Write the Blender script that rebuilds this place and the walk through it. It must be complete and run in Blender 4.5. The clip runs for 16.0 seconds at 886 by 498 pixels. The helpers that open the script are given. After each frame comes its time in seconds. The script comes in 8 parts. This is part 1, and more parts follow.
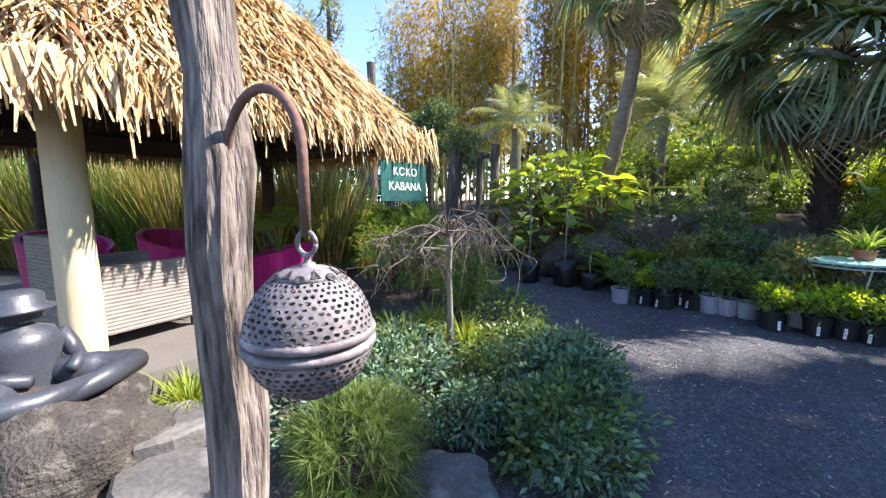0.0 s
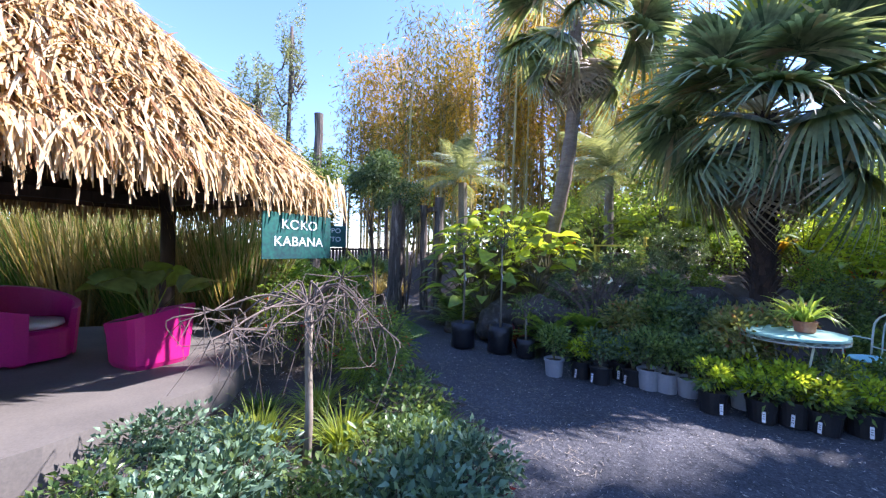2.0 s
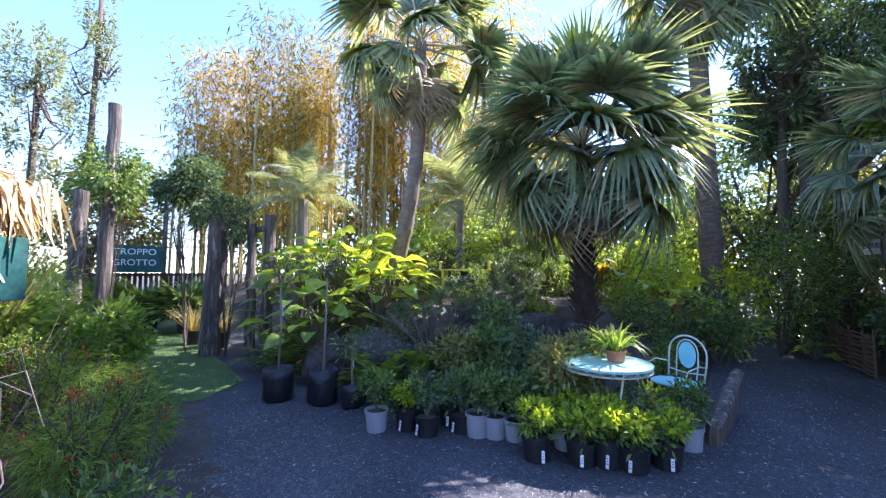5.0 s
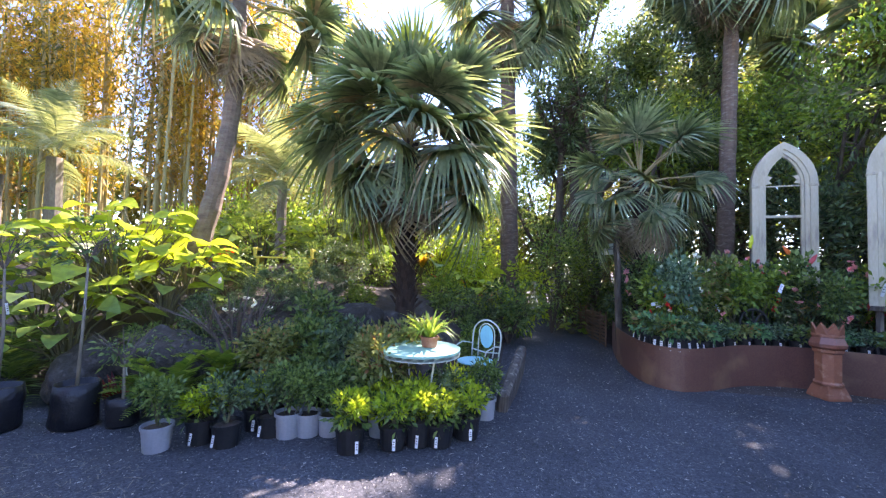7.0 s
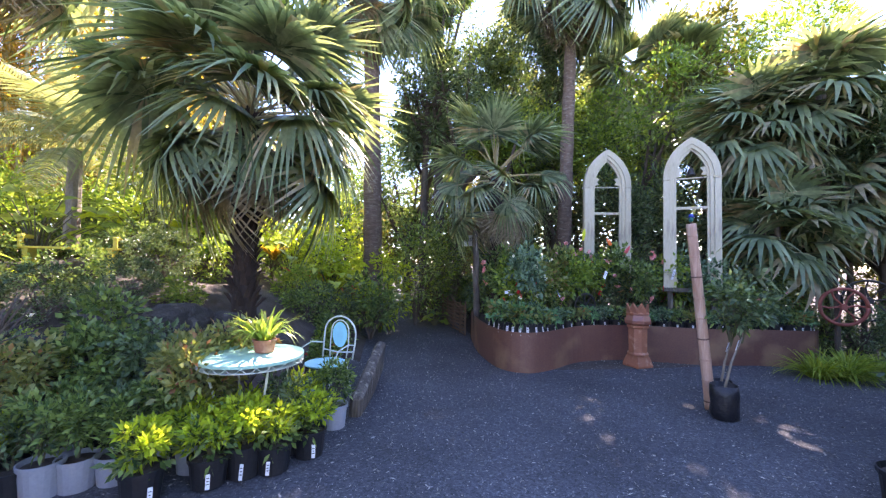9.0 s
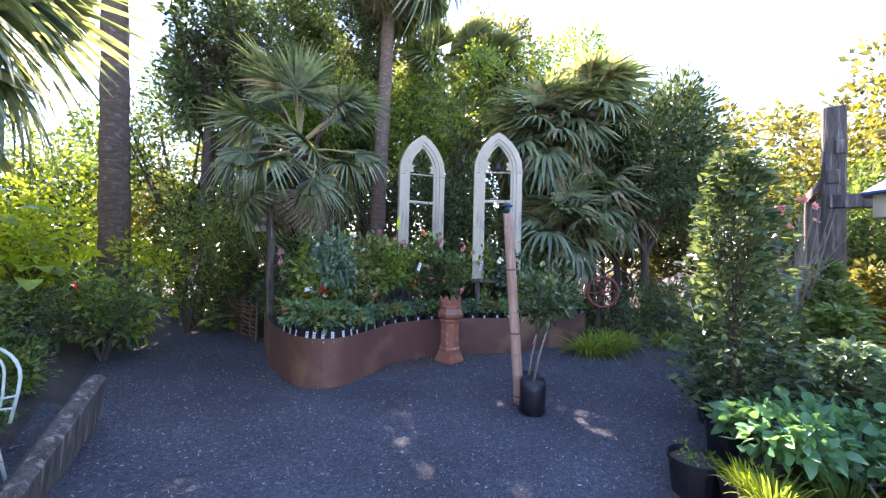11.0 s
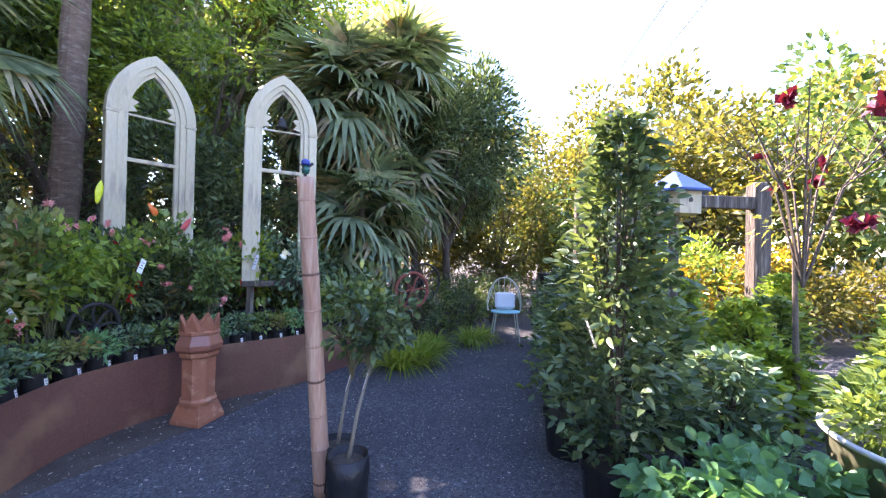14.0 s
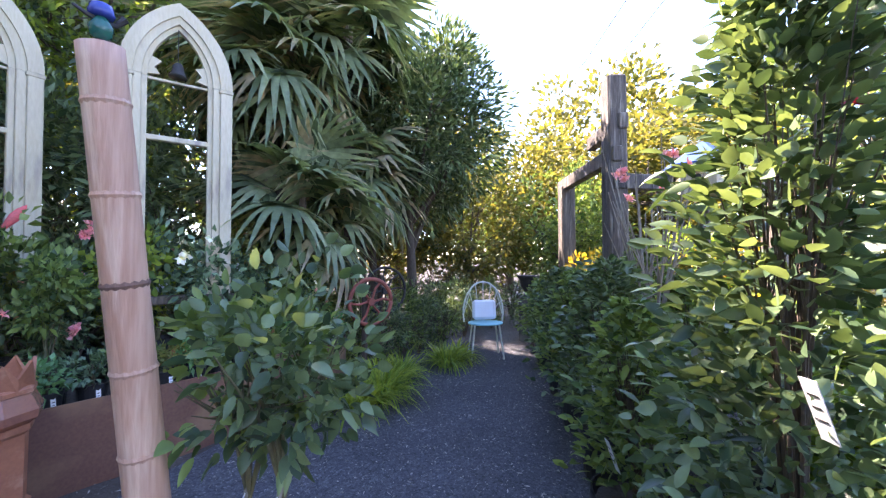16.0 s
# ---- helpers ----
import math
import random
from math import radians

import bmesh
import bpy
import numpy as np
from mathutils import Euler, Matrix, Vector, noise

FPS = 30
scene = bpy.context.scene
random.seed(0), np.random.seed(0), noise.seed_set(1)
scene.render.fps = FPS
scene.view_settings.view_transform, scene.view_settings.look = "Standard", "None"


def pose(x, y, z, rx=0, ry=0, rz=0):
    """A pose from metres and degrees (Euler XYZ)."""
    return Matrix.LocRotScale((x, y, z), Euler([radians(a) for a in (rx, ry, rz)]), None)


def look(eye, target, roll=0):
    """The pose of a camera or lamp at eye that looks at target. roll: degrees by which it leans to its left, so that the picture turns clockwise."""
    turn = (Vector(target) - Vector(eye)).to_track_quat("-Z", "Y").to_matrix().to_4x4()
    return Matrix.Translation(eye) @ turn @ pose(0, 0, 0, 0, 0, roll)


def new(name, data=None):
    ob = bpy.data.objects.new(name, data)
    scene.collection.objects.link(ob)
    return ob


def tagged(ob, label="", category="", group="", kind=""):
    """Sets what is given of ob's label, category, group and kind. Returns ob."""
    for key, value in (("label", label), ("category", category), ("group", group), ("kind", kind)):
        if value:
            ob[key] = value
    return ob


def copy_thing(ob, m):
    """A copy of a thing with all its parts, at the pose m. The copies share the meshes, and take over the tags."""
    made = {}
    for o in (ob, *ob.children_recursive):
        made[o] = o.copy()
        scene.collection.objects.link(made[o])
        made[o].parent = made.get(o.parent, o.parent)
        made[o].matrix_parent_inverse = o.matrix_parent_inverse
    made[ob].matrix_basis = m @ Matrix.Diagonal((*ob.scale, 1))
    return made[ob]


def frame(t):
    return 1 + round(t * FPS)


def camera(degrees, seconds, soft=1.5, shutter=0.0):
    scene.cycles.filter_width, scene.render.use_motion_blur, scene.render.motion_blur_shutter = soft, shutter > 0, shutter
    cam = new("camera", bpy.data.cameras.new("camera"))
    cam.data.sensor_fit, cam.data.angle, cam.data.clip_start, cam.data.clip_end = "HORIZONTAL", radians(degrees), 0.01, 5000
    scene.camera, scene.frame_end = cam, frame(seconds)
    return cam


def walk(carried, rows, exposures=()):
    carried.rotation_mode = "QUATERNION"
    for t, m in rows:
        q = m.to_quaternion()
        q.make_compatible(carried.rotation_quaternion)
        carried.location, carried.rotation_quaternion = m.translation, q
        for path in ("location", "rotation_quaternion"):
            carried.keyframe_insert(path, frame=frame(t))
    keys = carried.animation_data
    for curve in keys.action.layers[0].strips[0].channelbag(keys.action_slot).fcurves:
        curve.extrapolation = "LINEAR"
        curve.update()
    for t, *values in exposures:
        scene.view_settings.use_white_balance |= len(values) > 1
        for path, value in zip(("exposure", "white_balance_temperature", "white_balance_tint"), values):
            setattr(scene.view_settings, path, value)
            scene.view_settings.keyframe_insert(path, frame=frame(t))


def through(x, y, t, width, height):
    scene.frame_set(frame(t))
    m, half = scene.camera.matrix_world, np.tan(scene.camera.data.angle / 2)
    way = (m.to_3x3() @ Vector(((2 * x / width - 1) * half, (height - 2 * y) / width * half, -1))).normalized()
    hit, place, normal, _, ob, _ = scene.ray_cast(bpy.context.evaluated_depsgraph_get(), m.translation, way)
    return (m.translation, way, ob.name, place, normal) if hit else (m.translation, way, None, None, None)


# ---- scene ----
cam = camera(97.1, 16.0, soft=1.3)
PATH = [
    (0, (0.53, -1.909, 1.328), (-1.15, -0.854, 1.077), -0.1),
    (0.5, (0.491, -1.673, 1.315), (-1.192, -0.609, 1.128), 0.2),
    (1, (0.401, -1.45, 1.347), (-1.279, -0.372, 1.228), 0.5),
    (1.5, (0.396, -1.225, 1.35), (-1.265, -0.113, 1.303), 0.6),
    (2, (0.43, -1.029, 1.404), (-1.187, 0.148, 1.415), 0.9),
    (2.5, (0.402, -0.887, 1.412), (-1.152, 0.371, 1.465), 0.9),
    (3, (0.353, -0.696, 1.41), (-1.15, 0.619, 1.511), 0.3),
    (5.5, (0.323, -0.032, 1.515), (-0.685, 1.692, 1.623), 0.7),
    (6, (0.32, -0.019, 1.51), (-0.483, 1.81, 1.605), 1.2),
    (6.5, (0.314, -0.002, 1.513), (-0.275, 1.908, 1.596), 1.6),
    (7, (0.334, 0.005, 1.507), (-0.05, 1.966, 1.59), 1.5),
    (7.5, (0.34, 0.029, 1.495), (0.146, 2.017, 1.581), 1.5),
    (8, (0.399, 0.099, 1.469), (0.366, 2.097, 1.553), 1.4),
    (10.5, (0.666, 1.03, 1.452), (1.539, 2.829, 1.473), 1.2),
    (11, (0.846, 1.247, 1.463), (1.986, 2.89, 1.503), 1.4),
    (11.5, (0.947, 1.487, 1.488), (2.352, 2.91, 1.537), 1.3),
    (12, (1.082, 1.673, 1.488), (2.65, 2.914, 1.537), 1.1),
    (12.5, (1.314, 1.855, 1.5), (2.962, 2.988, 1.541), 1.0),
    (13, (1.492, 2.017, 1.516), (3.206, 3.048, 1.54), 1.0),
    (13.5, (1.664, 2.236, 1.508), (3.442, 3.151, 1.521), 1.1),
    (14, (1.867, 2.419, 1.499), (3.69, 3.243, 1.514), 1.3),
    (14.5, (2.147, 2.547, 1.511), (3.995, 3.311, 1.538), 1.4),
    (15, (2.423, 2.723, 1.516), (4.294, 3.428, 1.548), 1.1),
    (15.5, (2.659, 2.902, 1.522), (4.544, 3.569, 1.558), 0.5),
    (16, (2.961, 3.022, 1.415), (4.86, 3.648, 1.464), -0.1),
]
walk(cam, [(t, look(eye, target, roll)) for t, eye, target, roll in PATH],
     exposures=[(0.0, 2.0, 6300, 18), (2.5, 2.02, 5600, 28), (5.5, 2.5, 5800, 26), (8.0, 3.0, 6700, 34), (12.5, 3.2, 6800, 31), (16.0, 3.35, 6900, 31)])

# ---- world, sun and exposure ----
SUN_AZ, SUN_EL = 26.0, 43.5          # degrees from +y towards +x, and above the horizon
world = bpy.data.worlds.new("world")
scene.world = world
world.use_nodes = True
wn = world.node_tree.nodes
sky = wn.new("ShaderNodeTexSky")
sky.sky_type = "NISHITA"
sky.sun_disc = False
sky.sun_elevation = radians(SUN_EL)
sky.sun_rotation = radians(SUN_AZ)
sky.air_density, sky.dust_density, sky.ozone_density = 1.0, 0.05, 4.0
wn["Background"].inputs["Strength"].default_value = 0.115
world.node_tree.links.new(sky.outputs[0], wn["Background"].inputs["Color"])
sun = new("sun", bpy.data.lights.new("sun", "SUN"))
sun.data.energy = 4.0
sun.data.angle = radians(0.6)
sun.data.color = (1.0, 0.93, 0.82)
s_az, s_el = radians(SUN_AZ), radians(SUN_EL)
SUN_DIR = Vector((math.sin(s_az) * math.cos(s_el), math.cos(s_az) * math.cos(s_el), math.sin(s_el)))
sun.matrix_world = look(SUN_DIR * 60, (0, 0, 0))

# ---- materials ----
RNG = np.random.default_rng(7)


def nodes_of(name):
    m = bpy.data.materials.new(name)
    m.use_nodes = True
    return m, m.node_tree.nodes, m.node_tree.links, m.node_tree.nodes["Principled BSDF"]


def mat(name, a, b=None, rough=0.7, scale=12.0, fine=90.0, bump=0.3, metal=0.0, stretch=(1, 1, 1), depth=0.01, c=None, per_object=0.0):
    """A surface with two scales of noise between the colours a and b, specks of c, and relief."""
    m, n, l, p = nodes_of(name)
    b = b or tuple(x * 0.7 for x in a)
    co = n.new("ShaderNodeTexCoord")
    mp = n.new("ShaderNodeMapping")
    mp.inputs["Scale"].default_value = stretch
    l.new(co.outputs["Object"], mp.inputs[0])
    big = n.new("ShaderNodeTexNoise")
    big.inputs["Scale"].default_value, big.inputs["Detail"].default_value = scale, 6
    small = n.new("ShaderNodeTexNoise")
    small.inputs["Scale"].default_value, small.inputs["Detail"].default_value = fine, 4
    l.new(mp.outputs[0], big.inputs["Vector"])
    l.new(mp.outputs[0], small.inputs["Vector"])
    mix = n.new("ShaderNodeMixRGB")
    mix.inputs[1].default_value, mix.inputs[2].default_value = (*a, 1), (*b, 1)
    ramp = n.new("ShaderNodeValToRGB")
    ramp.color_ramp.elements[0].position, ramp.color_ramp.elements[1].position = 0.36, 0.64
    add = n.new("ShaderNodeMath")
    add.operation = "MULTIPLY_ADD"
    add.inputs[1].default_value, add.inputs[2].default_value = 0.45, 0.0
    l.new(small.outputs[0], add.inputs[0])
    add2 = n.new("ShaderNodeMath")
    add2.operation = "MULTIPLY_ADD"
    add2.inputs[1].default_value = 0.55
    l.new(big.outputs[0], add2.inputs[0])
    l.new(add.outputs[0], add2.inputs[2])
    l.new(add2.outputs[0], ramp.inputs[0])
    l.new(ramp.outputs[0], mix.inputs[0])
    out = mix.outputs[0]
    if c:
        spot = n.new("ShaderNodeTexNoise")
        spot.inputs["Scale"].default_value, spot.inputs["Detail"].default_value = scale * 1.7, 8
        l.new(mp.outputs[0], spot.inputs["Vector"])
        r2 = n.new("ShaderNodeValToRGB")
        r2.color_ramp.elements[0].position, r2.color_ramp.elements[1].position = 0.55, 0.68
        l.new(spot.outputs[0], r2.inputs[0])
        mix2 = n.new("ShaderNodeMixRGB")
        mix2.inputs[2].default_value = (*c, 1)
        l.new(r2.outputs[0], mix2.inputs[0])
        l.new(out, mix2.inputs[1])
        out = mix2.outputs[0]
    if per_object:
        info = n.new("ShaderNodeObjectInfo")
        hsv = n.new("ShaderNodeHueSaturation")
        mr = n.new("ShaderNodeMapRange")
        mr.inputs["To Min"].default_value, mr.inputs["To Max"].default_value = 1 - per_object, 1 + per_object
        l.new(info.outputs["Random"], mr.inputs["Value"])
        l.new(mr.outputs[0], hsv.inputs["Value"])
        l.new(out, hsv.inputs["Color"])
        out = hsv.outputs[0]
    l.new(out, p.inputs["Base Color"])
    p.inputs["Roughness"].default_value, p.inputs["Metallic"].default_value = rough, metal
    bp = n.new("ShaderNodeBump")
    bp.inputs["Strength"].default_value, bp.inputs["Distance"].default_value = bump, depth
    l.new(add2.outputs[0], bp.inputs["Height"])
    l.new(bp.outputs[0], p.inputs["Normal"])
    return m


def leafmat(name, a, b, through=0.35, rough=0.42, dead=None, dead_part=0.0):
    """Leaves: each one its own tone between a and b, some dead, with light coming through them."""
    m, n, l, p = nodes_of(name)
    geo = n.new("ShaderNodeNewGeometry")
    ramp = n.new("ShaderNodeValToRGB")
    e = ramp.color_ramp.elements
    e[0].color, e[1].color = (*a, 1), (*b, 1)
    e[0].position, e[1].position = 0.05, 0.95 - dead_part
    if dead:
        k = e.new(min(0.99, 1.0 - dead_part * 0.7))
        k.color = (*dead, 1)
    l.new(geo.outputs["Random Per Island"], ramp.inputs[0])
    co = n.new("ShaderNodeTexCoord")
    ns = n.new("ShaderNodeTexNoise")
    ns.inputs["Scale"].default_value, ns.inputs["Detail"].default_value = 14, 3
    l.new(co.outputs["Object"], ns.inputs["Vector"])
    mr = n.new("ShaderNodeMapRange")
    mr.inputs["From Min"].default_value, mr.inputs["From Max"].default_value = 0.3, 0.7
    mr.inputs["To Min"].default_value, mr.inputs["To Max"].default_value = 0.75, 1.25
    l.new(ns.outputs[0], mr.inputs["Value"])
    hsv = n.new("ShaderNodeHueSaturation")
    l.new(mr.outputs[0], hsv.inputs["Value"])
    l.new(ramp.outputs[0], hsv.inputs["Color"])
    l.new(hsv.outputs[0], p.inputs["Base Color"])
    p.inputs["Roughness"].default_value = rough
    p.inputs["Specular IOR Level"].default_value = 0.32
    tr = n.new("ShaderNodeBsdfTranslucent")
    bright = n.new("ShaderNodeMixRGB")
    bright.blend_type = "MULTIPLY"
    bright.inputs[0].default_value = 1.0
    bright.inputs[2].default_value = (2.2, 2.0, 0.9, 1)
    l.new(hsv.outputs[0], bright.inputs[1])
    l.new(bright.outputs[0], tr.inputs["Color"])
    ms = n.new("ShaderNodeMixShader")
    ms.inputs[0].default_value = through
    l.new(p.outputs[0], ms.inputs[1])
    l.new(tr.outputs[0], ms.inputs[2])
    l.new(ms.outputs[0], n["Material Output"].inputs["Surface"])
    return m




def gravelmat(name):
    """Crushed stone: angular chips of many greys in two sizes, over patches of finer dust."""
    m, n, l, p = nodes_of(name)
    co = n.new("ShaderNodeTexCoord")
    chips = []
    for size in (62.0, 150.0):
        v = n.new("ShaderNodeTexVoronoi")
        v.inputs["Scale"].default_value = size
        l.new(co.outputs["Object"], v.inputs["Vector"])
        chips.append(v)
    tone = n.new("ShaderNodeValToRGB")
    e = tone.color_ramp.elements
    e[0].position, e[0].color = 0.1, (0.03, 0.031, 0.036, 1)
    e[1].position, e[1].color = 0.8, (0.1, 0.102, 0.115, 1)
    k = e.new(0.93)
    k.color = (0.17, 0.17, 0.18, 1)
    k = e.new(0.99)
    k.color = (0.34, 0.33, 0.33, 1)
    sep = n.new("ShaderNodeSeparateColor")
    l.new(chips[0].outputs["Color"], sep.inputs[0])
    sep2 = n.new("ShaderNodeSeparateColor")
    l.new(chips[1].outputs["Color"], sep2.inputs[0])
    pick = n.new("ShaderNodeMath")
    pick.operation = "MULTIPLY_ADD"
    pick.inputs[1].default_value = 0.55
    half = n.new("ShaderNodeMath")
    half.operation = "MULTIPLY"
    half.inputs[1].default_value = 0.45
    l.new(sep2.outputs[0], half.inputs[0])
    l.new(sep.outputs[0], pick.inputs[0])
    l.new(half.outputs[0], pick.inputs[2])
    l.new(pick.outputs[0], tone.inputs[0])
    worn = n.new("ShaderNodeTexNoise")
    worn.inputs["Scale"].default_value, worn.inputs["Detail"].default_value = 1.1, 7
    l.new(co.outputs["Object"], worn.inputs["Vector"])
    mr = n.new("ShaderNodeMapRange")
    mr.inputs["From Min"].default_value, mr.inputs["From Max"].default_value = 0.3, 0.7
    mr.inputs["To Min"].default_value, mr.inputs["To Max"].default_value = 0.72, 1.25
    l.new(worn.outputs[0], mr.inputs["Value"])
    hsv = n.new("ShaderNodeHueSaturation")
    l.new(mr.outputs[0], hsv.inputs["Value"])
    l.new(tone.outputs[0], hsv.inputs["Color"])
    l.new(hsv.outputs[0], p.inputs["Base Color"])
    p.inputs["Roughness"].default_value = 0.8
    bp = n.new("ShaderNodeBump")
    bp.inputs["Strength"].default_value, bp.inputs["Distance"].default_value = 1.0, 0.018
    l.new(pick.outputs[0], bp.inputs["Height"])
    l.new(bp.outputs[0], p.inputs["Normal"])
    return m


GRAVEL = gravelmat("gravel")
SOIL = mat("soil", (0.05, 0.038, 0.03), (0.1, 0.08, 0.065), 0.95, 4, 60, 1.0, depth=0.03)
STONE = mat("stone", (0.07, 0.068, 0.064), (0.14, 0.132, 0.12), 0.85, 3, 40, 0.7, depth=0.02, c=(0.2, 0.19, 0.17))
DARKSTONE = mat("dark_stone", (0.032, 0.027, 0.023), (0.085, 0.072, 0.06), 0.9, 7, 60, 1.0, depth=0.05, c=(0.13, 0.115, 0.1))
STATUE = mat("statue_stone", (0.035, 0.04, 0.052), (0.055, 0.062, 0.078), 0.42, 6, 70, 0.3)
CONCRETE = mat("concrete", (0.165, 0.15, 0.13), (0.115, 0.105, 0.092), 0.8, 2, 60, 0.3, depth=0.004)
CREAM = mat("cream_paint", (0.72, 0.6, 0.36), (0.6, 0.5, 0.32), 0.6, 5, 50, 0.3, stretch=(1, 1, 0.2))
DARKWOOD = mat("dark_wood", (0.05, 0.035, 0.026), (0.09, 0.065, 0.05), 0.8, 6, 60, 0.6, stretch=(1, 1, 0.15))
GREYWOOD = mat("weathered_wood", (0.16, 0.13, 0.105), (0.04, 0.032, 0.027), 0.85, 11, 70, 1.0, stretch=(1, 1, 0.1), depth=0.03, c=(0.3, 0.26, 0.21))
RUST = mat("rusted_steel", (0.12, 0.05, 0.042), (0.2, 0.095, 0.06), 0.5, 1.1, 60, 0.12, depth=0.004, c=(0.26, 0.145, 0.085))
POSTWOOD = mat("split_post_wood", (0.36, 0.3, 0.25), (0.035, 0.027, 0.022), 0.9, 16, 60, 1.0, stretch=(1, 1, 0.16), depth=0.05, c=(0.06, 0.045, 0.035))
TERRA = mat("terracotta", (0.4, 0.15, 0.08), (0.3, 0.11, 0.06), 0.55, 6, 60, 0.3, c=(0.48, 0.24, 0.15))
GLAZE = mat("glazed_terracotta", (0.33, 0.13, 0.08), (0.25, 0.1, 0.07), 0.18, 6, 60, 0.1)
WHITEWOOD = mat("old_white_paint", (0.58, 0.52, 0.38), (0.47, 0.41, 0.28), 0.65, 6, 60, 0.5, stretch=(1, 1, 0.25), c=(0.36, 0.3, 0.24))
BLACKPOT = mat("black_plastic", (0.012, 0.012, 0.014), (0.022, 0.022, 0.025), 0.45, 8, 60, 0.1)
BAGPLASTIC = mat("bag_plastic", (0.01, 0.01, 0.013), (0.018, 0.018, 0.022), 0.42, 9, 30, 0.8, depth=0.02)
GREYPOT = mat("grey_plastic", (0.34, 0.35, 0.38), (0.28, 0.29, 0.32), 0.5, 6, 60, 0.1)
TAG = mat("tag_plastic", (0.8, 0.8, 0.8), (0.72, 0.72, 0.74), 0.45, 6, 60, 0.05)
TURQ = mat("turquoise_paint", (0.36, 0.62, 0.5), (0.28, 0.52, 0.44), 0.45, 8, 80, 0.1)
TURQ_SKY = mat("sky_blue_paint", (0.3, 0.72, 0.76), (0.26, 0.62, 0.68), 0.45, 8, 80, 0.1)
CREAMIRON = mat("cream_iron", (0.66, 0.7, 0.58), (0.52, 0.56, 0.46), 0.5, 14, 80, 0.2)
PINK = mat("pink_plastic", (0.62, 0.015, 0.2), (0.5, 0.012, 0.17), 0.5, 2, 60, 0.05)
WICKER = mat("wicker", (0.33, 0.29, 0.25), (0.2, 0.175, 0.15), 0.75, 10, 90, 0.6, stretch=(1, 1, 6))
THATCH = mat("thatch_core", (0.12, 0.07, 0.03), (0.06, 0.035, 0.02), 0.95, 8, 60, 1.0, depth=0.03)
STRAW = leafmat("straw", (0.38, 0.24, 0.095), (0.63, 0.49, 0.29), 0.12, 0.75, (0.2, 0.1, 0.04), 0.12)
BAMBOOPOLE = mat("bamboo_pole", (0.58, 0.37, 0.27), (0.4, 0.21, 0.14), 0.6, 9, 90, 0.5, stretch=(1, 1, 0.08), depth=0.012, c=(0.68, 0.5, 0.38))
LANTERN = mat("lantern_metal", (0.25, 0.225, 0.225), (0.16, 0.14, 0.14), 0.7, 14, 90, 0.4, metal=0.25, c=(0.38, 0.33, 0.32))
RUSTROD = mat("rusted_rod", (0.2, 0.11, 0.08), (0.13, 0.07, 0.05), 0.8, 12, 90, 0.5)
BARK = mat("bark", (0.13, 0.1, 0.075), (0.06, 0.045, 0.035), 0.9, 7, 50, 0.9, stretch=(1, 1, 0.3), depth=0.02)
PALEBARK = mat("pale_bark", (0.3, 0.26, 0.2), (0.18, 0.15, 0.115), 0.9, 8, 50, 0.6, stretch=(1, 1, 0.4))
BROWNBARK = mat("brown_palm_bark", (0.2, 0.135, 0.1), (0.1, 0.065, 0.048), 0.9, 6, 50, 0.8, stretch=(1, 1, 3), depth=0.02, c=(0.25, 0.2, 0.16))
PALMBARK = mat("palm_bark", (0.27, 0.205, 0.155), (0.14, 0.1, 0.075), 0.9, 6, 50, 0.8, stretch=(1, 1, 2.5), depth=0.02, c=(0.22, 0.2, 0.14))
BOOT = mat("palm_boot", (0.06, 0.036, 0.024), (0.028, 0.018, 0.013), 0.95, 10, 60, 0.9, stretch=(1, 1, 0.3), per_object=0.35)
SIGNGREEN = mat("sign_green", (0.01, 0.13, 0.1), (0.008, 0.035, 0.045), 0.5, 2.2, 30, 0.03)
SIGNWHITE = mat("sign_white", (0.82, 0.82, 0.8), (0.72, 0.72, 0.7), 0.6, 10, 60, 0.05)
SIGNTEXT = mat("sign_text", (0.75, 0.8, 0.78), (0.7, 0.75, 0.73), 0.6, 10, 60, 0.02)
# black for lettering, and for the dark inside openings that aren't cut
BLACKTEXT_HOLE = mat("black_lettering_and_hole_shade", (0.02, 0.02, 0.02), (0.03, 0.03, 0.03), 0.6)
STEEL = mat("galvanised_steel", (0.3, 0.3, 0.2), (0.2, 0.2, 0.13), 0.5, 7, 60, 0.2, metal=0.3, stretch=(1, 1, 0.3))
RIM = mat("pale_rim", (0.6, 0.6, 0.58), (0.5, 0.5, 0.48), 0.45, 7, 60, 0.1)
IRON = mat("dark_iron", (0.03, 0.03, 0.034), (0.05, 0.048, 0.045), 0.6, 9, 60, 0.3, metal=0.4)
BLUEROOF = mat("blue_paint", (0.05, 0.12, 0.36), (0.04, 0.09, 0.28), 0.6, 8, 60, 0.3)
REDIRON = mat("rust_red_iron", (0.3, 0.08, 0.05), (0.2, 0.05, 0.035), 0.7, 9, 60, 0.4)
YELLOWPAINT = mat("yellow_paint", (0.75, 0.62, 0.08), (0.6, 0.48, 0.06), 0.5, 9, 60, 0.1)
TURF = leafmat("turf", (0.05, 0.1, 0.02), (0.1, 0.17, 0.03), 0.15, 0.6)
TURFBASE = mat("turf_base", (0.055, 0.1, 0.025), (0.085, 0.14, 0.035), 0.9, 3, 80, 0.5)
WATTLE = mat("wattle", (0.2, 0.11, 0.06), (0.11, 0.065, 0.04), 0.85, 10, 60, 0.5, stretch=(0.3, 0.3, 2))
BLUEPOT = mat("blue_glaze", (0.16, 0.22, 0.3), (0.1, 0.14, 0.2), 0.35, 8, 60, 0.1)
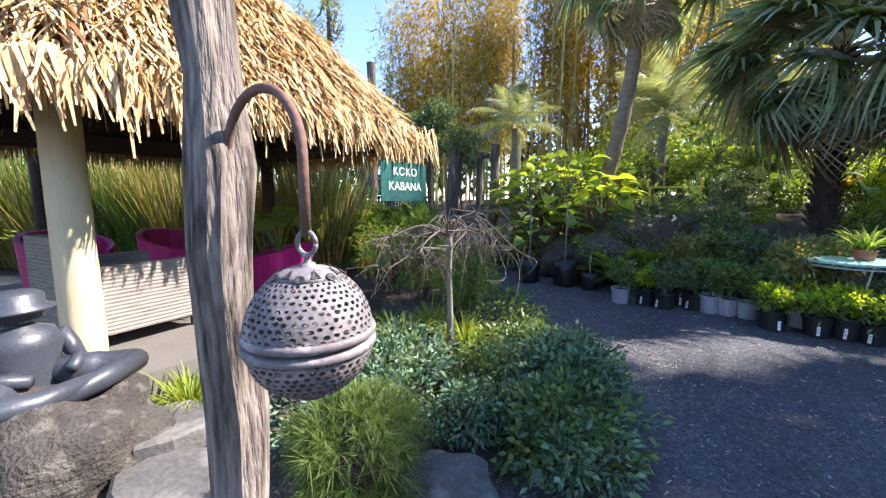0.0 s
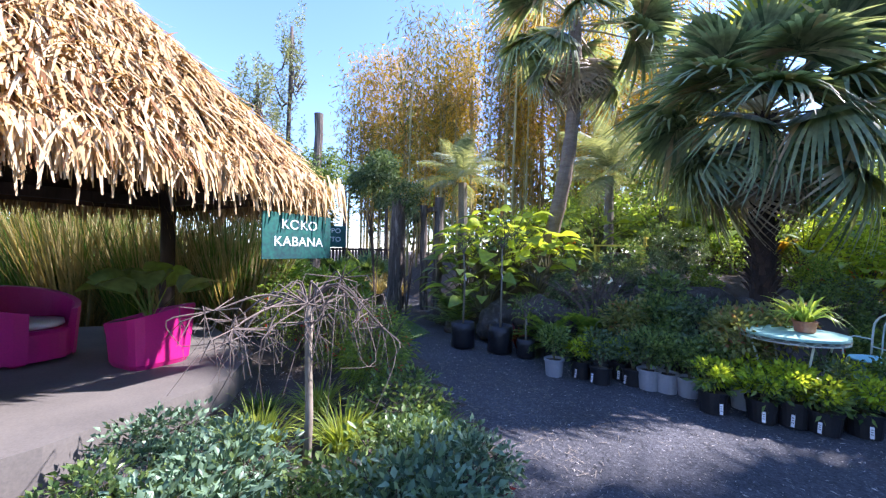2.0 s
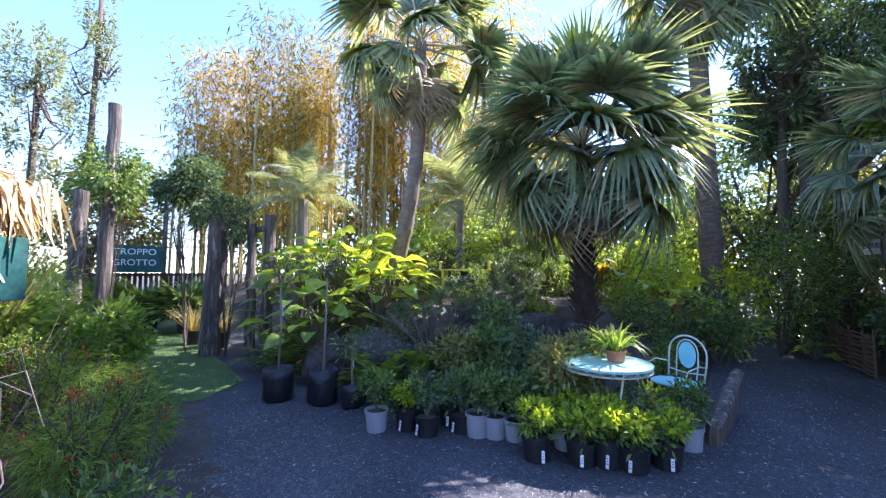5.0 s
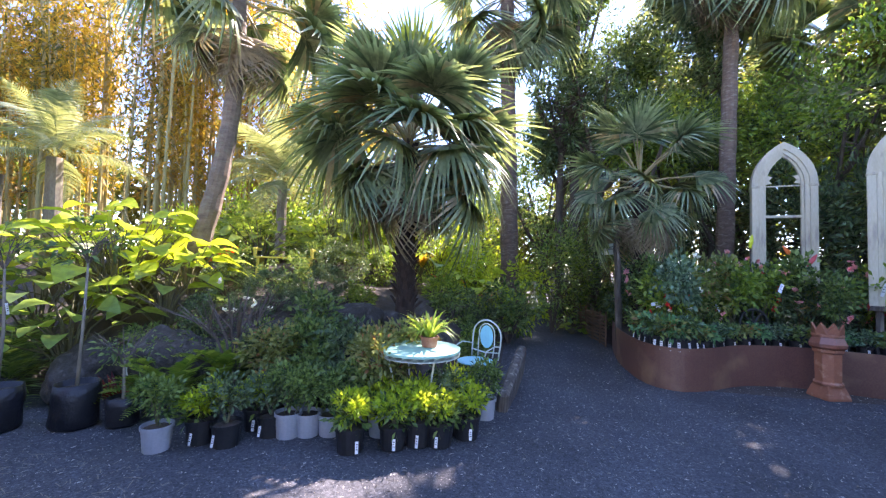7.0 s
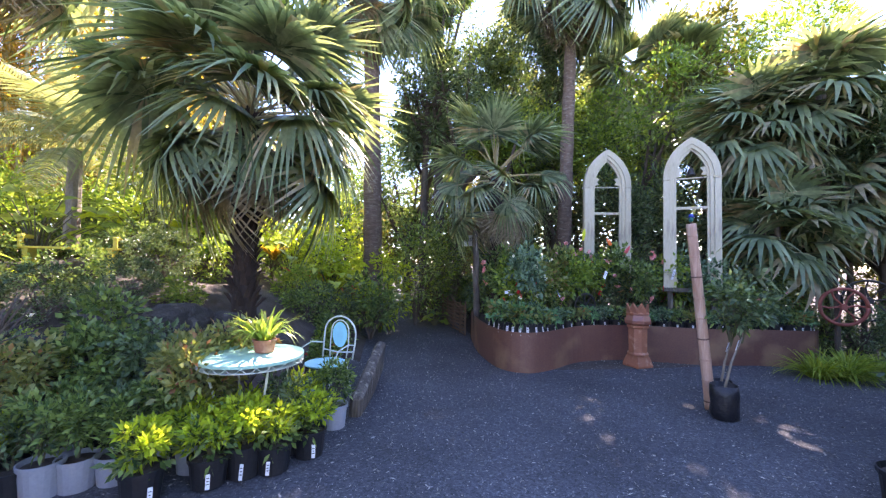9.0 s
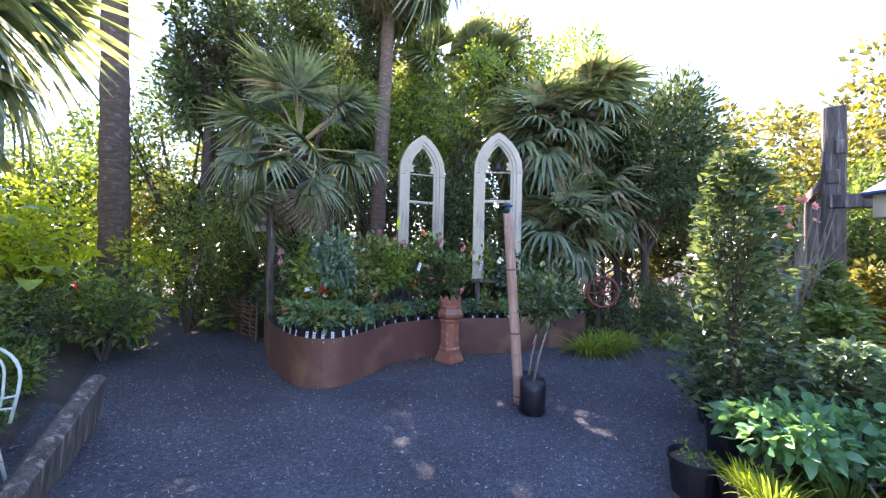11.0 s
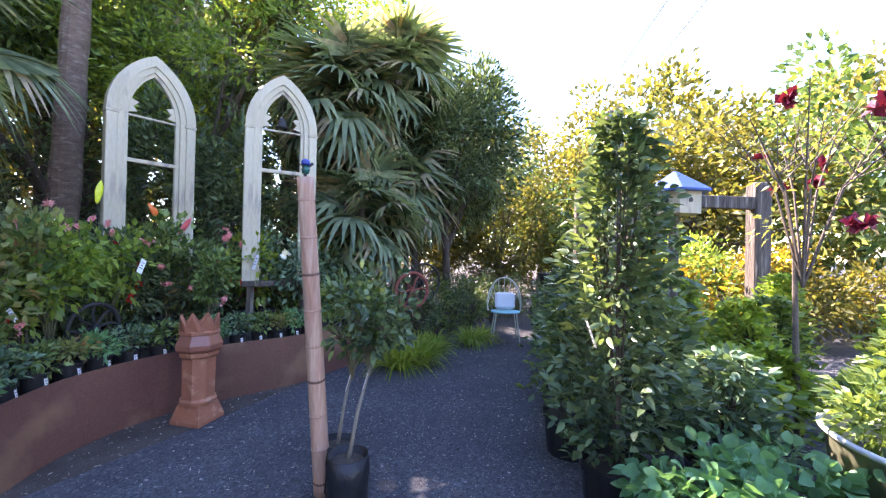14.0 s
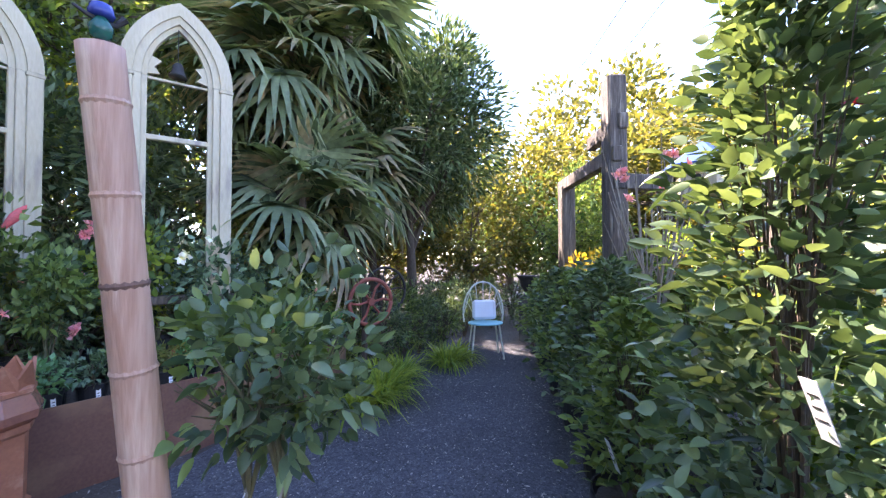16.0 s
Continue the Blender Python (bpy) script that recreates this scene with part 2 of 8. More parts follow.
STEM = mat("green_stem", (0.14, 0.13, 0.06), (0.09, 0.08, 0.045), 0.8, 14, 60, 0.4)
PETIOLE = mat("palm_petiole", (0.44, 0.33, 0.17), (0.28, 0.25, 0.11), 0.6, 14, 60, 0.2)
TWIG = mat("grey_twig", (0.17, 0.135, 0.11), (0.09, 0.07, 0.06), 0.9, 14, 60, 0.4)

L_DARK = leafmat("dark_leaf", (0.032, 0.066, 0.032), (0.165, 0.235, 0.115), 0.22, 0.32)
L_MID = leafmat("mid_green_leaf", (0.04, 0.085, 0.028), (0.215, 0.3, 0.095), 0.3, 0.34)
L_BLUE = leafmat("blue_green_leaf", (0.04, 0.085, 0.05), (0.21, 0.32, 0.2), 0.22, 0.4)
L_LIME = leafmat("lime_leaf", (0.2, 0.3, 0.02), (0.44, 0.52, 0.05), 0.42, 0.4)
L_BRIGHT = leafmat("bright_leaf", (0.085, 0.165, 0.03), (0.28, 0.37, 0.075), 0.4, 0.4)
L_FAN = leafmat("fan_palm_leaf", (0.065, 0.105, 0.058), (0.31, 0.37, 0.23), 0.36, 0.28, (0.4, 0.33, 0.23), 0.08)
L_HERB = leafmat("lobed_herb_leaf", (0.09, 0.22, 0.1), (0.17, 0.36, 0.18), 0.3, 0.45)
L_NEWFAN = leafmat("new_palm_leaf", (0.2, 0.26, 0.04), (0.36, 0.38, 0.07), 0.45, 0.35)
L_OLIVE = leafmat("olive_leaf", (0.12, 0.15, 0.05), (0.3, 0.31, 0.12), 0.35, 0.42, (0.3, 0.14, 0.08), 0.06)
L_FANOLD = leafmat("old_palm_leaf", (0.2, 0.16, 0.11), (0.33, 0.27, 0.19), 0.2, 0.6)
L_BAMBOO = leafmat("bamboo_leaf", (0.16, 0.125, 0.035), (0.38, 0.23, 0.055), 0.45, 0.5)
L_GOLD = leafmat("golden_leaf", (0.2, 0.17, 0.022), (0.4, 0.28, 0.042), 0.5, 0.5)
L_GRASS = leafmat("grass_blade", (0.05, 0.12, 0.02), (0.14, 0.22, 0.04), 0.3, 0.45)
L_LIMEGRASS = leafmat("lime_grass_blade", (0.16, 0.24, 0.03), (0.33, 0.38, 0.07), 0.35, 0.45)
L_PINE = leafmat("needle", (0.06, 0.12, 0.025), (0.17, 0.22, 0.065), 0.3, 0.5)
L_RED = leafmat("red_leaf", (0.14, 0.015, 0.02), (0.28, 0.04, 0.03), 0.3, 0.4)
L_FAR = leafmat("far_tree_leaf", (0.07, 0.085, 0.025), (0.18, 0.165, 0.05), 0.4, 0.5)
L_SPARSE = leafmat("pale_far_leaf", (0.13, 0.17, 0.1), (0.27, 0.3, 0.19), 0.3, 0.5)
L_REED = leafmat("dry_reed", (0.22, 0.2, 0.08), (0.42, 0.34, 0.16), 0.3, 0.6)
P_PINK = leafmat("pink_petal", (0.65, 0.22, 0.32), (0.8, 0.42, 0.48), 0.3, 0.5)
P_WHITE = leafmat("white_petal", (0.78, 0.76, 0.74), (0.85, 0.84, 0.82), 0.3, 0.5)
P_RED = leafmat("red_petal", (0.55, 0.02, 0.03), (0.7, 0.06, 0.05), 0.3, 0.5)
P_WINE = leafmat("wine_petal", (0.1, 0.008, 0.03), (0.22, 0.02, 0.06), 0.15, 0.5)
P_ORANGE = leafmat("orange_petal", (0.75, 0.1, 0.02), (0.85, 0.22, 0.03), 0.3, 0.5)


# ---- mesh helpers ----
class Shape:
    """Collects faces of one part."""

    def __init__(self):
        self.v, self.f = [], []

    def add(self, verts, faces, m=None):
        k = len(self.v)
        self.v += [tuple(m @ Vector(p)) for p in verts] if m else [tuple(p) for p in verts]
        self.f += [tuple(i + k for i in f) for f in faces]
        return self

    def box(self, sx, sy, sz, m=None, bevel=0.008):
        b = min(bevel, sx * 0.3, sy * 0.3, sz * 0.3)
        h = (sx / 2, sy / 2, sz / 2)
        idx, vs = {}, []
        for cx in (-1, 1):
            for cy in (-1, 1):
                for cz in (-1, 1):
                    for ax in range(3):
                        p = [cx * (h[0] - b), cy * (h[1] - b), cz * (h[2] - b)]
                        p[ax] = (cx, cy, cz)[ax] * h[ax]
                        idx[(cx, cy, cz, ax)] = len(vs)
                        vs.append(p)
        fs = []
        order = ((-1, -1), (1, -1), (1, 1), (-1, 1))

        def key(ax, s, a, c):
            k = [0, 0, 0]
            k[ax], k[(ax + 1) % 3], k[(ax + 2) % 3] = s, a, c
            return tuple(k)
        for ax in range(3):
            for s in (-1, 1):
                q = [idx[key(ax, s, a, c) + (ax,)] for a, c in order]
                fs.append(q if s > 0 else q[::-1])
        for ax in range(3):
            a1, a2 = (ax + 1) % 3, (ax + 2) % 3
            for s1 in (-1, 1):
                for s2 in (-1, 1):
                    ends = []
                    for s in (-1, 1):
                        k = [0, 0, 0]
                        k[ax], k[a1], k[a2] = s, s1, s2
                        ends.append(tuple(k))
                    q = [idx[ends[0] + (a1,)], idx[ends[1] + (a1,)], idx[ends[1] + (a2,)], idx[ends[0] + (a2,)]]
                    fs.append(q if s1 * s2 < 0 else q[::-1])
        for cx in (-1, 1):
            for cy in (-1, 1):
                for cz in (-1, 1):
                    t = [idx[(cx, cy, cz, a)] for a in range(3)]
                    fs.append(t if cx * cy * cz > 0 else t[::-1])
        return self.add(vs, fs, m)

    def tube(self, pts, rads, seg=8, m=None, cap=True):
        pts = [Vector(p) for p in pts]
        rads = list(rads) if hasattr(rads, "__len__") else [rads] * len(pts)
        up = Vector((0.31, 0.17, 0.93))
        vs, fs = [], []
        side = None
        for i, p in enumerate(pts):
            d = (pts[min(i + 1, len(pts) - 1)] - pts[max(i - 1, 0)]).normalized()
            side = (d.cross(up) if side is None else side - d * side.dot(d))
            if side.length < 1e-4:
                side = d.orthogonal()
            side.normalize()
            other = d.cross(side)
            for k in range(seg):
                a = 2 * math.pi * k / seg
                vs.append(p + (side * math.cos(a) + other * math.sin(a)) * rads[i])
        for i in range(len(pts) - 1):
            for k in range(seg):
                k2 = (k + 1) % seg
                fs.append((i * seg + k, i * seg + k2, (i + 1) * seg + k2, (i + 1) * seg + k))
        if cap:
            fs.append(tuple(range(seg))[::-1])
            fs.append(tuple((len(pts) - 1) * seg + k for k in range(seg)))
        return self.add(vs, fs, m)

    def lathe(self, prof, seg=20, m=None, sx=1.0, sy=1.0):
        vs, fs = [], []
        for r, z in prof:
            for k in range(seg):
                a = 2 * math.pi * (k + 0.5) / seg
                vs.append((r * math.cos(a) * sx, r * math.sin(a) * sy, z))
        for i in range(len(prof) - 1):
            for k in range(seg):
                k2 = (k + 1) % seg
                fs.append((i * seg + k, i * seg + k2, (i + 1) * seg + k2, (i + 1) * seg + k))
        fs.append(tuple(range(seg))[::-1])
        fs.append(tuple((len(prof) - 1) * seg + k for k in range(seg)))
        return self.add(vs, fs, m)

    def prism(self, outline, depth, m=None):
        """An outline in x, z pushed through y by depth, centred."""
        n = len(outline)
        vs = [(x, -depth / 2, z) for x, z in outline] + [(x, depth / 2, z) for x, z in outline]
        fs = [tuple(range(n)), tuple(range(2 * n - 1, n - 1, -1))]
        fs += [(i, i + n, (i + 1) % n + n, (i + 1) % n) for i in range(n)]
        return self.add(vs, fs, m)

    def strip(self, outer, inner, depth, m=None, closed=False):
        """A bar between two outlines in x, z of equal count, of that depth in y."""
        n = len(outer)
        vs = []
        for y in (-depth / 2, depth / 2):
            vs += [(x, y, z) for x, z in outer] + [(x, y, z) for x, z in inner]
        fs = []
        for i in range(n if closed else n - 1):
            j = (i + 1) % n
            fs += [(i, j, n + j, n + i), (2 * n + i, 3 * n + i, 3 * n + j, 2 * n + j),
                   (i, 2 * n + i, 2 * n + j, j), (n + i, n + j, 3 * n + j, 3 * n + i)]
        if not closed:
            fs += [(0, n, 3 * n, 2 * n), (n - 1, 3 * n - 1, 4 * n - 1, 2 * n - 1)]
        return self.add(vs, fs, m)

    def mesh(self, name, material, smooth=False):
        me = bpy.data.meshes.new(name)
        me.from_pydata(self.v, [], self.f)
        me.materials.append(material)
        if smooth:
            me.polygons.foreach_set("use_smooth", [True] * len(me.polygons))
        me.update()
        return me


class Leaves:
    """Collects leaf triangles as arrays."""

    def __init__(self):
        self.v, self.t, self.n = [], [], 0

    def add(self, verts, tris):
        self.v.append(verts.reshape(-1, 3))
        self.t.append(tris.reshape(-1, 3) + self.n)
        self.n += len(self.v[-1])

    def put(self, P, D, L, W, detail=1, droop=0.15, fold=0.18, up=0.6, rng=RNG):
        """Leaves from the points P along D, L long and W wide."""
        n = len(P)
        D = D / (np.linalg.norm(D, axis=1, keepdims=True) + 1e-9)
        U = rng.normal(0, 0.5, (n, 3)) + np.array([0, 0, up])
        S = np.cross(D, U)
        S /= np.linalg.norm(S, axis=1, keepdims=True) + 1e-9
        N = np.cross(S, D)
        L = np.broadcast_to(np.asarray(L, float), (n,))[:, None]
        W = np.broadcast_to(np.asarray(W, float), (n,))[:, None]

        def at(u, w, lift=0.0):
            return P + D * L * u + S * W * 0.5 * w + N * W * lift - np.array([0, 0, 1.0]) * L * droop * u * u
        if detail == 0:
            vs = [at(0, 0), at(0.45, -1, fold), at(1, 0), at(0.45, 1, fold)]
            tr = [(0, 1, 2), (0, 2, 3)]
        elif detail == 1:
            vs = [at(0, 0), at(0.42, -1, fold), at(0.45, 0), at(0.42, 1, fold), at(1, 0)]
            tr = [(0, 1, 2), (0, 2, 3), (1, 4, 2), (2, 4, 3)]
        else:
            vs, tr = [at(0, 0)], []
            for j, (u, w) in enumerate(((0.12, 0.6), (0.34, 1.0), (0.6, 0.88), (0.84, 0.45))):
                vs += [at(u, -w, fold * w), at(u, 0), at(u, w, fold * w)]
                c = 3 * j + 1
                if j == 0:
                    tr += [(0, c, c + 1), (0, c + 1, c + 2)]
                else:
                    tr += [(c - 3, c, c + 1), (c - 3, c + 1, c - 2), (c - 2, c + 1, c + 2), (c - 2, c + 2, c - 1)]
            vs.append(at(1, 0))
            tr += [(10, 13, 11), (11, 13, 12)]
        V = np.stack(vs, 1)
        k = len(vs)
        T = np.array(tr)[None] + (np.arange(n) * k)[:, None, None]
        self.add(V, T)
        return self

    def blades(self, P, D, L, W, droop=0.5, segs=4, rng=RNG, taper=1.0):
        """Grass-like blades that bend over."""
        n = len(P)
        D = D / (np.linalg.norm(D, axis=1, keepdims=True) + 1e-9)
        S = np.cross(D, np.array([0, 0, 1.0]) + rng.normal(0, 0.15, (n, 3)))
        S /= np.linalg.norm(S, axis=1, keepdims=True) + 1e-9
        L = np.broadcast_to(np.asarray(L, float), (n,))[:, None]
        W = np.broadcast_to(np.asarray(W, float), (n,))[:, None]
        dr = np.broadcast_to(np.asarray(droop, float), (n,))[:, None]
        vs = []
        for i in range(segs + 1):
            u = i / segs
            c = P + D * L * u - np.array([0, 0, 1.0]) * L * dr * u * u
            w = W * 0.5 * (1 - taper * u ** 2.2) + 1e-4
            vs += [c - S * w, c + S * w]
        V = np.stack(vs, 1)
        tr = []
        for i in range(segs):
            a = 2 * i
            tr += [(a, a + 1, a + 3), (a, a + 3, a + 2)]
        T = np.array(tr)[None] + (np.arange(n) * len(vs))[:, None, None]
        self.add(V, T)
        return self

    def mesh(self, name, material):
        v = np.concatenate(self.v).astype(np.float32)
        t = np.concatenate(self.t).astype(np.int32)
        me = bpy.data.meshes.new(name)
        me.vertices.add(len(v))
        me.vertices.foreach_set("co", v.ravel())
        me.loops.add(t.size)
        me.loops.foreach_set("vertex_index", t.ravel())
        me.polygons.add(len(t))
        me.polygons.foreach_set("loop_start", np.arange(0, t.size, 3, dtype=np.int32))
        me.materials.append(material)
        me.update(calc_edges=True)
        me.validate()
        return me


def thing(name, x, y, z, rz=0.0, label="", category="", group="", kind=""):
    ob = new(name)
    ob.empty_display_size = 0.1
    ob.matrix_basis = pose(x, y, z, 0, 0, rz)
    return tagged(ob, label, category, group, kind)


def part(name, data, material, parent=None, label="", smooth=False, m=None):
    """Links a shape, leaves or mesh as one mesh object under a thing or part."""
    me = data if isinstance(data, bpy.types.Mesh) else (data.mesh(name, material) if isinstance(data, Leaves) else data.mesh(name, material, smooth))
    ob = new(name, me)
    if parent:
        ob.parent = parent
    if m is not None:
        ob.matrix_basis = m
    return tagged(ob, label)


def unit(n, rng=RNG):
    d = rng.normal(0, 1, (n, 3))
    return d / np.linalg.norm(d, axis=1, keepdims=True)


def cloud(n, radii, centre, clumps=14, tight=0.45, shell=0.55, rng=RNG):
    """Leaf points in clumps through an ellipsoid, with the way out from each clump."""
    radii, centre = np.array(radii, float), np.array(centre, float)
    cd = unit(clumps, rng) * (shell + (1 - shell) * rng.random((clumps, 1)) ** 0.5) * 0.85
    which = rng.integers(0, clumps, n)
    size = (0.7 + 0.6 * rng.random((clumps, 1)))[which]
    off = unit(n, rng) * rng.random((n, 1)) ** 0.4 * tight * size
    p = cd[which] + off
    d = off / (np.linalg.norm(off, axis=1, keepdims=True) + 1e-6) + 0.6 * cd[which] + np.array([0, 0, 0.35])
    return centre + p * radii, d + rng.normal(0, 0.35, (n, 3))


# ---- ground ----
MOUND = np.array([(-5.6, 3.3), (-3.6, 3.45), (-2.4, 3.5), (-1.4, 4.0), (-0.55, 4.75), (-0.15, 5.3), (0.1, 6.6), (0.0, 8.5), (-0.6, 12), (-3.0, 20),
                  (-20, 24), (-20, 7), (-10.5, 5.6), (-7.2, 4.3)])


def inside_distance(x, y):
    """How far a point lies inside the mound's outline (0 outside)."""
    x, y = np.asarray(x, float), np.asarray(y, float)
    d = np.full(x.shape, 1e9)
    ins = np.zeros(x.shape, bool)
    for i in range(len(MOUND)):
        (x1, y1), (x2, y2) = MOUND[i], MOUND[(i + 1) % len(MOUND)]
        ex, ey = x2 - x1, y2 - y1
        t = np.clip(((x - x1) * ex + (y - y1) * ey) / (ex * ex + ey * ey), 0, 1)
        d = np.minimum(d, np.hypot(x - x1 - t * ex, y - y1 - t * ey))
        if ey != 0:
            ins ^= ((y1 > y) != (y2 > y)) & (x < ex * (y - y1) / ey + x1)
    return np.where(ins, d, 0.0)


def height(x, y):
    d = inside_distance(x, y)
    h = 1.4 * (1 - np.exp(-(d / 1.6) ** 1.25)) + np.minimum(d, 1) * 0.07 * np.sin(3.1 * np.asarray(x)) * np.cos(2.7 * np.asarray(y))
    return h


def gz(x, y):
    return float(height(np.array([x]), np.array([y]))[0])


def make_ground():
    outer = [12.5, 14, 17, 22, 30, 45, 80, 160, 400]
    xs = np.array([-o for o in outer[::-1]] + list(np.arange(-11.6, 11.61, 0.16)) + outer)
    ys = np.array([-o for o in outer[::-1][:-1]] + list(np.arange(-12, 13.61, 0.16)) + [o + 2 for o in outer])
    X, Y = np.meshgrid(xs, ys)
    Z = height(X, Y) + 0.006 * np.sin(X * 1.9 + 0.7 * Y) * np.cos(Y * 1.3)
    v = np.stack([X.ravel(), Y.ravel(), Z.ravel()], 1)
    nx, ny = len(xs), len(ys)
    i, j = np.meshgrid(np.arange(nx - 1), np.arange(ny - 1))
    a = (j * nx + i).ravel()
    f = np.stack([a, a + 1, a + nx + 1, a + nx], 1)
    me = bpy.data.meshes.new("ground")
    me.from_pydata(v.tolist(), [], f.tolist())
    me.materials.append(GRAVEL)
    me.materials.append(SOIL)
    cx, cy = v[f].mean(1)[:, 0], v[f].mean(1)[:, 1]
    garden = (inside_distance(cx, cy) > 0.02)
    garden |= (cx < -0.7 + 0.8 * np.sin(cy * 3) * 0.1) & (cy < 0.75 - 0.35 * (cx + 1.0)) & (cx > -7) & (cy > -8) & (cy > -12) & (cx + 0.9 * cy < -0.75)
    garden |= (cx > 2.1) & (cy > 5.6) | (cy > 15)
    me.polygons.foreach_set("material_index", garden.astype(np.int32))
    me.polygons.foreach_set("use_smooth", [True] * len(me.polygons))
    me.update()
    tagged(new("ground", me), "dark crushed gravel yard with bare garden soil", "ground", kind="structure")


make_ground()

# loose grit and dry litter lying on the yard
lit = Leaves()
gx, gy = RNG.uniform(-4.5, 9.0, 42000), RNG.uniform(-1.0, 8.5, 42000)
keep = (inside_distance(gx, gy) <= 0)
gx, gy = gx[keep], gy[keep]
lit.put(np.stack([gx, gy, np.full(len(gx), 0.008)], 1), np.stack([RNG.normal(0, 1, len(gx)), RNG.normal(0, 1, len(gx)), RNG.normal(0, 0.12, len(gx))], 1),
        0.006 + 0.04 * RNG.random(len(gx)) ** 3, RNG.uniform(0.005, 0.012, len(gx)), detail=0)
LITTER = leafmat("dry_litter", (0.09, 0.088, 0.086), (0.5, 0.46, 0.42), 0.05, 0.8)
tagged(part("leaf_litter", lit, LITTER), "dry leaf crumbs and pale grit on gravel", "litter", kind="stuff")

# lawn
lawn = Shape()
edge = [(-4.7, 2.05), (-5.1, 2.75), (-6.4, 3.1), (-8.5, 3.6), (-14.5, 5.2), (-15.5, 3.4), (-11, 1.7), (-7.0, 0.9), (-5.2, 0.9)]
lawn.add([(x, y, 0.014) for x, y in edge] + [(x, y, -0.02) for x, y in edge],
         [tuple(range(9))[::-1]] + [(i, (i + 1) % 9, (i + 1) % 9 + 9, i + 9) for i in range(9)])
tagged(part("lawn", lawn, TURFBASE), "short green turf with patches of sun", "lawn", kind="structure")
tf = Leaves()
n = 16000
px, py = RNG.uniform(-11, -4.8, n), RNG.uniform(0.95, 4.0, n)
ok = (py < 2.7 - 0.22 * (px + 5)) & (py > 0.9 - 0.13 * (px + 7).clip(max=0)) & (px < -4.7)
px, py = px[ok], py[ok]
tf.blades(np.stack([px, py, np.full(len(px), 0.012)], 1), np.stack([RNG.normal(0, 0.4, len(px)), RNG.normal(0, 0.4, len(px)), np.ones(len(px))], 1),
          RNG.uniform(0.02, 0.045, len(px)), 0.006, 0.3, 2)
tagged(part("turf_blades", tf, TURF), "short green grass blades of the lawn", "grass", kind="stuff")


# ---- plants: makers ----
def fan_frond(material, rays=34, radius=0.9, stalk=0.8, droop=0.5, spread=150, width=0.045, seed=1, split=0.55):
    """A fan palm leaf that grows along +x from its stalk, whose ends hang."""
    rng = np.random.default_rng(seed)
    lv = Leaves()
    a = np.radians(np.linspace(-spread, spread, rays)) + rng.normal(0, 0.02, rays)
    D = np.stack([np.cos(a), np.sin(a), 0.12 + 0.12 * np.cos(a)], 1)
    P = np.tile(np.array([[stalk, 0, 0.0]]), (rays, 1))
    L = radius * (0.8 + 0.2 * np.cos(a * 0.7)) * rng.uniform(0.92, 1.06, rays)
    lv.blades(P, D, L, width * 1.9, droop * rng.uniform(0.75, 1.25, rays), 5, rng, 0.96)
    hub = np.radians(np.linspace(-spread, spread, rays))
    lv.blades(P, np.stack([np.cos(hub + 0.03), np.sin(hub + 0.03), 0.1 + 0.12 * np.cos(hub)], 1), L * split, width * 2.6, droop * 0.3, 3, rng, 0.25)
    me = lv.mesh("frond", material)
    return me


def stalk_mesh(material, length=0.8, r=0.014, sag=0.03):
    s = Shape().tube([(0, 0, 0), (length * 0.5, 0, sag), (length + 0.03, 0, 0)], [r * 1.8, r, r * 0.7], 5)
    return s.mesh("stalk", material)


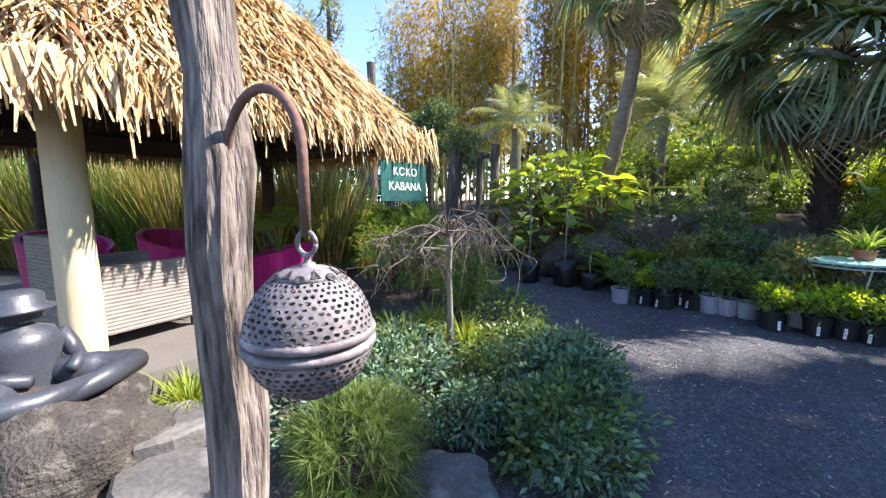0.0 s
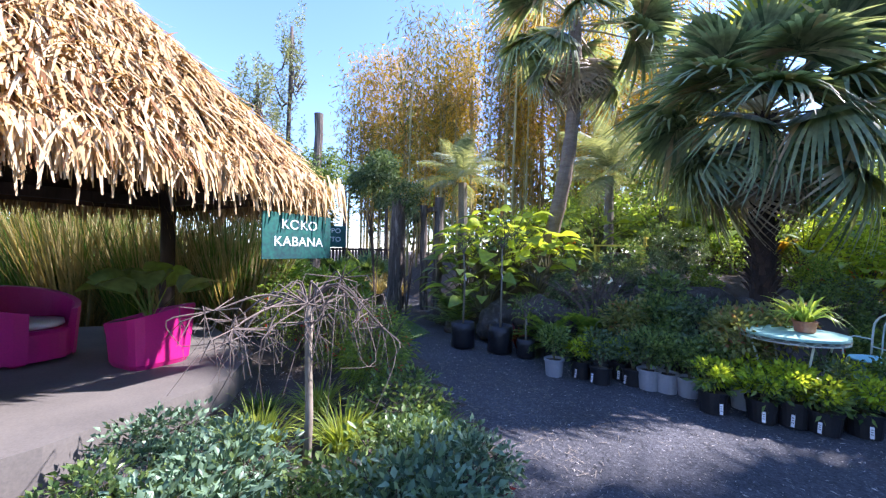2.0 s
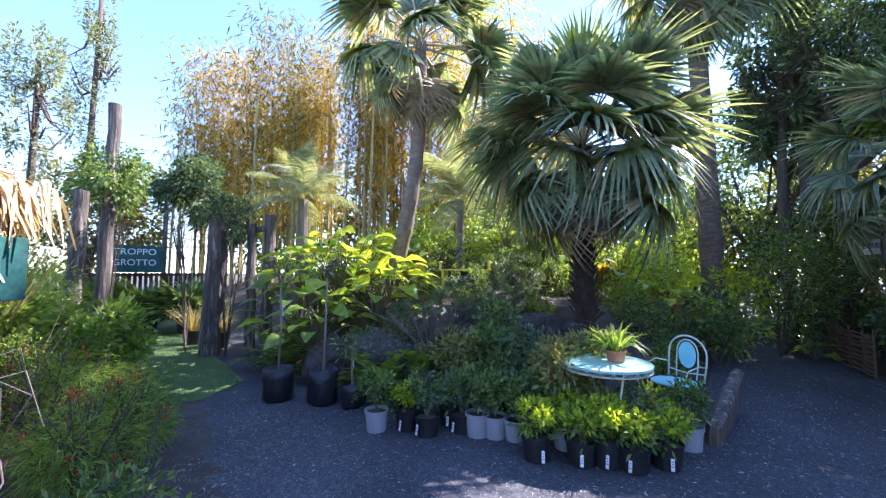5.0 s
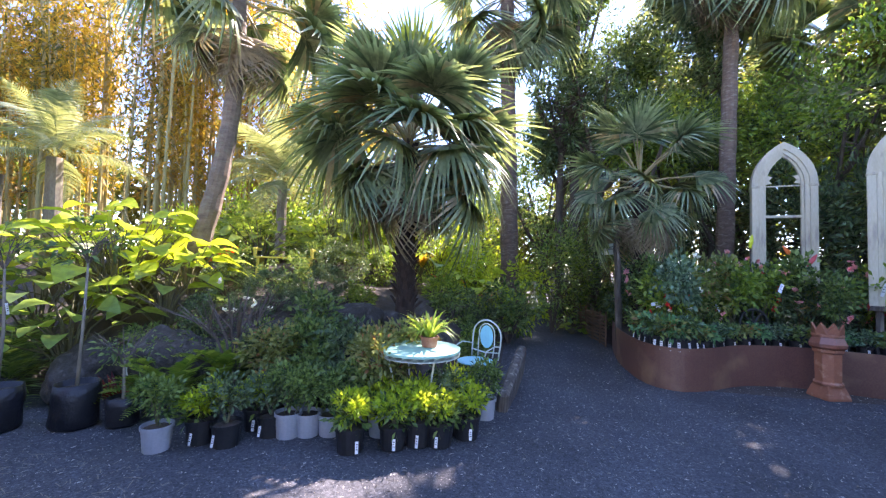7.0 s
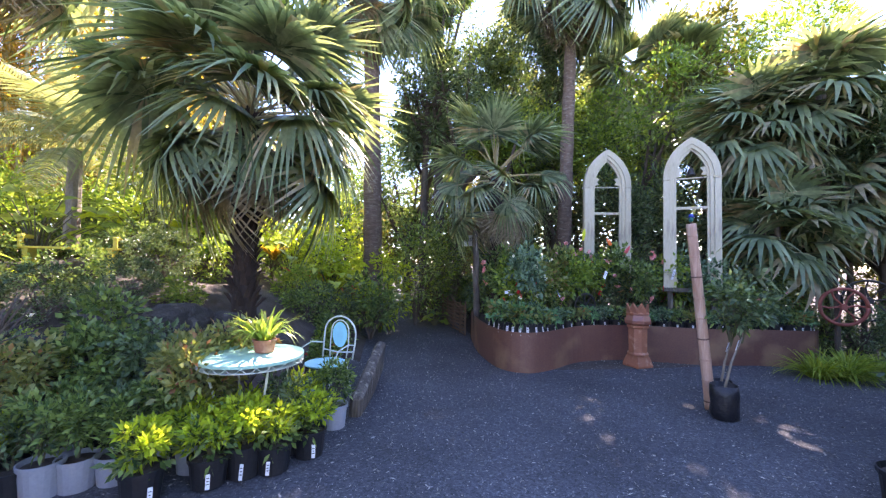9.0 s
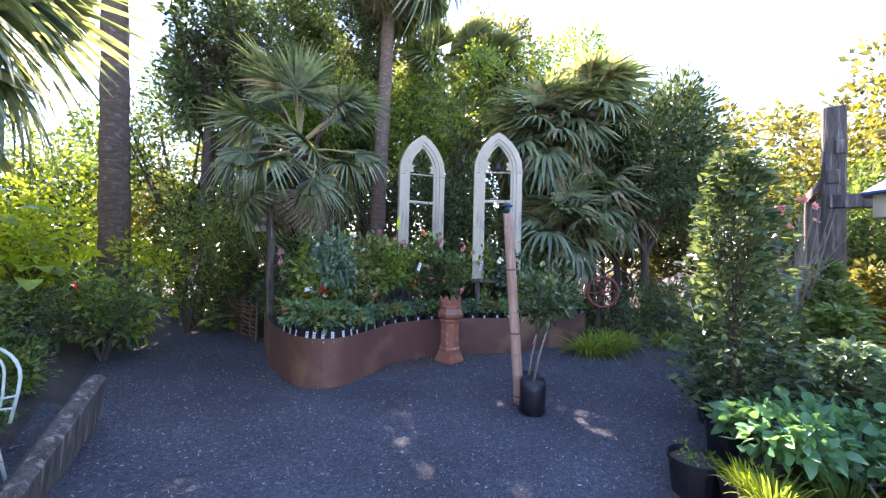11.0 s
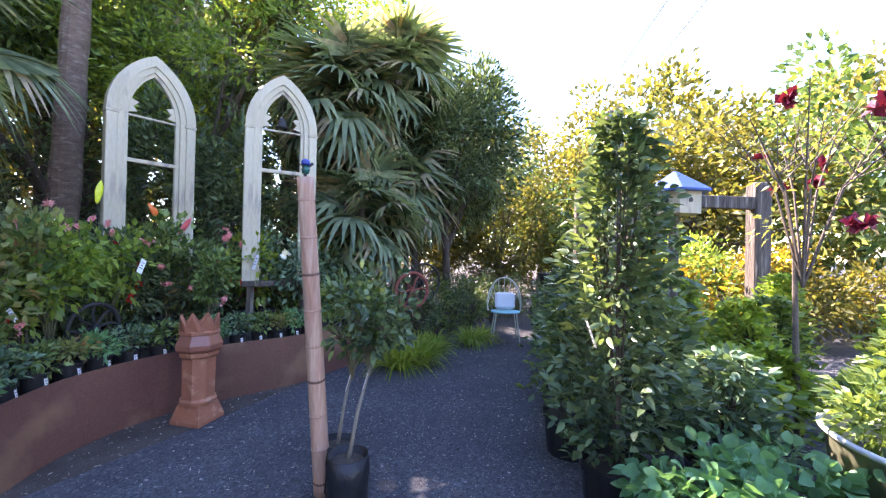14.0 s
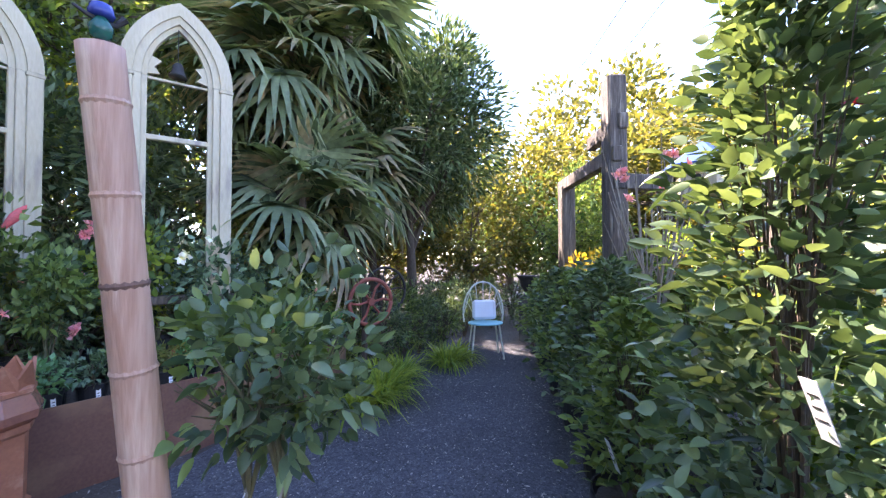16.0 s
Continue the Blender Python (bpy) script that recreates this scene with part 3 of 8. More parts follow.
def fan_palm(name, base, top, trunk_r, label, fronds=46, radius=0.95, stalk=0.85, old=10, boots=0, seed=3, bend=(0, 0), bark=None, rings=False, lift=70, low=-45, spread=108, fresh=0):
    """A fan palm: tapered trunk, boots of old stalks, green fronds and hanging dead ones."""
    rng = np.random.default_rng(seed)
    b, t = Vector(base), Vector(top)
    ob = thing(name, *b, 0, label, "palm tree")
    pts, rad = [], []
    k = 18
    for i in range(k + 1):
        u = i / k
        w = math.sin(u * math.pi)
        p = (t - b) * u + Vector((bend[0] * w, bend[1] * w, 0))
        pts.append(p)
        rad.append(trunk_r * (1.25 - 0.45 * u + 0.3 * max(0, 0.15 - u) / 0.15) * (1 + (0.05 if rings else 0.03) * (1 if i % 2 else -1)))
    part("trunk", Shape().tube(pts, rad, 14), bark or PALMBARK, ob, smooth=False)
    if boots:
        bm_ = Shape()
        bm_.add([(-0.045, 0, 0), (0.045, 0, 0), (0.035, 0.05, 0.14), (-0.035, 0.05, 0.14), (-0.02, 0.09, 0.23), (0.02, 0.09, 0.23),
                 (-0.05, -0.03, 0.0), (0.05, -0.03, 0.0), (0.0, 0.02, 0.2)],
                [(0, 1, 2, 3), (3, 2, 5, 4), (6, 0, 3), (1, 7, 2), (3, 4, 8), (2, 8, 5), (4, 5, 8), (6, 3, 8), (7, 8, 2)])
        me = bm_.mesh("boot", BOOT)
        for i in range(boots):
            u = 0.12 + 0.86 * i / boots
            a = i * 2.39996
            q = (t - b) * u
            r = trunk_r * (1.2 - 0.4 * u)
            part("boot", me, BOOT, ob, m=pose(q.x + math.cos(a) * r, q.y + math.sin(a) * r, q.z, -12 + rng.uniform(-15, 15), rng.uniform(-14, 14), math.degrees(a) - 90)
                 @ Matrix.Diagonal((*[rng.uniform(0.45, 0.8)] * 3, 1)))
    meshes = [fan_frond(L_FAN, 34, radius, stalk, d, spread, 0.042 * radius, seed + j, 0.6) for j, d in enumerate((0.42, 0.7, 0.95))]
    dead = fan_frond(L_FANOLD, 30, radius * 0.85, stalk * 0.8, 0.9, 110, 0.03 * radius, seed + 9, 0.3)
    sk = stalk_mesh(PETIOLE, stalk)
    young = fan_frond(L_NEWFAN, 34, radius * 0.8, stalk * 0.8, 0.2, spread, 0.042 * radius, seed + 5, 0.6) if fresh else None
    h = t - b
    for i in range(fronds):
        u = (i + 0.5) / fronds
        pitch = low + (lift - low) * (1 - u ** 0.8) + rng.uniform(-11, 11)
        a = i * 137.5 + rng.uniform(-14, 14)
        m = pose(h.x, h.y, h.z + 0.12 - 0.3 * u, 0, 0, a) @ pose(0, 0, 0, rng.uniform(-45, 45), -pitch, 0) @ Matrix.Diagonal((*[rng.uniform(0.8, 1.15)] * 3, 1))
        f = part("frond", young if i < fresh else meshes[min(2, int(u * 3))], L_FAN, ob, m=m)
        part("stalk", sk, STEM, f)
    for i in range(old):
        a = i * 137.5 + 40
        m = pose(h.x, h.y, h.z - 0.25, 0, 0, a) @ pose(0, 0, 0, rng.uniform(-25, 25), rng.uniform(50, 78), 0) @ Matrix.Diagonal((*[rng.uniform(0.8, 1.05)] * 3, 1))
        part("dead_frond", dead, L_FANOLD, ob, "dry straw-brown hanging frond", m=m)
    return ob


def feather_frond(material, length=1.2, pairs=26, leaf=0.32, width=0.022, arch=0.45, seed=1, droop=0.4):
    rng = np.random.default_rng(seed)
    lv = Leaves()
    u = np.linspace(0.15, 1, pairs)
    x = length * u
    z = length * (0.55 * u - arch * 1.4 * u * u)
    P = np.stack([x, 0 * x, z], 1)
    ll = leaf * np.sin(np.clip(u * 0.95 + 0.08, 0, 1) * math.pi) ** 0.6 + 0.03
    for s in (-1, 1):
        D = np.stack([0.55 + 0 * u, s * np.ones(pairs), 0.25 + rng.normal(0, 0.08, pairs)], 1)
        lv.blades(P, D, ll * rng.uniform(0.9, 1.1, pairs), width, droop, 3, rng, 0.97)
    lv.blades(np.array([[0, 0, 0.0]]), np.array([[1, 0, 0.5]]), [length * 1.1], 0.015, arch * 0.9, 8, rng, 0.5)
    return lv.mesh("frond", material)


def frond_plant(name, x, y, z, mesh, n, pitch, label, category, seed=1, scale=1.0, pot=None, group=""):
    rng = np.random.default_rng(seed)
    ob = thing(name, x, y, z, 0, label, category, group)
    top = 0.02
    if pot:
        top = add_pot(ob, *pot)
    for i in range(n):
        a = i * 137.5 + rng.uniform(-15, 15)
        p = pitch[0] + (pitch[1] - pitch[0]) * (i / n) + rng.uniform(-7, 7)
        part("frond", mesh, None, ob, m=pose(0, 0, top, 0, 0, a) @ pose(0, 0, 0, 0, -p, 0) @ Matrix.Diagonal((*[scale * rng.uniform(0.8, 1.1)] * 3, 1)))
    return ob


def add_pot(ob, kind, r, h):
    """A pot with its rim, soil and drain feet; returns the soil's height."""
    if kind == "bag":
        s = Shape()
        prof = [(r * 0.9, 0), (r * 1.05, 0.03), (r * 1.0, h * 0.45), (r * 1.06, h * 0.7), (r * 0.98, h), (r * 0.93, h), (r * 0.9, h * 0.85), (0.01, h * 0.84)]
        s.lathe(prof, 18)
        s.v = [(x * (1 + 0.06 * math.sin(9 * z + 4 * math.atan2(y, x))), y * (1 + 0.05 * math.cos(11 * z + 3 * math.atan2(y, x))), z) for x, y, z in s.v]
        part("bag", s, BAGPLASTIC, ob, "creased black planter bag", smooth=True)
        soil_z = h * 0.86
    else:
        m = {"black": BLACKPOT, "grey": GREYPOT, "terracotta": TERRA, "blue": BLUEPOT}[kind]
        t = 0.006
        s = Shape().lathe([(r * 0.74, 0), (r * 0.8, 0.004), (r * 0.93, h * 0.86), (r * 1.0, h * 0.865), (r * 1.02, h * 0.99), (r * 1.0, h), (r - t, h), (r * 0.92 - t, h * 0.8), (0.01, h * 0.78)], 20)
        part("pot", s, m, ob, {"black": "black plastic pot", "grey": "pale grey plastic pot", "terracotta": "terracotta pot", "blue": "blue glazed pot"}[kind])
        soil_z = h * 0.86
    part("soil", Shape().lathe([(r * 0.9, soil_z - 0.02), (r * 0.88, soil_z), (r * 0.4, soil_z + 0.012), (0.01, soil_z + 0.015)], 14), SOIL, ob)
    return soil_z


def add_tag(ob, x, y, z, rz, w=0.025, h=0.09, tilt=-10, roll=0):
    s = Shape().box(w, 0.0025, h, pose(0, 0, h / 2), 0.001)
    t = part("plant_tag", s, TAG, ob, "white plastic plant label", m=pose(x, y, z, tilt, roll, rz))
    for k in range(3):
        part("print_bar", Shape().box(w * (0.7, 0.5, 0.6)[k], 0.001, 0.005, None, 0.0003), BLACKTEXT_HOLE, t, m=pose(0, -0.0022, h * (0.35 + 0.2 * k)))
    return t


def shrub_mesh(n, radii, centre, leaf, width, material, clumps=16, tight=0.42, shell=0.5, detail=1, droop=0.15, seed=1):
    rng = np.random.default_rng(seed)
    lv = Leaves()
    P, D = cloud(n, radii, centre, clumps, tight, shell, rng)
    lv.put(P, D, leaf * rng.uniform(0.6, 1.2, n), width * rng.uniform(0.7, 1.2, n), detail, droop, rng=rng)
    return lv.mesh("foliage", material)


def twig_mesh(height_, spread, n=7, r=0.008, material=None, base=0.0, seed=1, sub=2):
    rng = np.random.default_rng(seed)
    s = Shape()
    for i in range(n):
        a, q = rng.uniform(0, 6.28), spread * rng.uniform(0.4, 1.0)
        end = Vector((math.cos(a) * q, math.sin(a) * q, base + height_ * rng.uniform(0.75, 1.0)))
        mid = Vector((end.x * 0.35, end.y * 0.35, base + height_ * 0.5))
        s.tube([(0, 0, base), mid, end], [r * 1.3, r, r * 0.4], 5)
        for _ in range(sub):
            e2 = mid.lerp(end, rng.uniform(0.1, 0.7)) + Vector((rng.normal(0, spread * 0.4), rng.normal(0, spread * 0.4), height_ * rng.uniform(0.08, 0.3)))
            s.tube([mid.lerp(end, rng.uniform(0, 0.4)), e2], [r * 0.6, r * 0.25], 4)
    return s.mesh("stems", material or STEM)


def shrub(name, x, y, z, radii, label, material=None, n=1800, leaf=0.07, width=0.035, lift=0.0, category="shrub", seed=1, clumps=16, tight=0.42, shell=0.5, detail=1, group="", droop=0.15, stem_r=0.012):
    ob = thing(name, x, y, z, 0, label, category, group)
    top = lift + radii[2]
    part("branchwork", twig_mesh(top * 1.2, max(radii[0], radii[1]) * 0.8, 9, stem_r, BARK, -0.03, seed), None, ob)
    part("foliage", shrub_mesh(n, radii, (0, 0, top), leaf, width, material or L_MID, clumps, tight, shell, detail, droop, seed), None, ob)
    return ob


def grass_clump(name, x, y, z, length, n, label, material=None, width=0.012, spread=0.75, droop=0.55, base_r=0.06, seed=1, category="grass", group="", pot=None):
    rng = np.random.default_rng(seed)
    ob = thing(name, x, y, z, 0, label, category, group)
    top = add_pot(ob, *pot) if pot else 0.0
    a = rng.uniform(0, 6.28, n)
    q = rng.random(n) ** 0.5
    P = np.stack([np.cos(a) * q * base_r, np.sin(a) * q * base_r, np.full(n, top)], 1)
    D = np.stack([np.cos(a) * q * spread + rng.normal(0, 0.12, n), np.sin(a) * q * spread + rng.normal(0, 0.12, n), np.ones(n)], 1)
    lv = Leaves().blades(P, D, length * rng.uniform(0.6, 1.15, n), width, droop * rng.uniform(0.5, 1.3, n), 5, rng, 0.95)
    part("tuft", lv, material or L_GRASS, ob)
    return ob


def tree(name, x, y, z, trunk_h, trunk_r, crown_c, radii, label, material, n=9000, leaf=0.14, width=0.06, clumps=40, tight=0.22, shell=0.35, seed=1, limbs=9, bark=None, detail=0, category="tree", lean=(0, 0)):
    """A tapered trunk with limbs that reach into a crown of leaf clumps."""
    rng = np.random.default_rng(seed)
    ob = thing(name, x, y, z, 0, label, category)
    s = Shape()
    pts = [(lean[0] * u * u + 0.06 * math.sin(4 * u + seed), lean[1] * u * u + 0.06 * math.cos(3 * u + seed), trunk_h * u - 0.05) for u in np.linspace(0, 1, 7)]
    s.tube(pts, [trunk_r * (1.35 if i == 0 else 1.1 - 0.09 * i) for i in range(7)], 10)
    part("trunk", s, bark or BARK, ob, smooth=True)
    c = Vector(crown_c)
    top = Vector(pts[-1])
    for i in range(limbs):
        d = Vector(unit(1, rng)[0])
        d.z = abs(d.z) * 0.7 + 0.1
        end = c + Vector((d.x * radii[0], d.y * radii[1], (d.z - 0.35) * radii[2])) * 0.8
        start = Vector(pts[4]).lerp(top, rng.random())
        mid = start.lerp(end, 0.5) + Vector((0, 0, -0.08 * radii[2]))
        s2 = Shape().tube([start, mid, end], [trunk_r * 0.5, trunk_r * 0.3, trunk_r * 0.1], 6)
        for _ in range(3):
            e2 = mid.lerp(end, rng.uniform(0.2, 0.8))
            s2.tube([e2, e2 + Vector(unit(1, rng)[0]) * min(radii) * 0.4], [trunk_r * 0.15, trunk_r * 0.04], 4)
        part("limb", s2, bark or BARK, ob)
    part("crown", shrub_mesh(n, radii, crown_c, leaf, width, material, clumps, tight, shell, detail, 0.2, seed), None, ob)
    return ob


# ---- thatched hut ----
HUT = pose(-4.74, -1.9, 0, 0, 0, 20.4)          # local +x looks out over the yard


def make_hut():
    ob = thing("thatched_hut", -4.74, -1.9, 0, 20.4, "open garden hut with a shaggy palm-thatch roof on posts", "hut")
    half, eave, apex = 1.95, 2.07, 4.28
    inner = 0.12
    s = Shape()
    rings = 7
    vs = []
    seg = 40

    def plan(a, r):
        q = (abs(math.cos(a)) ** 5 + abs(math.sin(a)) ** 5) ** (-1 / 5)
        return r * q * math.cos(a), r * q * math.sin(a)
    for i in range(rings + 1):
        u = i / rings
        r = half * (1 - u) + 0.05 * u
        z = eave + (apex - eave) * (u ** 0.92)
        for k in range(seg):
            x, y = plan(2 * math.pi * k / seg, r)
            vs.append((x, y, z))
    for i in range(rings + 1):
        u = i / rings
        r = (half - 0.06) * (1 - u) + 0.03 * u
        z = eave - 0.12 + (apex - eave) * (u ** 0.92)
        for k in range(seg):
            x, y = plan(2 * math.pi * k / seg, r)
            vs.append((x, y, z))
    fs = []
    o = (rings + 1) * seg
    for i in range(rings):
        for k in range(seg):
            k2 = (k + 1) % seg
            fs.append((i * seg + k, i * seg + k2, (i + 1) * seg + k2, (i + 1) * seg + k))
            fs.append((o + i * seg + k2, o + i * seg + k, o + (i + 1) * seg + k, o + (i + 1) * seg + k2))
    for k in range(seg):
        k2 = (k + 1) % seg
        fs.append((k2, k, o + k, o + k2))
    fs.append(tuple(rings * seg + k for k in range(seg)))
    roof = part("roof", s.add(vs, fs), THATCH, ob)
    rng = np.random.default_rng(5)
    lv = Leaves()
    n = 23000
    a = rng.uniform(0, 2 * math.pi, n)
    u = 1 - np.sqrt(1 - rng.random(n) * 0.98)
    u[:5200] = rng.uniform(-0.03, 0.02, 5200)
    q = (np.abs(np.cos(a)) ** 5 + np.abs(np.sin(a)) ** 5) ** (-1 / 5)
    r = half * (1 - u) + 0.03
    P = np.stack([r * q * np.cos(a), r * q * np.sin(a), eave + (apex - eave) * np.clip(u, 0, 1) ** 0.92 + rng.uniform(0.0, 0.07, n)], 1)
    c, sn = np.cos(a), np.sin(a)
    m = np.maximum(np.abs(c), np.abs(sn))
    nx, ny = np.where(np.abs(c) >= m * 0.97, np.sign(c), 0.25 * c), np.where(np.abs(sn) >= m * 0.97, np.sign(sn), 0.25 * sn)
    D = np.stack([nx * 0.62 + rng.normal(0, 0.3, n), ny * 0.62 + rng.normal(0, 0.3, n), -0.62 + rng.normal(0, 0.2, n)], 1)
    D[:5200, 2] -= 0.75
    D[:5200, :2] *= 0.55
    ln = rng.uniform(0.15, 0.4, n)
    ln[:5200] = rng.uniform(0.08, 0.3, 5200)
    lv.blades(P, D, ln, rng.uniform(0.012, 0.03, n), rng.uniform(0.0, 0.35, n), 3, rng, 0.6)
    tagged(part("thatch", lv, STRAW, roof, "sun-bleached straw-coloured palm thatch strips"), kind="stuff")
    # the strips of the front eave hang one by one
    protos_ = []
    for k in range(4):
        one = Leaves().blades(np.zeros((1, 3)), np.array([[0.25, 0.05 * k - 0.08, -1.0]]), 0.2 + 0.04 * k, 0.026, 0.1 * k, 3, rng, 0.6)
        protos_.append(one.mesh("straw_strip", STRAW))
    for k in range(260):
        side = k < 200
        w = -1.85 + 3.7 * ((k % 200) / 199.0 if side else (k - 200) / 60.0)
        px_, py_, rz_ = (half + 0.05, w, 0) if side else (w, half + 0.05, 90)
        part("straw_strip", protos_[k % 4], None, roof, m=pose(px_, py_, eave + rng.uniform(-0.02, 0.08), rng.uniform(-14, 14), rng.uniform(-12, 12), rz_ + rng.uniform(-20, 20)))
    # posts and beams
    lp = HUT.inverted()
    for (x, y), rad, m_, lab in (((-3.0, -2.62), 0.115, CREAM, "cream-painted round post"), ((-6.25, -0.92), 0.09, DARKWOOD, "dark timber post"),
                                 ((-6.6, -3.6), 0.09, DARKWOOD, "dark timber post"), ((-4.6, -4.3), 0.1, DARKWOOD, "dark timber post")):
        q = lp @ Vector((x, y, 0))
        part("post", Shape().lathe([(rad * 1.02, 0.12), (rad * 1.04, 0.4), (rad, 1.2), (rad * 0.96, 2.3)], 16), m_, ob, lab, smooth=True, m=pose(q.x, q.y, 0))
    for k in range(4):
        part("beam", Shape().box(3.3, 0.1, 0.14), DARKWOOD, ob, m=pose(0, 0, 0, 0, 0, 90 * k) @ pose(0, 1.55, 2.05))
        part("rafter", Shape().tube([(1.7, 1.7, 1.9), (0.05, 0.05, 3.95)], 0.05, 8), DARKWOOD, ob, m=pose(0, 0, 0, 0, 0, 90 * k))
    return ob


make_hut()
slab = Shape()
so = [(-2.45, -2.25), (-2.75, -1.55), (-3.5, -0.5), (-4.4, -0.15), (-6.6, -0.4), (-7.6, -3.2), (-5.5, -5.2), (-3.2, -4.4), (-2.5, -3.2)]
slab.add([(x, y, 0.24) for x, y in so] + [(x, y, -0.1) for x, y in so], [tuple(range(9))[::-1]] + [(i, (i + 1) % 9, (i + 1) % 9 + 9, i + 9) for i in range(9)])
tagged(part("hut_floor", slab, CONCRETE), "pale concrete slab floor of the hut", "floor", kind="structure")


def lettering(text, size, material, parent, m, name="lettering", width=None):
    cu = bpy.data.curves.new(name, "FONT")
    cu.body, cu.size, cu.extrude = text, size, 0.0012
    cu.align_x, cu.align_y = "CENTER", "CENTER"
    tmp = bpy.data.objects.new(name, cu)
    scene.collection.objects.link(tmp)
    me = bpy.data.meshes.new_from_object(tmp.evaluated_get(bpy.context.evaluated_depsgraph_get()))
    bpy.data.objects.remove(tmp)
    me.materials.clear()
    me.materials.append(material)
    if width:
        w = max(v.co.x for v in me.vertices) - min(v.co.x for v in me.vertices)
        for v in me.vertices:
            v.co.x *= width / w
    ob = new(name, me)
    ob.parent = parent
    ob.matrix_basis = m
    return ob


def make_sign(name, centre, rz, w, h, board, lines, text_mat, label, size, thick=0.012, gap=1.25, widths=None):
    """A flat board facing local -y, lettered."""
    ob = thing(name, *centre, rz, label, "sign")
    part("board", Shape().box(w, thick, h, None, 0.003), board, ob)
    for i, t in enumerate(lines):
        lettering(t, size, text_mat, ob, pose(0, -thick / 2 - 0.003, (len(lines) / 2 - 0.5 - i) * size * gap + h * 0.06, 90), width=widths[i] if widths else None)
    return ob


koko = make_sign("hanging_sign", (-3.37, 0.05, 1.52), 116.6, 0.82, 0.42, SIGNGREEN, ["KOKO", "KABANA"], SIGNTEXT, "dark green hanging sign lettered in pale capitals", 0.125, widths=(0.42, 0.58))
for k in (-0.3, 0.3):
    part("hanger", Shape().tube([(k, 0, 0.2), (k, 0.0, 0.42)], 0.006, 6), IRON, koko)


def pink_chair(x, y, z, rz, name="tub_chair", label="", seat=True):
    ob = thing(name, x, y, z, rz, label, "armchair", "pink tub chairs")
    s = Shape()
    outer, inner = [], []
    n = 22
    for i in range(n + 1):
        a = math.radians(-150 + 300 * i / n) + math.pi
        hh = 0.62 + 0.12 * math.cos(a - math.pi)
        outer.append((0.42 * math.cos(a), 0.42 * math.sin(a), hh))
    vs, fs = [], []
    for x_, y_, h_ in outer:
        vs += [(x_ * 0.92, y_ * 0.92, 0.04), (x_, y_, h_), (x_ * 0.88, y_ * 0.88, h_ - 0.01), (x_ * 0.8, y_ * 0.8, 0.3)]
    for i in range(n):
        for k in range(3):
            fs.append((4 * i + k, 4 * i + k + 1, 4 * i + 5 + k, 4 * i + 4 + k)[::-1])
        fs.append((4 * i + 3, 4 * i, 4 * i + 4, 4 * i + 7)[::-1])
    fs += [(0, 1, 2, 3), (4 * n + 3, 4 * n + 2, 4 * n + 1, 4 * n)]
    part("shell", s.add(vs, fs), PINK, ob, smooth=False)
    part("seat", Shape().lathe([(0.36, 0.04), (0.37, 0.3), (0.34, 0.33), (0.01, 0.33)], 28), PINK, ob)
    if seat:
        part("cushion", Shape().lathe([(0.27, 0.335), (0.3, 0.36), (0.29, 0.4), (0.2, 0.415), (0.01, 0.42)], 20), TAG, ob, "pale striped cushion", smooth=True)
    for k in range(4):
        part("foot", Shape().box(0.1, 0.1, 0.05, None, 0.01), PINK, ob, m=pose(0.25 * math.cos(k * 1.57 + 0.78), 0.25 * math.sin(k * 1.57 + 0.78), 0.025))
    return ob


pink_chair(-5.2, -2.1, 0.24, 45, label="magenta plastic tub chair with a pale cushion")
pink_chair(-5.6, -3.2, 0.24, 40, label="magenta plastic tub chair with a pale cushion")


def wicker_sofa(x, y, z, rz):
    ob = thing("wicker_armchair", x, y, z, rz, "pale woven wicker armchair on short dark legs", "armchair")
    for nm, sx, sy, sz, px_, py_, pz_ in (("backrest", 0.09, 0.86, 0.72, -0.4, 0, 0.46), ("armrest", 0.72, 0.09, 0.5, 0, 0.4, 0.36), ("armrest", 0.72, 0.09, 0.5, 0, -0.4, 0.36), ("seat", 0.74, 0.72, 0.2, 0, 0, 0.25)):
        rows = int(sz / 0.014)
        vs, fs = [], []
        for i in range(rows + 1):
            g = 0.005 * (i % 2)
            z_ = -sz / 2 + i * sz / rows
            vs += [(-sx / 2 - g, -sy / 2 - g, z_), (sx / 2 + g, -sy / 2 - g, z_), (sx / 2 + g, sy / 2 + g, z_), (-sx / 2 - g, sy / 2 + g, z_)]
        for i in range(rows):
            fs += [(4 * i + k, 4 * i + (k + 1) % 4, 4 * i + 4 + (k + 1) % 4, 4 * i + 4 + k) for k in range(4)]
        fs += [(3, 2, 1, 0), tuple(4 * rows + k for k in range(4))]
        s = Shape().add(vs, fs)
        part(nm, s, WICKER, ob, m=pose(px_, py_, pz_))
    part("cushion", Shape().box(0.66, 0.66, 0.1, None, 0.04), TAG, ob, "pale grey seat cushion", m=pose(0.02, 0, 0.4))
    for a in (-1, 1):
        for b in (-1, 1):
            part("leg", Shape().box(0.05, 0.05, 0.16), DARKWOOD, ob, m=pose(0.34 * a, 0.36 * b, 0.08))
    return ob


wicker_sofa(-3.62, -2.46, 0.24, 120)


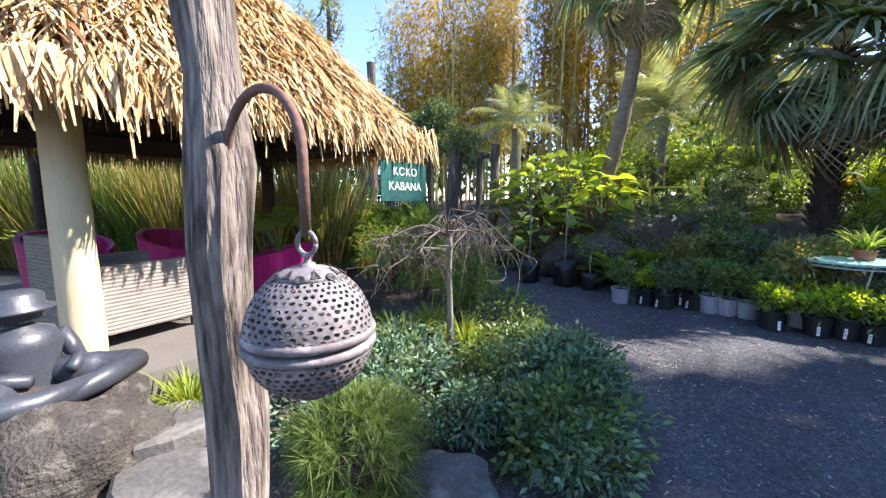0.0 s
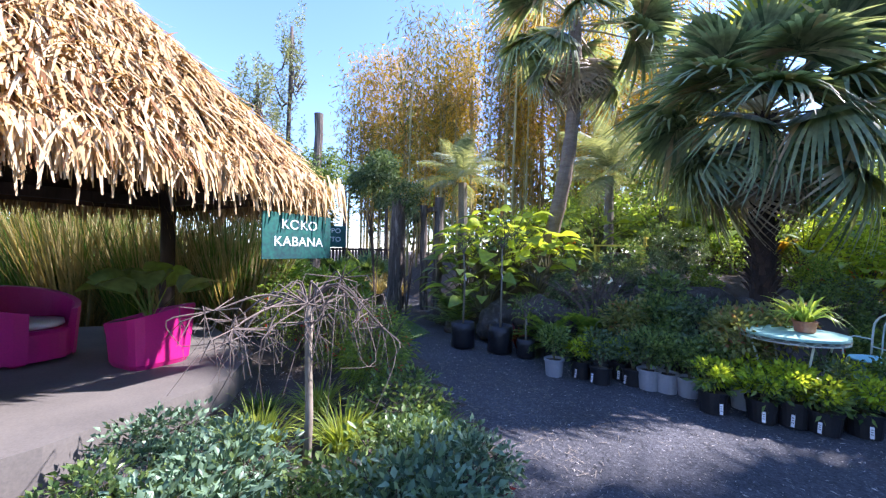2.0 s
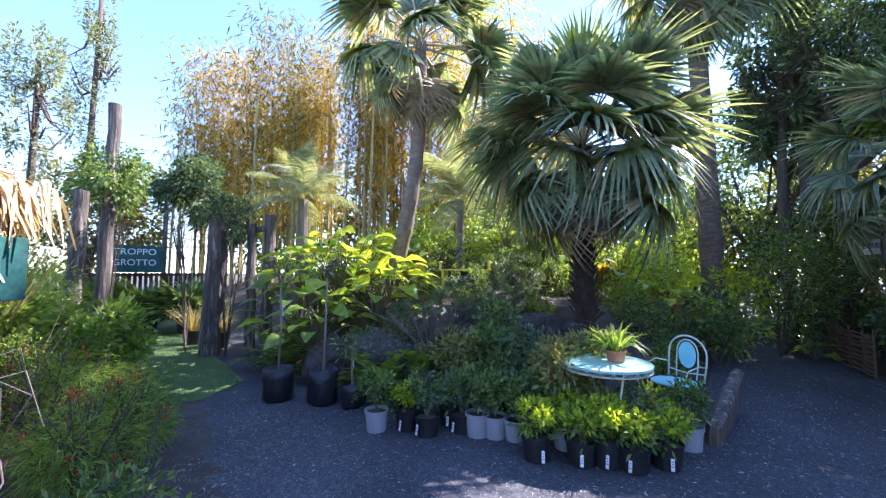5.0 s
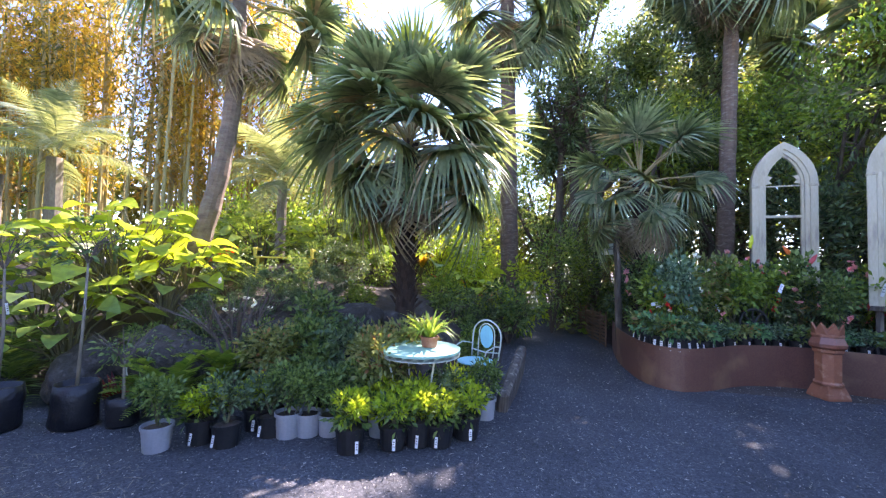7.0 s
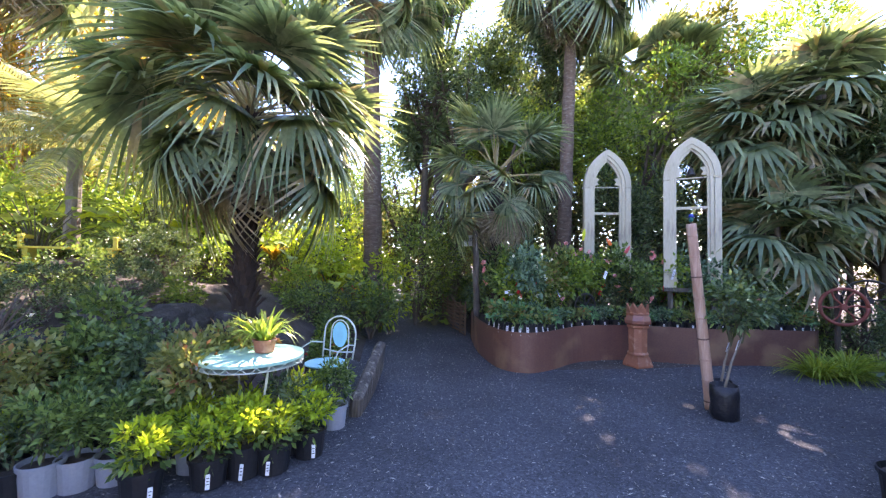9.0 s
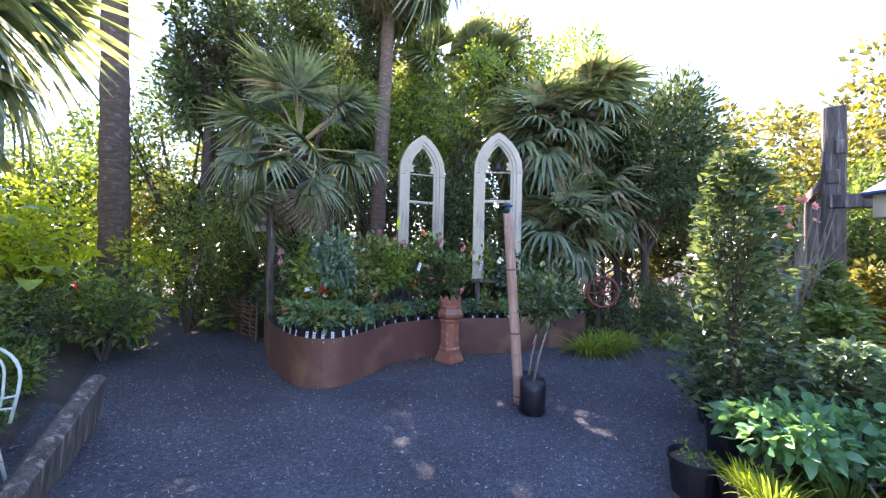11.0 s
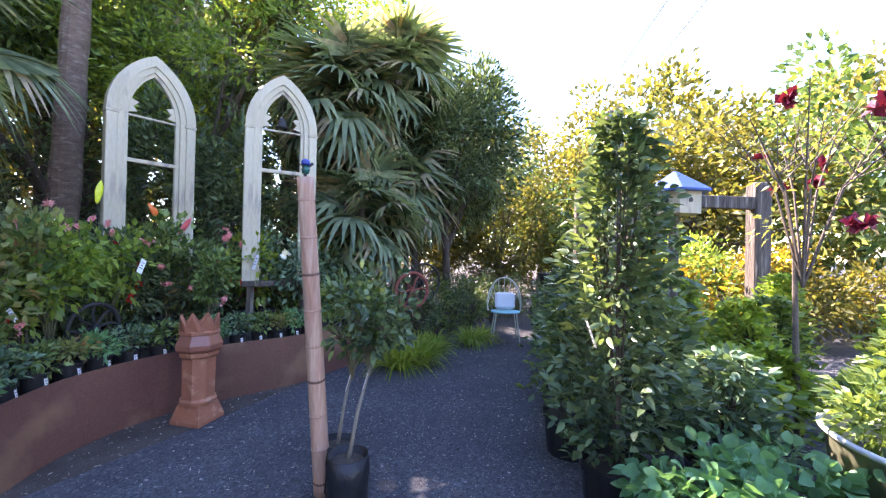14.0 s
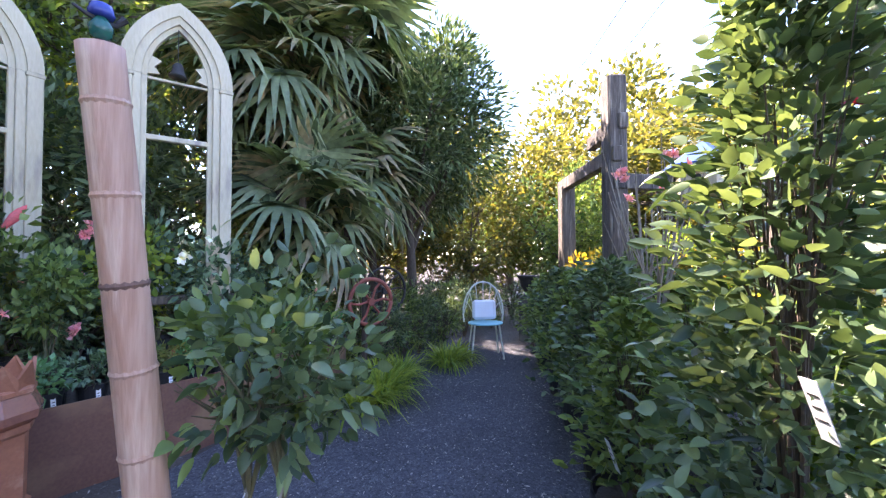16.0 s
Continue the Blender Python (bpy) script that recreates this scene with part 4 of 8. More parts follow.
def square_planter(x, y, z, rz):
    ob = thing("square_planter", x, y, z, rz, "magenta plastic planter with broad drooping leaves", "planter")
    s = Shape()
    vs, fs = [], []
    prof = [(0.245, 0.0), (0.27, 0.05), (0.29, 0.3), (0.31, 0.5), (0.285, 0.5), (0.27, 0.42)]
    pl = []
    for k in range(32):
        a = 2 * math.pi * k / 32
        q = (abs(math.cos(a)) ** 6 + abs(math.sin(a)) ** 6) ** (-1 / 6)
        pl.append((q * math.cos(a), q * math.sin(a)))
    for i, (r, zz) in enumerate(prof):
        for cx, cy in pl:
            dip = 0.05 * (cx + cy) if i >= 3 else 0
            vs.append((cx * r, cy * r, zz + dip))
    for i in range(len(prof) - 1):
        for k in range(32):
            k2 = (k + 1) % 32
            fs.append((i * 32 + k, i * 32 + k2, (i + 1) * 32 + k2, (i + 1) * 32 + k))
    fs.append(tuple(range(32))[::-1])
    part("tub", s.add(vs, fs), PINK, ob)
    part("soil", Shape().add([(x_ * 0.275, y_ * 0.275, 0.42) for x_, y_ in pl], [tuple(range(32))]), SOIL, ob)
    rng = np.random.default_rng(4)
    for i in range(13):
        a = i * 137.5
        lv = Leaves()
        el = rng.uniform(38, 84)
        D = np.array([[math.cos(math.radians(el)), 0, math.sin(math.radians(el))]])
        lv.put(np.array([[0.36 * D[0, 0], 0, 0.36 * D[0, 2]]]), D, rng.uniform(0.45, 0.7), rng.uniform(0.2, 0.28), 2, 0.6, 0.12)
        lv.blades(np.zeros((1, 3)), D, 0.42, 0.02, 0.0, 2, rng, 0.2)
        part("leaf", lv, L_BRIGHT if i % 3 == 0 else L_MID, ob, m=pose(0, 0, 0.42, 0, 0, a))
    return ob


square_planter(-4.48, -1.08, 0.24, 28)

# ---- lantern on its post beside the steps ----
LP = Vector((-0.52, -1.86, 0.0))
lpost = thing("lantern_post", LP.x, LP.y, 0, 0, "weathered split timber post with a rusty hook", "post")
pp = []
for i in range(12):
    pp.append((0.012 * math.sin(i * 1.3), 0.01 * math.cos(i * 1.7), i * 0.2))
ps = Shape().tube(pp, [0.066 + 0.007 * math.sin(i * 2.1) for i in range(12)], 16)
ps.v = [(x * (1 + 0.1 * math.sin(5 * math.atan2(y, x) + z * 2)), y * (1 + 0.08 * math.cos(7 * math.atan2(y, x) - z)), z) for x, y, z in ps.v]
part("timber", ps, POSTWOOD, lpost)
hook_dir = Vector((0.332, 0.114, 0)).normalized()
hk = []
for i in range(15):
    a = math.pi * (1 - i / 14)
    hk.append(tuple(hook_dir * (0.203 + 0.148 * math.cos(a)) + Vector((0, 0, 1.41 + 0.13 * math.sin(a)))))
hk = [tuple(hook_dir * 0.055 + Vector((0, 0, 1.24)))] + hk + [tuple(hook_dir * 0.351 + Vector((0, 0, 1.265)))]
part("hook", Shape().tube(hk, 0.0095, 10), RUSTROD, lpost, "rusty bent iron rod", smooth=True)


def make_lantern(x, y, z, r):
    ob = thing("hanging_lantern", x, y, z, 0, "round pierced metal lantern with a ring, hanging from a hook", "lantern")
    rng = np.random.default_rng(2)

    def half_globe(lo, hi, rows, cols, hole):
        s = Shape()
        for i in range(rows):
            for k in range(cols):
                t0, t1 = lo + (hi - lo) * i / rows, lo + (hi - lo) * (i + 1) / rows
                off = 0.5 * (i % 2)
                a0, a1 = 2 * math.pi * (k + off) / cols, 2 * math.pi * (k + 1 + off) / cols

                def pt(a, t, rr):
                    return (rr * math.cos(a) * math.cos(t), rr * math.sin(a) * math.cos(t), rr * math.sin(t) * (1.14 if t > 0 else 0.98))
                g = hole * rng.uniform(0.75, 1.15)
                tm, am = (t0 + t1) / 2 + rng.normal(0, 0.01), (a0 + a1) / 2 + rng.normal(0, 0.012)
                for rr, flip in ((r, 1), (r - 0.004, -1)):
                    ou = [pt(a0, t0, rr), pt(a1, t0, rr), pt(a1, t1, rr), pt(a0, t1, rr)]
                    inn = []
                    for q in range(8):
                        b = 2 * math.pi * (q + 0.5) / 8 - math.pi * 0.75 - math.pi / 8
                        inn.append(pt(am + g * (a1 - a0) * 0.5 * math.cos(b), tm + g * (t1 - t0) * 0.5 * math.sin(b), rr))
                    fs = []
                    for q in range(4):
                        q2 = (q + 1) % 4
                        f1 = [q, q2, 4 + (2 * q + 2) % 8, 4 + (2 * q + 1) % 8, 4 + 2 * q]
                        fs.append(f1 if flip > 0 else f1[::-1])
                    s.add(ou + inn, fs)
        return s
    part("upper_shell", half_globe(0.1, 0.98, 10, 42, 0.68), LANTERN, ob)
    part("lower_shell", half_globe(-1.15, -0.1, 10, 42, 0.68), LANTERN, ob)
    for zz, w in ((0.012, 0.016), (-0.012, 0.016)):
        part("band", Shape().lathe([(r * 0.985, zz * r / 0.13 - w / 2), (r * 1.03, zz * r / 0.13 - w / 4), (r * 1.03, zz * r / 0.13 + w / 4), (r * 0.985, zz * r / 0.13 + w / 2)], 40), LANTERN, ob, "smooth raised band", smooth=True)
    # solid crown; black discs on it imitate the shade inside round and pointed openings
    part("cap", Shape().lathe([(r * 0.57, r * 0.94), (r * 0.45, r * 1.03), (r * 0.3, r * 1.09), (r * 0.12, r * 1.12), (r * 0.12, r * 1.16), (r * 0.06, r * 1.17), (r * 0.055, r * 1.24), (r * 0.09, r * 1.27), (0.004, r * 1.3)], 24), LANTERN, ob, "solid crown of the lantern", smooth=True)
    for k in range(14):
        a = 360 * k / 14
        if k % 2:
            part("cap_hole_disc", Shape().lathe([(0.0085, 0), (0.009, 0.002), (0.007, 0.0025), (0.0005, 0.001)], 12), BLACKTEXT_HOLE, ob, m=pose(0, 0, 0, 0, 0, a) @ pose(r * 0.52, 0, r * 0.985, 0, 38, 0))
        else:
            part("cap_slot_disc", Shape().lathe([(0.011, 0), (0.0115, 0.002), (0.009, 0.0025), (0.0005, 0.001)], 3, pose(0, 0, 0, 0, 0, 120)), BLACKTEXT_HOLE, ob, m=pose(0, 0, 0, 0, 0, a) @ pose(r * 0.45, 0, r * 1.02, 0, 33, 0) @ Matrix.Diagonal((1.3, 0.9, 1, 1)))
    part("base", Shape().lathe([(0.004, -r * 1.04), (r * 0.2, -r * 1.0), (r * 0.42, -r * 0.9), (r * 0.4, -r * 0.88)], 20), LANTERN, ob, smooth=True)
    ring = [(0.021 * math.cos(a), 0, r * 1.28 + 0.022 + 0.021 * math.sin(a)) for a in np.linspace(0, 2 * math.pi, 21)]
    part("ring", Shape().tube(ring, 0.0045, 8), LANTERN, ob, smooth=True, m=pose(0, 0, 0, 0, 0, 35))
    return ob


lan = LP + hook_dir * 0.351
make_lantern(lan.x, lan.y, 1.082, 0.115)

# boulder and statue
def boulder(name, x, y, z, r, label, material=None, seed=1, parent=None, squash=(1, 1, 0.75)):
    bm = bmesh.new()
    bmesh.ops.create_icosphere(bm, subdivisions=4, radius=1)
    for v in bm.verts:
        q = v.co.copy()
        k = 1 + 0.3 * noise.noise(q * 1.3 + Vector((seed, seed * 2, 0))) + 0.14 * noise.noise(q * 3.3 + Vector((seed, 0, seed))) + 0.06 * noise.noise(q * 9 + Vector((0, seed, seed)))
        v.co = Vector((q.x * r * squash[0] * k, q.y * r * squash[1] * k, max(q.z, -0.6) * r * squash[2] * k))
    me = bpy.data.meshes.new(name)
    bm.to_mesh(me)
    bm.free()
    me.materials.append(material or DARKSTONE)
    me.polygons.foreach_set("use_smooth", [True] * len(me.polygons))
    ob = new(name, me)
    ob.matrix_basis = pose(x, y, z, 0, 0, seed * 47)
    return tagged(ob, label, "boulder")


boulder("boulder", -2.02, -2.62, 0.08, 0.46, "large dark smooth boulder under a statue", seed=2, squash=(1.05, 1.0, 0.72))
st = Shape()
st.lathe([(0.13, 0), (0.15, 0.05), (0.13, 0.14), (0.15, 0.22), (0.12, 0.29), (0.055, 0.315), (0.05, 0.33), (0.09, 0.345), (0.1, 0.375), (0.135, 0.385), (0.135, 0.395), (0.1, 0.41), (0.098, 0.455), (0.07, 0.475), (0.004, 0.48)], 24, None, 1, 0.85)
for k in (-1, 1):
    st.tube([(0.06 * k, 0.03, 0.06), (0.2 * k, 0.16, 0.06), (0.31 * k, 0.24, 0.055), (0.12 * k, 0.31, 0.05), (-0.12 * k, 0.3, 0.035 + 0.03 * k)], [0.085, 0.075, 0.065, 0.05, 0.03], 12)
    st.tube([(0.13 * k, 0.01, 0.25), (0.165 * k, 0.03, 0.17), (0.155 * k, 0.11, 0.12), (0.07 * k, 0.2, 0.11)], [0.048, 0.042, 0.034, 0.026], 10)
statue = part("seated_statue", st, STATUE, smooth=True, m=pose(-2.2, -2.7, 0.36, 0, 0, -50) @ Matrix.Diagonal((1.1, 1.1, 1.1, 1)))
tagged(statue, "dark stone seated garden statue on a boulder", "statue")


# ---- palms and trees round the yard ----
fan_palm("fan_palm", (-1.28, 5.5, gz(-1.28, 5.5) - 0.05), (-1.26, 5.45, 3.3), 0.115, "large fan palm with dark boot-covered trunk and drooping fronds", 50, 0.86, 0.98, 5, boots=190, seed=3, lift=84, low=-40, bark=BOOT, fresh=3)
fan_palm("fan_palm", (-4.95, 5.4, gz(-4.95, 5.4) - 0.1), (-4.17, 5.4, 5.85), 0.13, "slender leaning fan palm with pale ringed trunk", 26, 0.9, 1.05, 9, seed=23, bend=(0.27, 0.0), bark=PALMBARK, rings=True, lift=70, low=-45)
fan_palm("fan_palm", (0.15, 9.3, 0), (-0.05, 8.9, 7.9), 0.18, "tall fan palm with grey ringed trunk", 24, 1.05, 1.15, 10, seed=33, bark=BROWNBARK, rings=True, low=-60)
fan_palm("fan_palm", (4.3, 8.75, 0), (4.48, 8.6, 8.3), 0.14, "tall fan palm with brown ringed trunk behind the arched frames", 26, 1.0, 1.15, 26, seed=43, bark=BROWNBARK, rings=True, low=-65)
fan_palm("fan_palm", (2.5, 7.62, 0.3), (2.42, 7.5, 3.1), 0.1, "small fan palm with tan stalks behind the street sign", 26, 0.68, 0.85, 8, boots=70, seed=53, lift=84, low=-42, bark=BOOT)
fan_palm("fan_palm", (7.6, 10.5, 0), (7.4, 10.2, 6.6), 0.2, "tall fan palm with dry hanging fronds", 32, 1.15, 1.0, 20, seed=63, rings=True, low=-60)

tree("broadleaf_tree", 2.4, 11.2, 0, 4.6, 0.16, (0.9, -0.3, 6.6), (2.6, 2.2, 2.2), "tall dark evergreen tree with dense small leaves", L_DARK, 17000, 0.12, 0.05, 70, 0.18, seed=4)
tree("broadleaf_tree", 3.6, 12.0, 0, 4.2, 0.15, (0.2, 0, 6.0), (2.4, 2.2, 2.4), "tall evergreen tree with dense small leaves", L_MID, 8000, 0.12, 0.05, 56, 0.17, seed=5)
tree("broadleaf_tree", 6.4, 9.2, 0, 3.2, 0.12, (0.3, -0.2, 4.6), (2.3, 2.0, 2.3), "airy broadleaf tree lit through its leaves", L_BRIGHT, 9000, 0.13, 0.05, 40, 0.22, seed=6)
# added trees: crowns mostly out of view, set along the sun's rays to shade the gravel
for x, y, z, r, sd in ((1.9, 11.6, 9.7, 1.2, 71), (5.4, 10.9, 8.3, 1.05, 74), (5.35, 11.6, 12.2, 1.5, 72), (7.0, 11.8, 11.7, 1.6, 73)):
    tree("canopy_tree", x, y + 0.3, 0, z - 0.6, 0.16, (0, -0.3, z), (r, r, r * 0.9), "added tall evergreen, crown mostly out of view, placed to shade the yard", L_MID, 3600, 0.2, 0.09, 40, 0.24, seed=sd, limbs=10)
tree("broadleaf_tree", 8.9, 8.0, 0, 4.6, 0.12, (0.2, -0.2, 6.1), (1.5, 1.4, 1.5), "airy light green tree above the cane palms", L_BRIGHT, 6500, 0.13, 0.05, 44, 0.22, seed=75)
tree("evergreen_tree", 10.6, 7.2, 0, 2.0, 0.12, (0, 0, 3.4), (1.7, 1.6, 2.0), "dense dark evergreen tree with long leaves", L_DARK, 9000, 0.2, 0.06, 46, 0.26, seed=7, detail=1)
tree("broadleaf_tree", 1.1, 13.2, 0, 2.6, 0.14, (0, 0, 4.2), (2.0, 1.8, 2.2), "light green tree beyond the path", L_MID, 8000, 0.15, 0.06, 40, 0.26, seed=9)
tree("broadleaf_tree", 6.6, 12.0, 0, 4.0, 0.14, (0, 0, 5.2), (2.6, 2.2, 2.6), "dense green tree behind the frames", L_BRIGHT, 6500, 0.13, 0.05, 56, 0.18, seed=11)
tree("broadleaf_tree", 1.6, 12.8, 0, 4.2, 0.12, (0.1, 0, 6.0), (1.4, 1.3, 2.4), "tall dark open-crowned tree beyond the path", L_DARK, 5500, 0.14, 0.06, 40, 0.24, seed=12)
tree("broadleaf_tree", 9.2, 10.2, 0, 4.2, 0.13, (0, 0, 6.0), (2.6, 2.2, 2.0), "airy sunlit tree behind the cane palms", L_FAR, 6000, 0.16, 0.06, 44, 0.22, seed=13)


# ---- rusted steel planting bed ----
def smooth_line(pts, k=6):
    out = []
    n = len(pts)
    for i in range(n - 1):
        p0, p1, p2, p3 = (Vector(pts[max(0, min(n - 1, j))]) for j in (i - 1, i, i + 1, i + 2))
        for s in range(k):
            t = s / k
            out.append(0.5 * (2 * p1 + (p2 - p0) * t + (2 * p0 - 5 * p1 + 4 * p2 - p3) * t * t + (3 * p1 - p0 - 3 * p2 + p3) * t ** 3))
    out.append(Vector(pts[-1]))
    return out


BED = smooth_line([(2.12, 8.1), (1.97, 7.0), (1.96, 6.2), (2.06, 5.66), (2.34, 5.46), (2.72, 5.6), (3.3, 5.98), (3.95, 6.08), (4.6, 5.9), (5.2, 5.66), (5.9, 5.6), (6.5, 5.45), (6.9, 5.5), (7.05, 5.9)])
BED_H = 0.54


def make_bed():
    bed = tagged(thing("planting_bed", 0, 0, 0), "curving bed edge of rusted sheet steel", "garden bed", kind="structure")
    per = 13
    for a in range(0, len(BED) - 1, per):
        pts = BED[a:a + per + 1]
        vs, fs = [], []
        for i, p in enumerate(pts):
            d = (pts[min(i + 1, len(pts) - 1)] - pts[max(i - 1, 0)]).normalized()
            nrm = Vector((d.y, -d.x)) * 0.004
            for q, z in ((p - nrm, -0.03), (p - nrm, BED_H), (p + nrm, BED_H), (p + nrm, -0.03)):
                vs.append((q.x, q.y, z))
        for i in range(len(pts) - 1):
            for k in range(4):
                k2 = (k + 1) % 4
                fs.append((4 * i + k, 4 * i + k2, 4 * i + 4 + k2, 4 * i + 4 + k))
        part("steel_sheet", Shape().add(vs, fs), RUST, bed)
    back = [(7.3, 7.5), (6.5, 9.2), (3.0, 9.6)]
    loop = [(p.x + 0.004, p.y + 0.008) for p in BED] + back
    part("bed_soil", Shape().add([(x, y, 0.40) for x, y in loop], [tuple(range(len(loop)))]), SOIL, bed)


make_bed()


def gothic_frame(name, left, right, top, spring, sill, rail, label, seed):
    """A pointed-arch window frame without glass, standing in the bed."""
    l, r = Vector(left), Vector(right)
    c = (l + r) / 2
    w = (r - l).length
    rz = math.degrees(math.atan2(r.y - l.y, r.x - l.x))
    ob = thing(name, c.x, c.y, 0, rz, label, "window frame", "gothic window frames")
    h = w / 2

    def arch(half, z0, z1, n=12):
        pts = []
        rise = z1 - z0
        rad = (half * half + rise * rise) / (2 * half)
        a1 = math.asin(min(1, rise / rad))
        for i in range(n + 1):
            a = a1 * i / n
            pts.append((half - rad + rad * math.cos(a), z0 + rad * math.sin(a)))
        return pts

    def full(half, z0, z1):
        rgt = arch(half, z0, z1)
        return rgt + [(-x, z) for x, z in rgt[::-1][1:]]
    jw = w * 0.235
    # outer moulding, middle and inner step of the arch
    for nm, o, i, d, y in (("arch", h, h - jw * 0.5, 0.12, 0), ("arch_moulding", h - jw * 0.5 + 0.004, h - jw * 0.8, 0.09, 0.004), ("arch_inner", h - jw * 0.8 + 0.004, h - jw, 0.05, 0.008)):
        part(nm, Shape().strip(full(o, spring, top - (h - o) * 1.15), full(i, spring, top - (h - i) * 1.15), d), WHITEWOOD, ob, m=pose(0, y, 0))
    for s in (-1, 1):
        for nm, o, i, d, y in (("jamb", h, h - jw * 0.5, 0.12, 0), ("jamb_moulding", h - jw * 0.5 + 0.003, h - jw * 0.8, 0.09, 0.004), ("jamb_inner", h - jw * 0.8 + 0.003, h - jw, 0.05, 0.008)):
            part(nm, Shape().box(o - i, d, spring - sill, None, 0.006), WHITEWOOD, ob, m=pose(s * (o + i) / 2, y, (spring + sill) / 2))
        part("impost", Shape().box(jw * 0.6, 0.135, 0.035, None, 0.006), WHITEWOOD, ob, m=pose(s * (h - jw * 0.26), 0, spring - 0.02))
        # cusps of the trefoil
        part("cusp", Shape().prism([(0, 0), (-0.09, 0.02), (-0.05, 0.07), (-0.1, 0.13), (0.0, 0.17)], 0.03), WHITEWOOD, ob, m=pose(s * (h - jw * 0.98), 0.01, spring + 0.02) @ Matrix.Diagonal((s, 1, 1, 1)))
    part("transom", Shape().box(w - 2 * jw, 0.03, 0.022, None, 0.004), WHITEWOOD, ob, m=pose(0, 0.01, spring - 0.01))
    part("rail", Shape().box(w - 1.7 * jw, 0.05, 0.045, None, 0.006), WHITEWOOD, ob, m=pose(0, 0.01, rail))
    part("sill", Shape().box(w + 0.06, 0.16, 0.07, None, 0.01), GREYWOOD, ob, m=pose(0, 0, sill - 0.03))
    for s in (-1, 1):
        part("support", Shape().box(0.08, 0.07, sill - 0.3, None, 0.006), GREYWOOD, ob, m=pose(s * (h - 0.1), 0.02, (sill - 0.06 + 0.25) / 2))
    return ob


gothic_frame("gothic_window_frame", (4.19, 7.52), (5.045, 7.335), 3.7, 2.98, 1.15, 2.46, "white-painted pointed-arch window frame, flaking, with a peeled jamb", 1)
gothic_frame("gothic_window_frame", (5.104, 6.494), (5.774, 6.02), 3.62, 2.95, 1.1, 2.44, "white-painted pointed-arch window frame with a small bell in its arch", 2)
bell = thing("hanging_bell", 5.42, 6.24, 2.98, 0, "small dark bell hanging in the arch of the frame", "bell")
part("bell_body", Shape().lathe([(0.07, 0), (0.062, 0.02), (0.045, 0.06), (0.04, 0.1), (0.02, 0.125), (0.003, 0.13)], 16), IRON, bell, smooth=True)
part("cord", Shape().tube([(0, 0, 0.12), (0, 0, 0.42)], 0.003, 5), IRON, bell)


def chimney_pot(x, y):
    ob = thing("chimney_pot", x, y, 0, 12, "terracotta crown-topped octagonal chimney pot", "chimney pot")
    part("plinth", Shape().lathe([(0.2, 0), (0.2, 0.03), (0.155, 0.14), (0.135, 0.17)], 4, pose(0, 0, 0, 0, 0, 0)), TERRA, ob)
    part("shaft", Shape().lathe([(0.145, 0.165), (0.15, 0.19), (0.13, 0.21), (0.135, 0.55), (0.155, 0.57), (0.155, 0.6)], 8), TERRA, ob)
    part("collar", Shape().lathe([(0.15, 0.6), (0.185, 0.63), (0.19, 0.67), (0.15, 0.76)], 8), GLAZE, ob, "glossy glazed collar")
    s = Shape()
    for k in range(8):
        a0, a1 = 2 * math.pi * k / 8, 2 * math.pi * (k + 1) / 8
        am = (a0 + a1) / 2
        vs = []
        for r in (0.15, 0.135):
            vs += [(r * math.cos(a0), r * math.sin(a0), 0.755), (r * math.cos(a1), r * math.sin(a1), 0.755), (r * math.cos(a1), r * math.sin(a1), 0.83), (1.06 * r * math.cos(am), 1.06 * r * math.sin(am), 0.91), (r * math.cos(a0), r * math.sin(a0), 0.83)]
        s.add(vs, [(0, 1, 2, 3, 4), (9, 8, 7, 6, 5), (2, 7, 8, 3), (3, 8, 9, 4), (0, 5, 6, 1), (1, 6, 7, 2), (4, 9, 5, 0)])
    part("crown", s, TERRA, ob)
    part("ring", Shape().lathe([(0.15, 0.745), (0.163, 0.755), (0.163, 0.775), (0.15, 0.785)], 8), TERRA, ob)
    return ob


chimney_pot(4.1, 5.72)

# bamboo pole leaning in front of the bed, and saplings in bags behind it
pole = thing("bamboo_pole", 3.78, 4.06, 0, 0, "thick tan bamboo pole standing upright, slightly leaning", "pole")
tilt = Vector((-0.22, -0.01, 1.905))
prof_pts, prof_r = [], []
for i in range(40):
    u = i / 39
    prof_pts.append(tilt * u)
    prof_r.append(0.052 - 0.006 * u)
part("cane", Shape().tube(prof_pts, prof_r, 16), BAMBOOPOLE, pole, smooth=True)
for k in range(9):
    u = (k + 0.4) / 9
    r = 0.052 - 0.006 * u
    q = tilt * u
    part("node", Shape().lathe([(r * 0.98, -0.01), (r * 1.07, 0), (r * 0.98, 0.01)], 16), RUSTROD if k % 3 == 0 else BAMBOOPOLE, pole, m=pose(q.x, q.y, q.z, 0, -6.5, 0))


# ---- potted plants ----
GP = "potted shrubs in the front row"


def potted(name, kind, r, h, fol, label, stem_h=0.12, tag_at=None, group=GP, seed=1, category="potted plant"):
    ob = thing(name, 0, 0, 0, 0, label, category, group)
    top = add_pot(ob, kind, r, h)
    part("branchwork", twig_mesh(stem_h + 0.1, r * 0.9, 5, 0.005, STEM, top - 0.01, seed), None, ob)
    for f in (fol if isinstance(fol, list) else [fol]):
        part("foliage", f, None, ob, m=pose(0, 0, top + stem_h))
    if tag_at:
        add_tag(ob, tag_at[0], tag_at[1], tag_at[2], tag_at[3])
    return ob


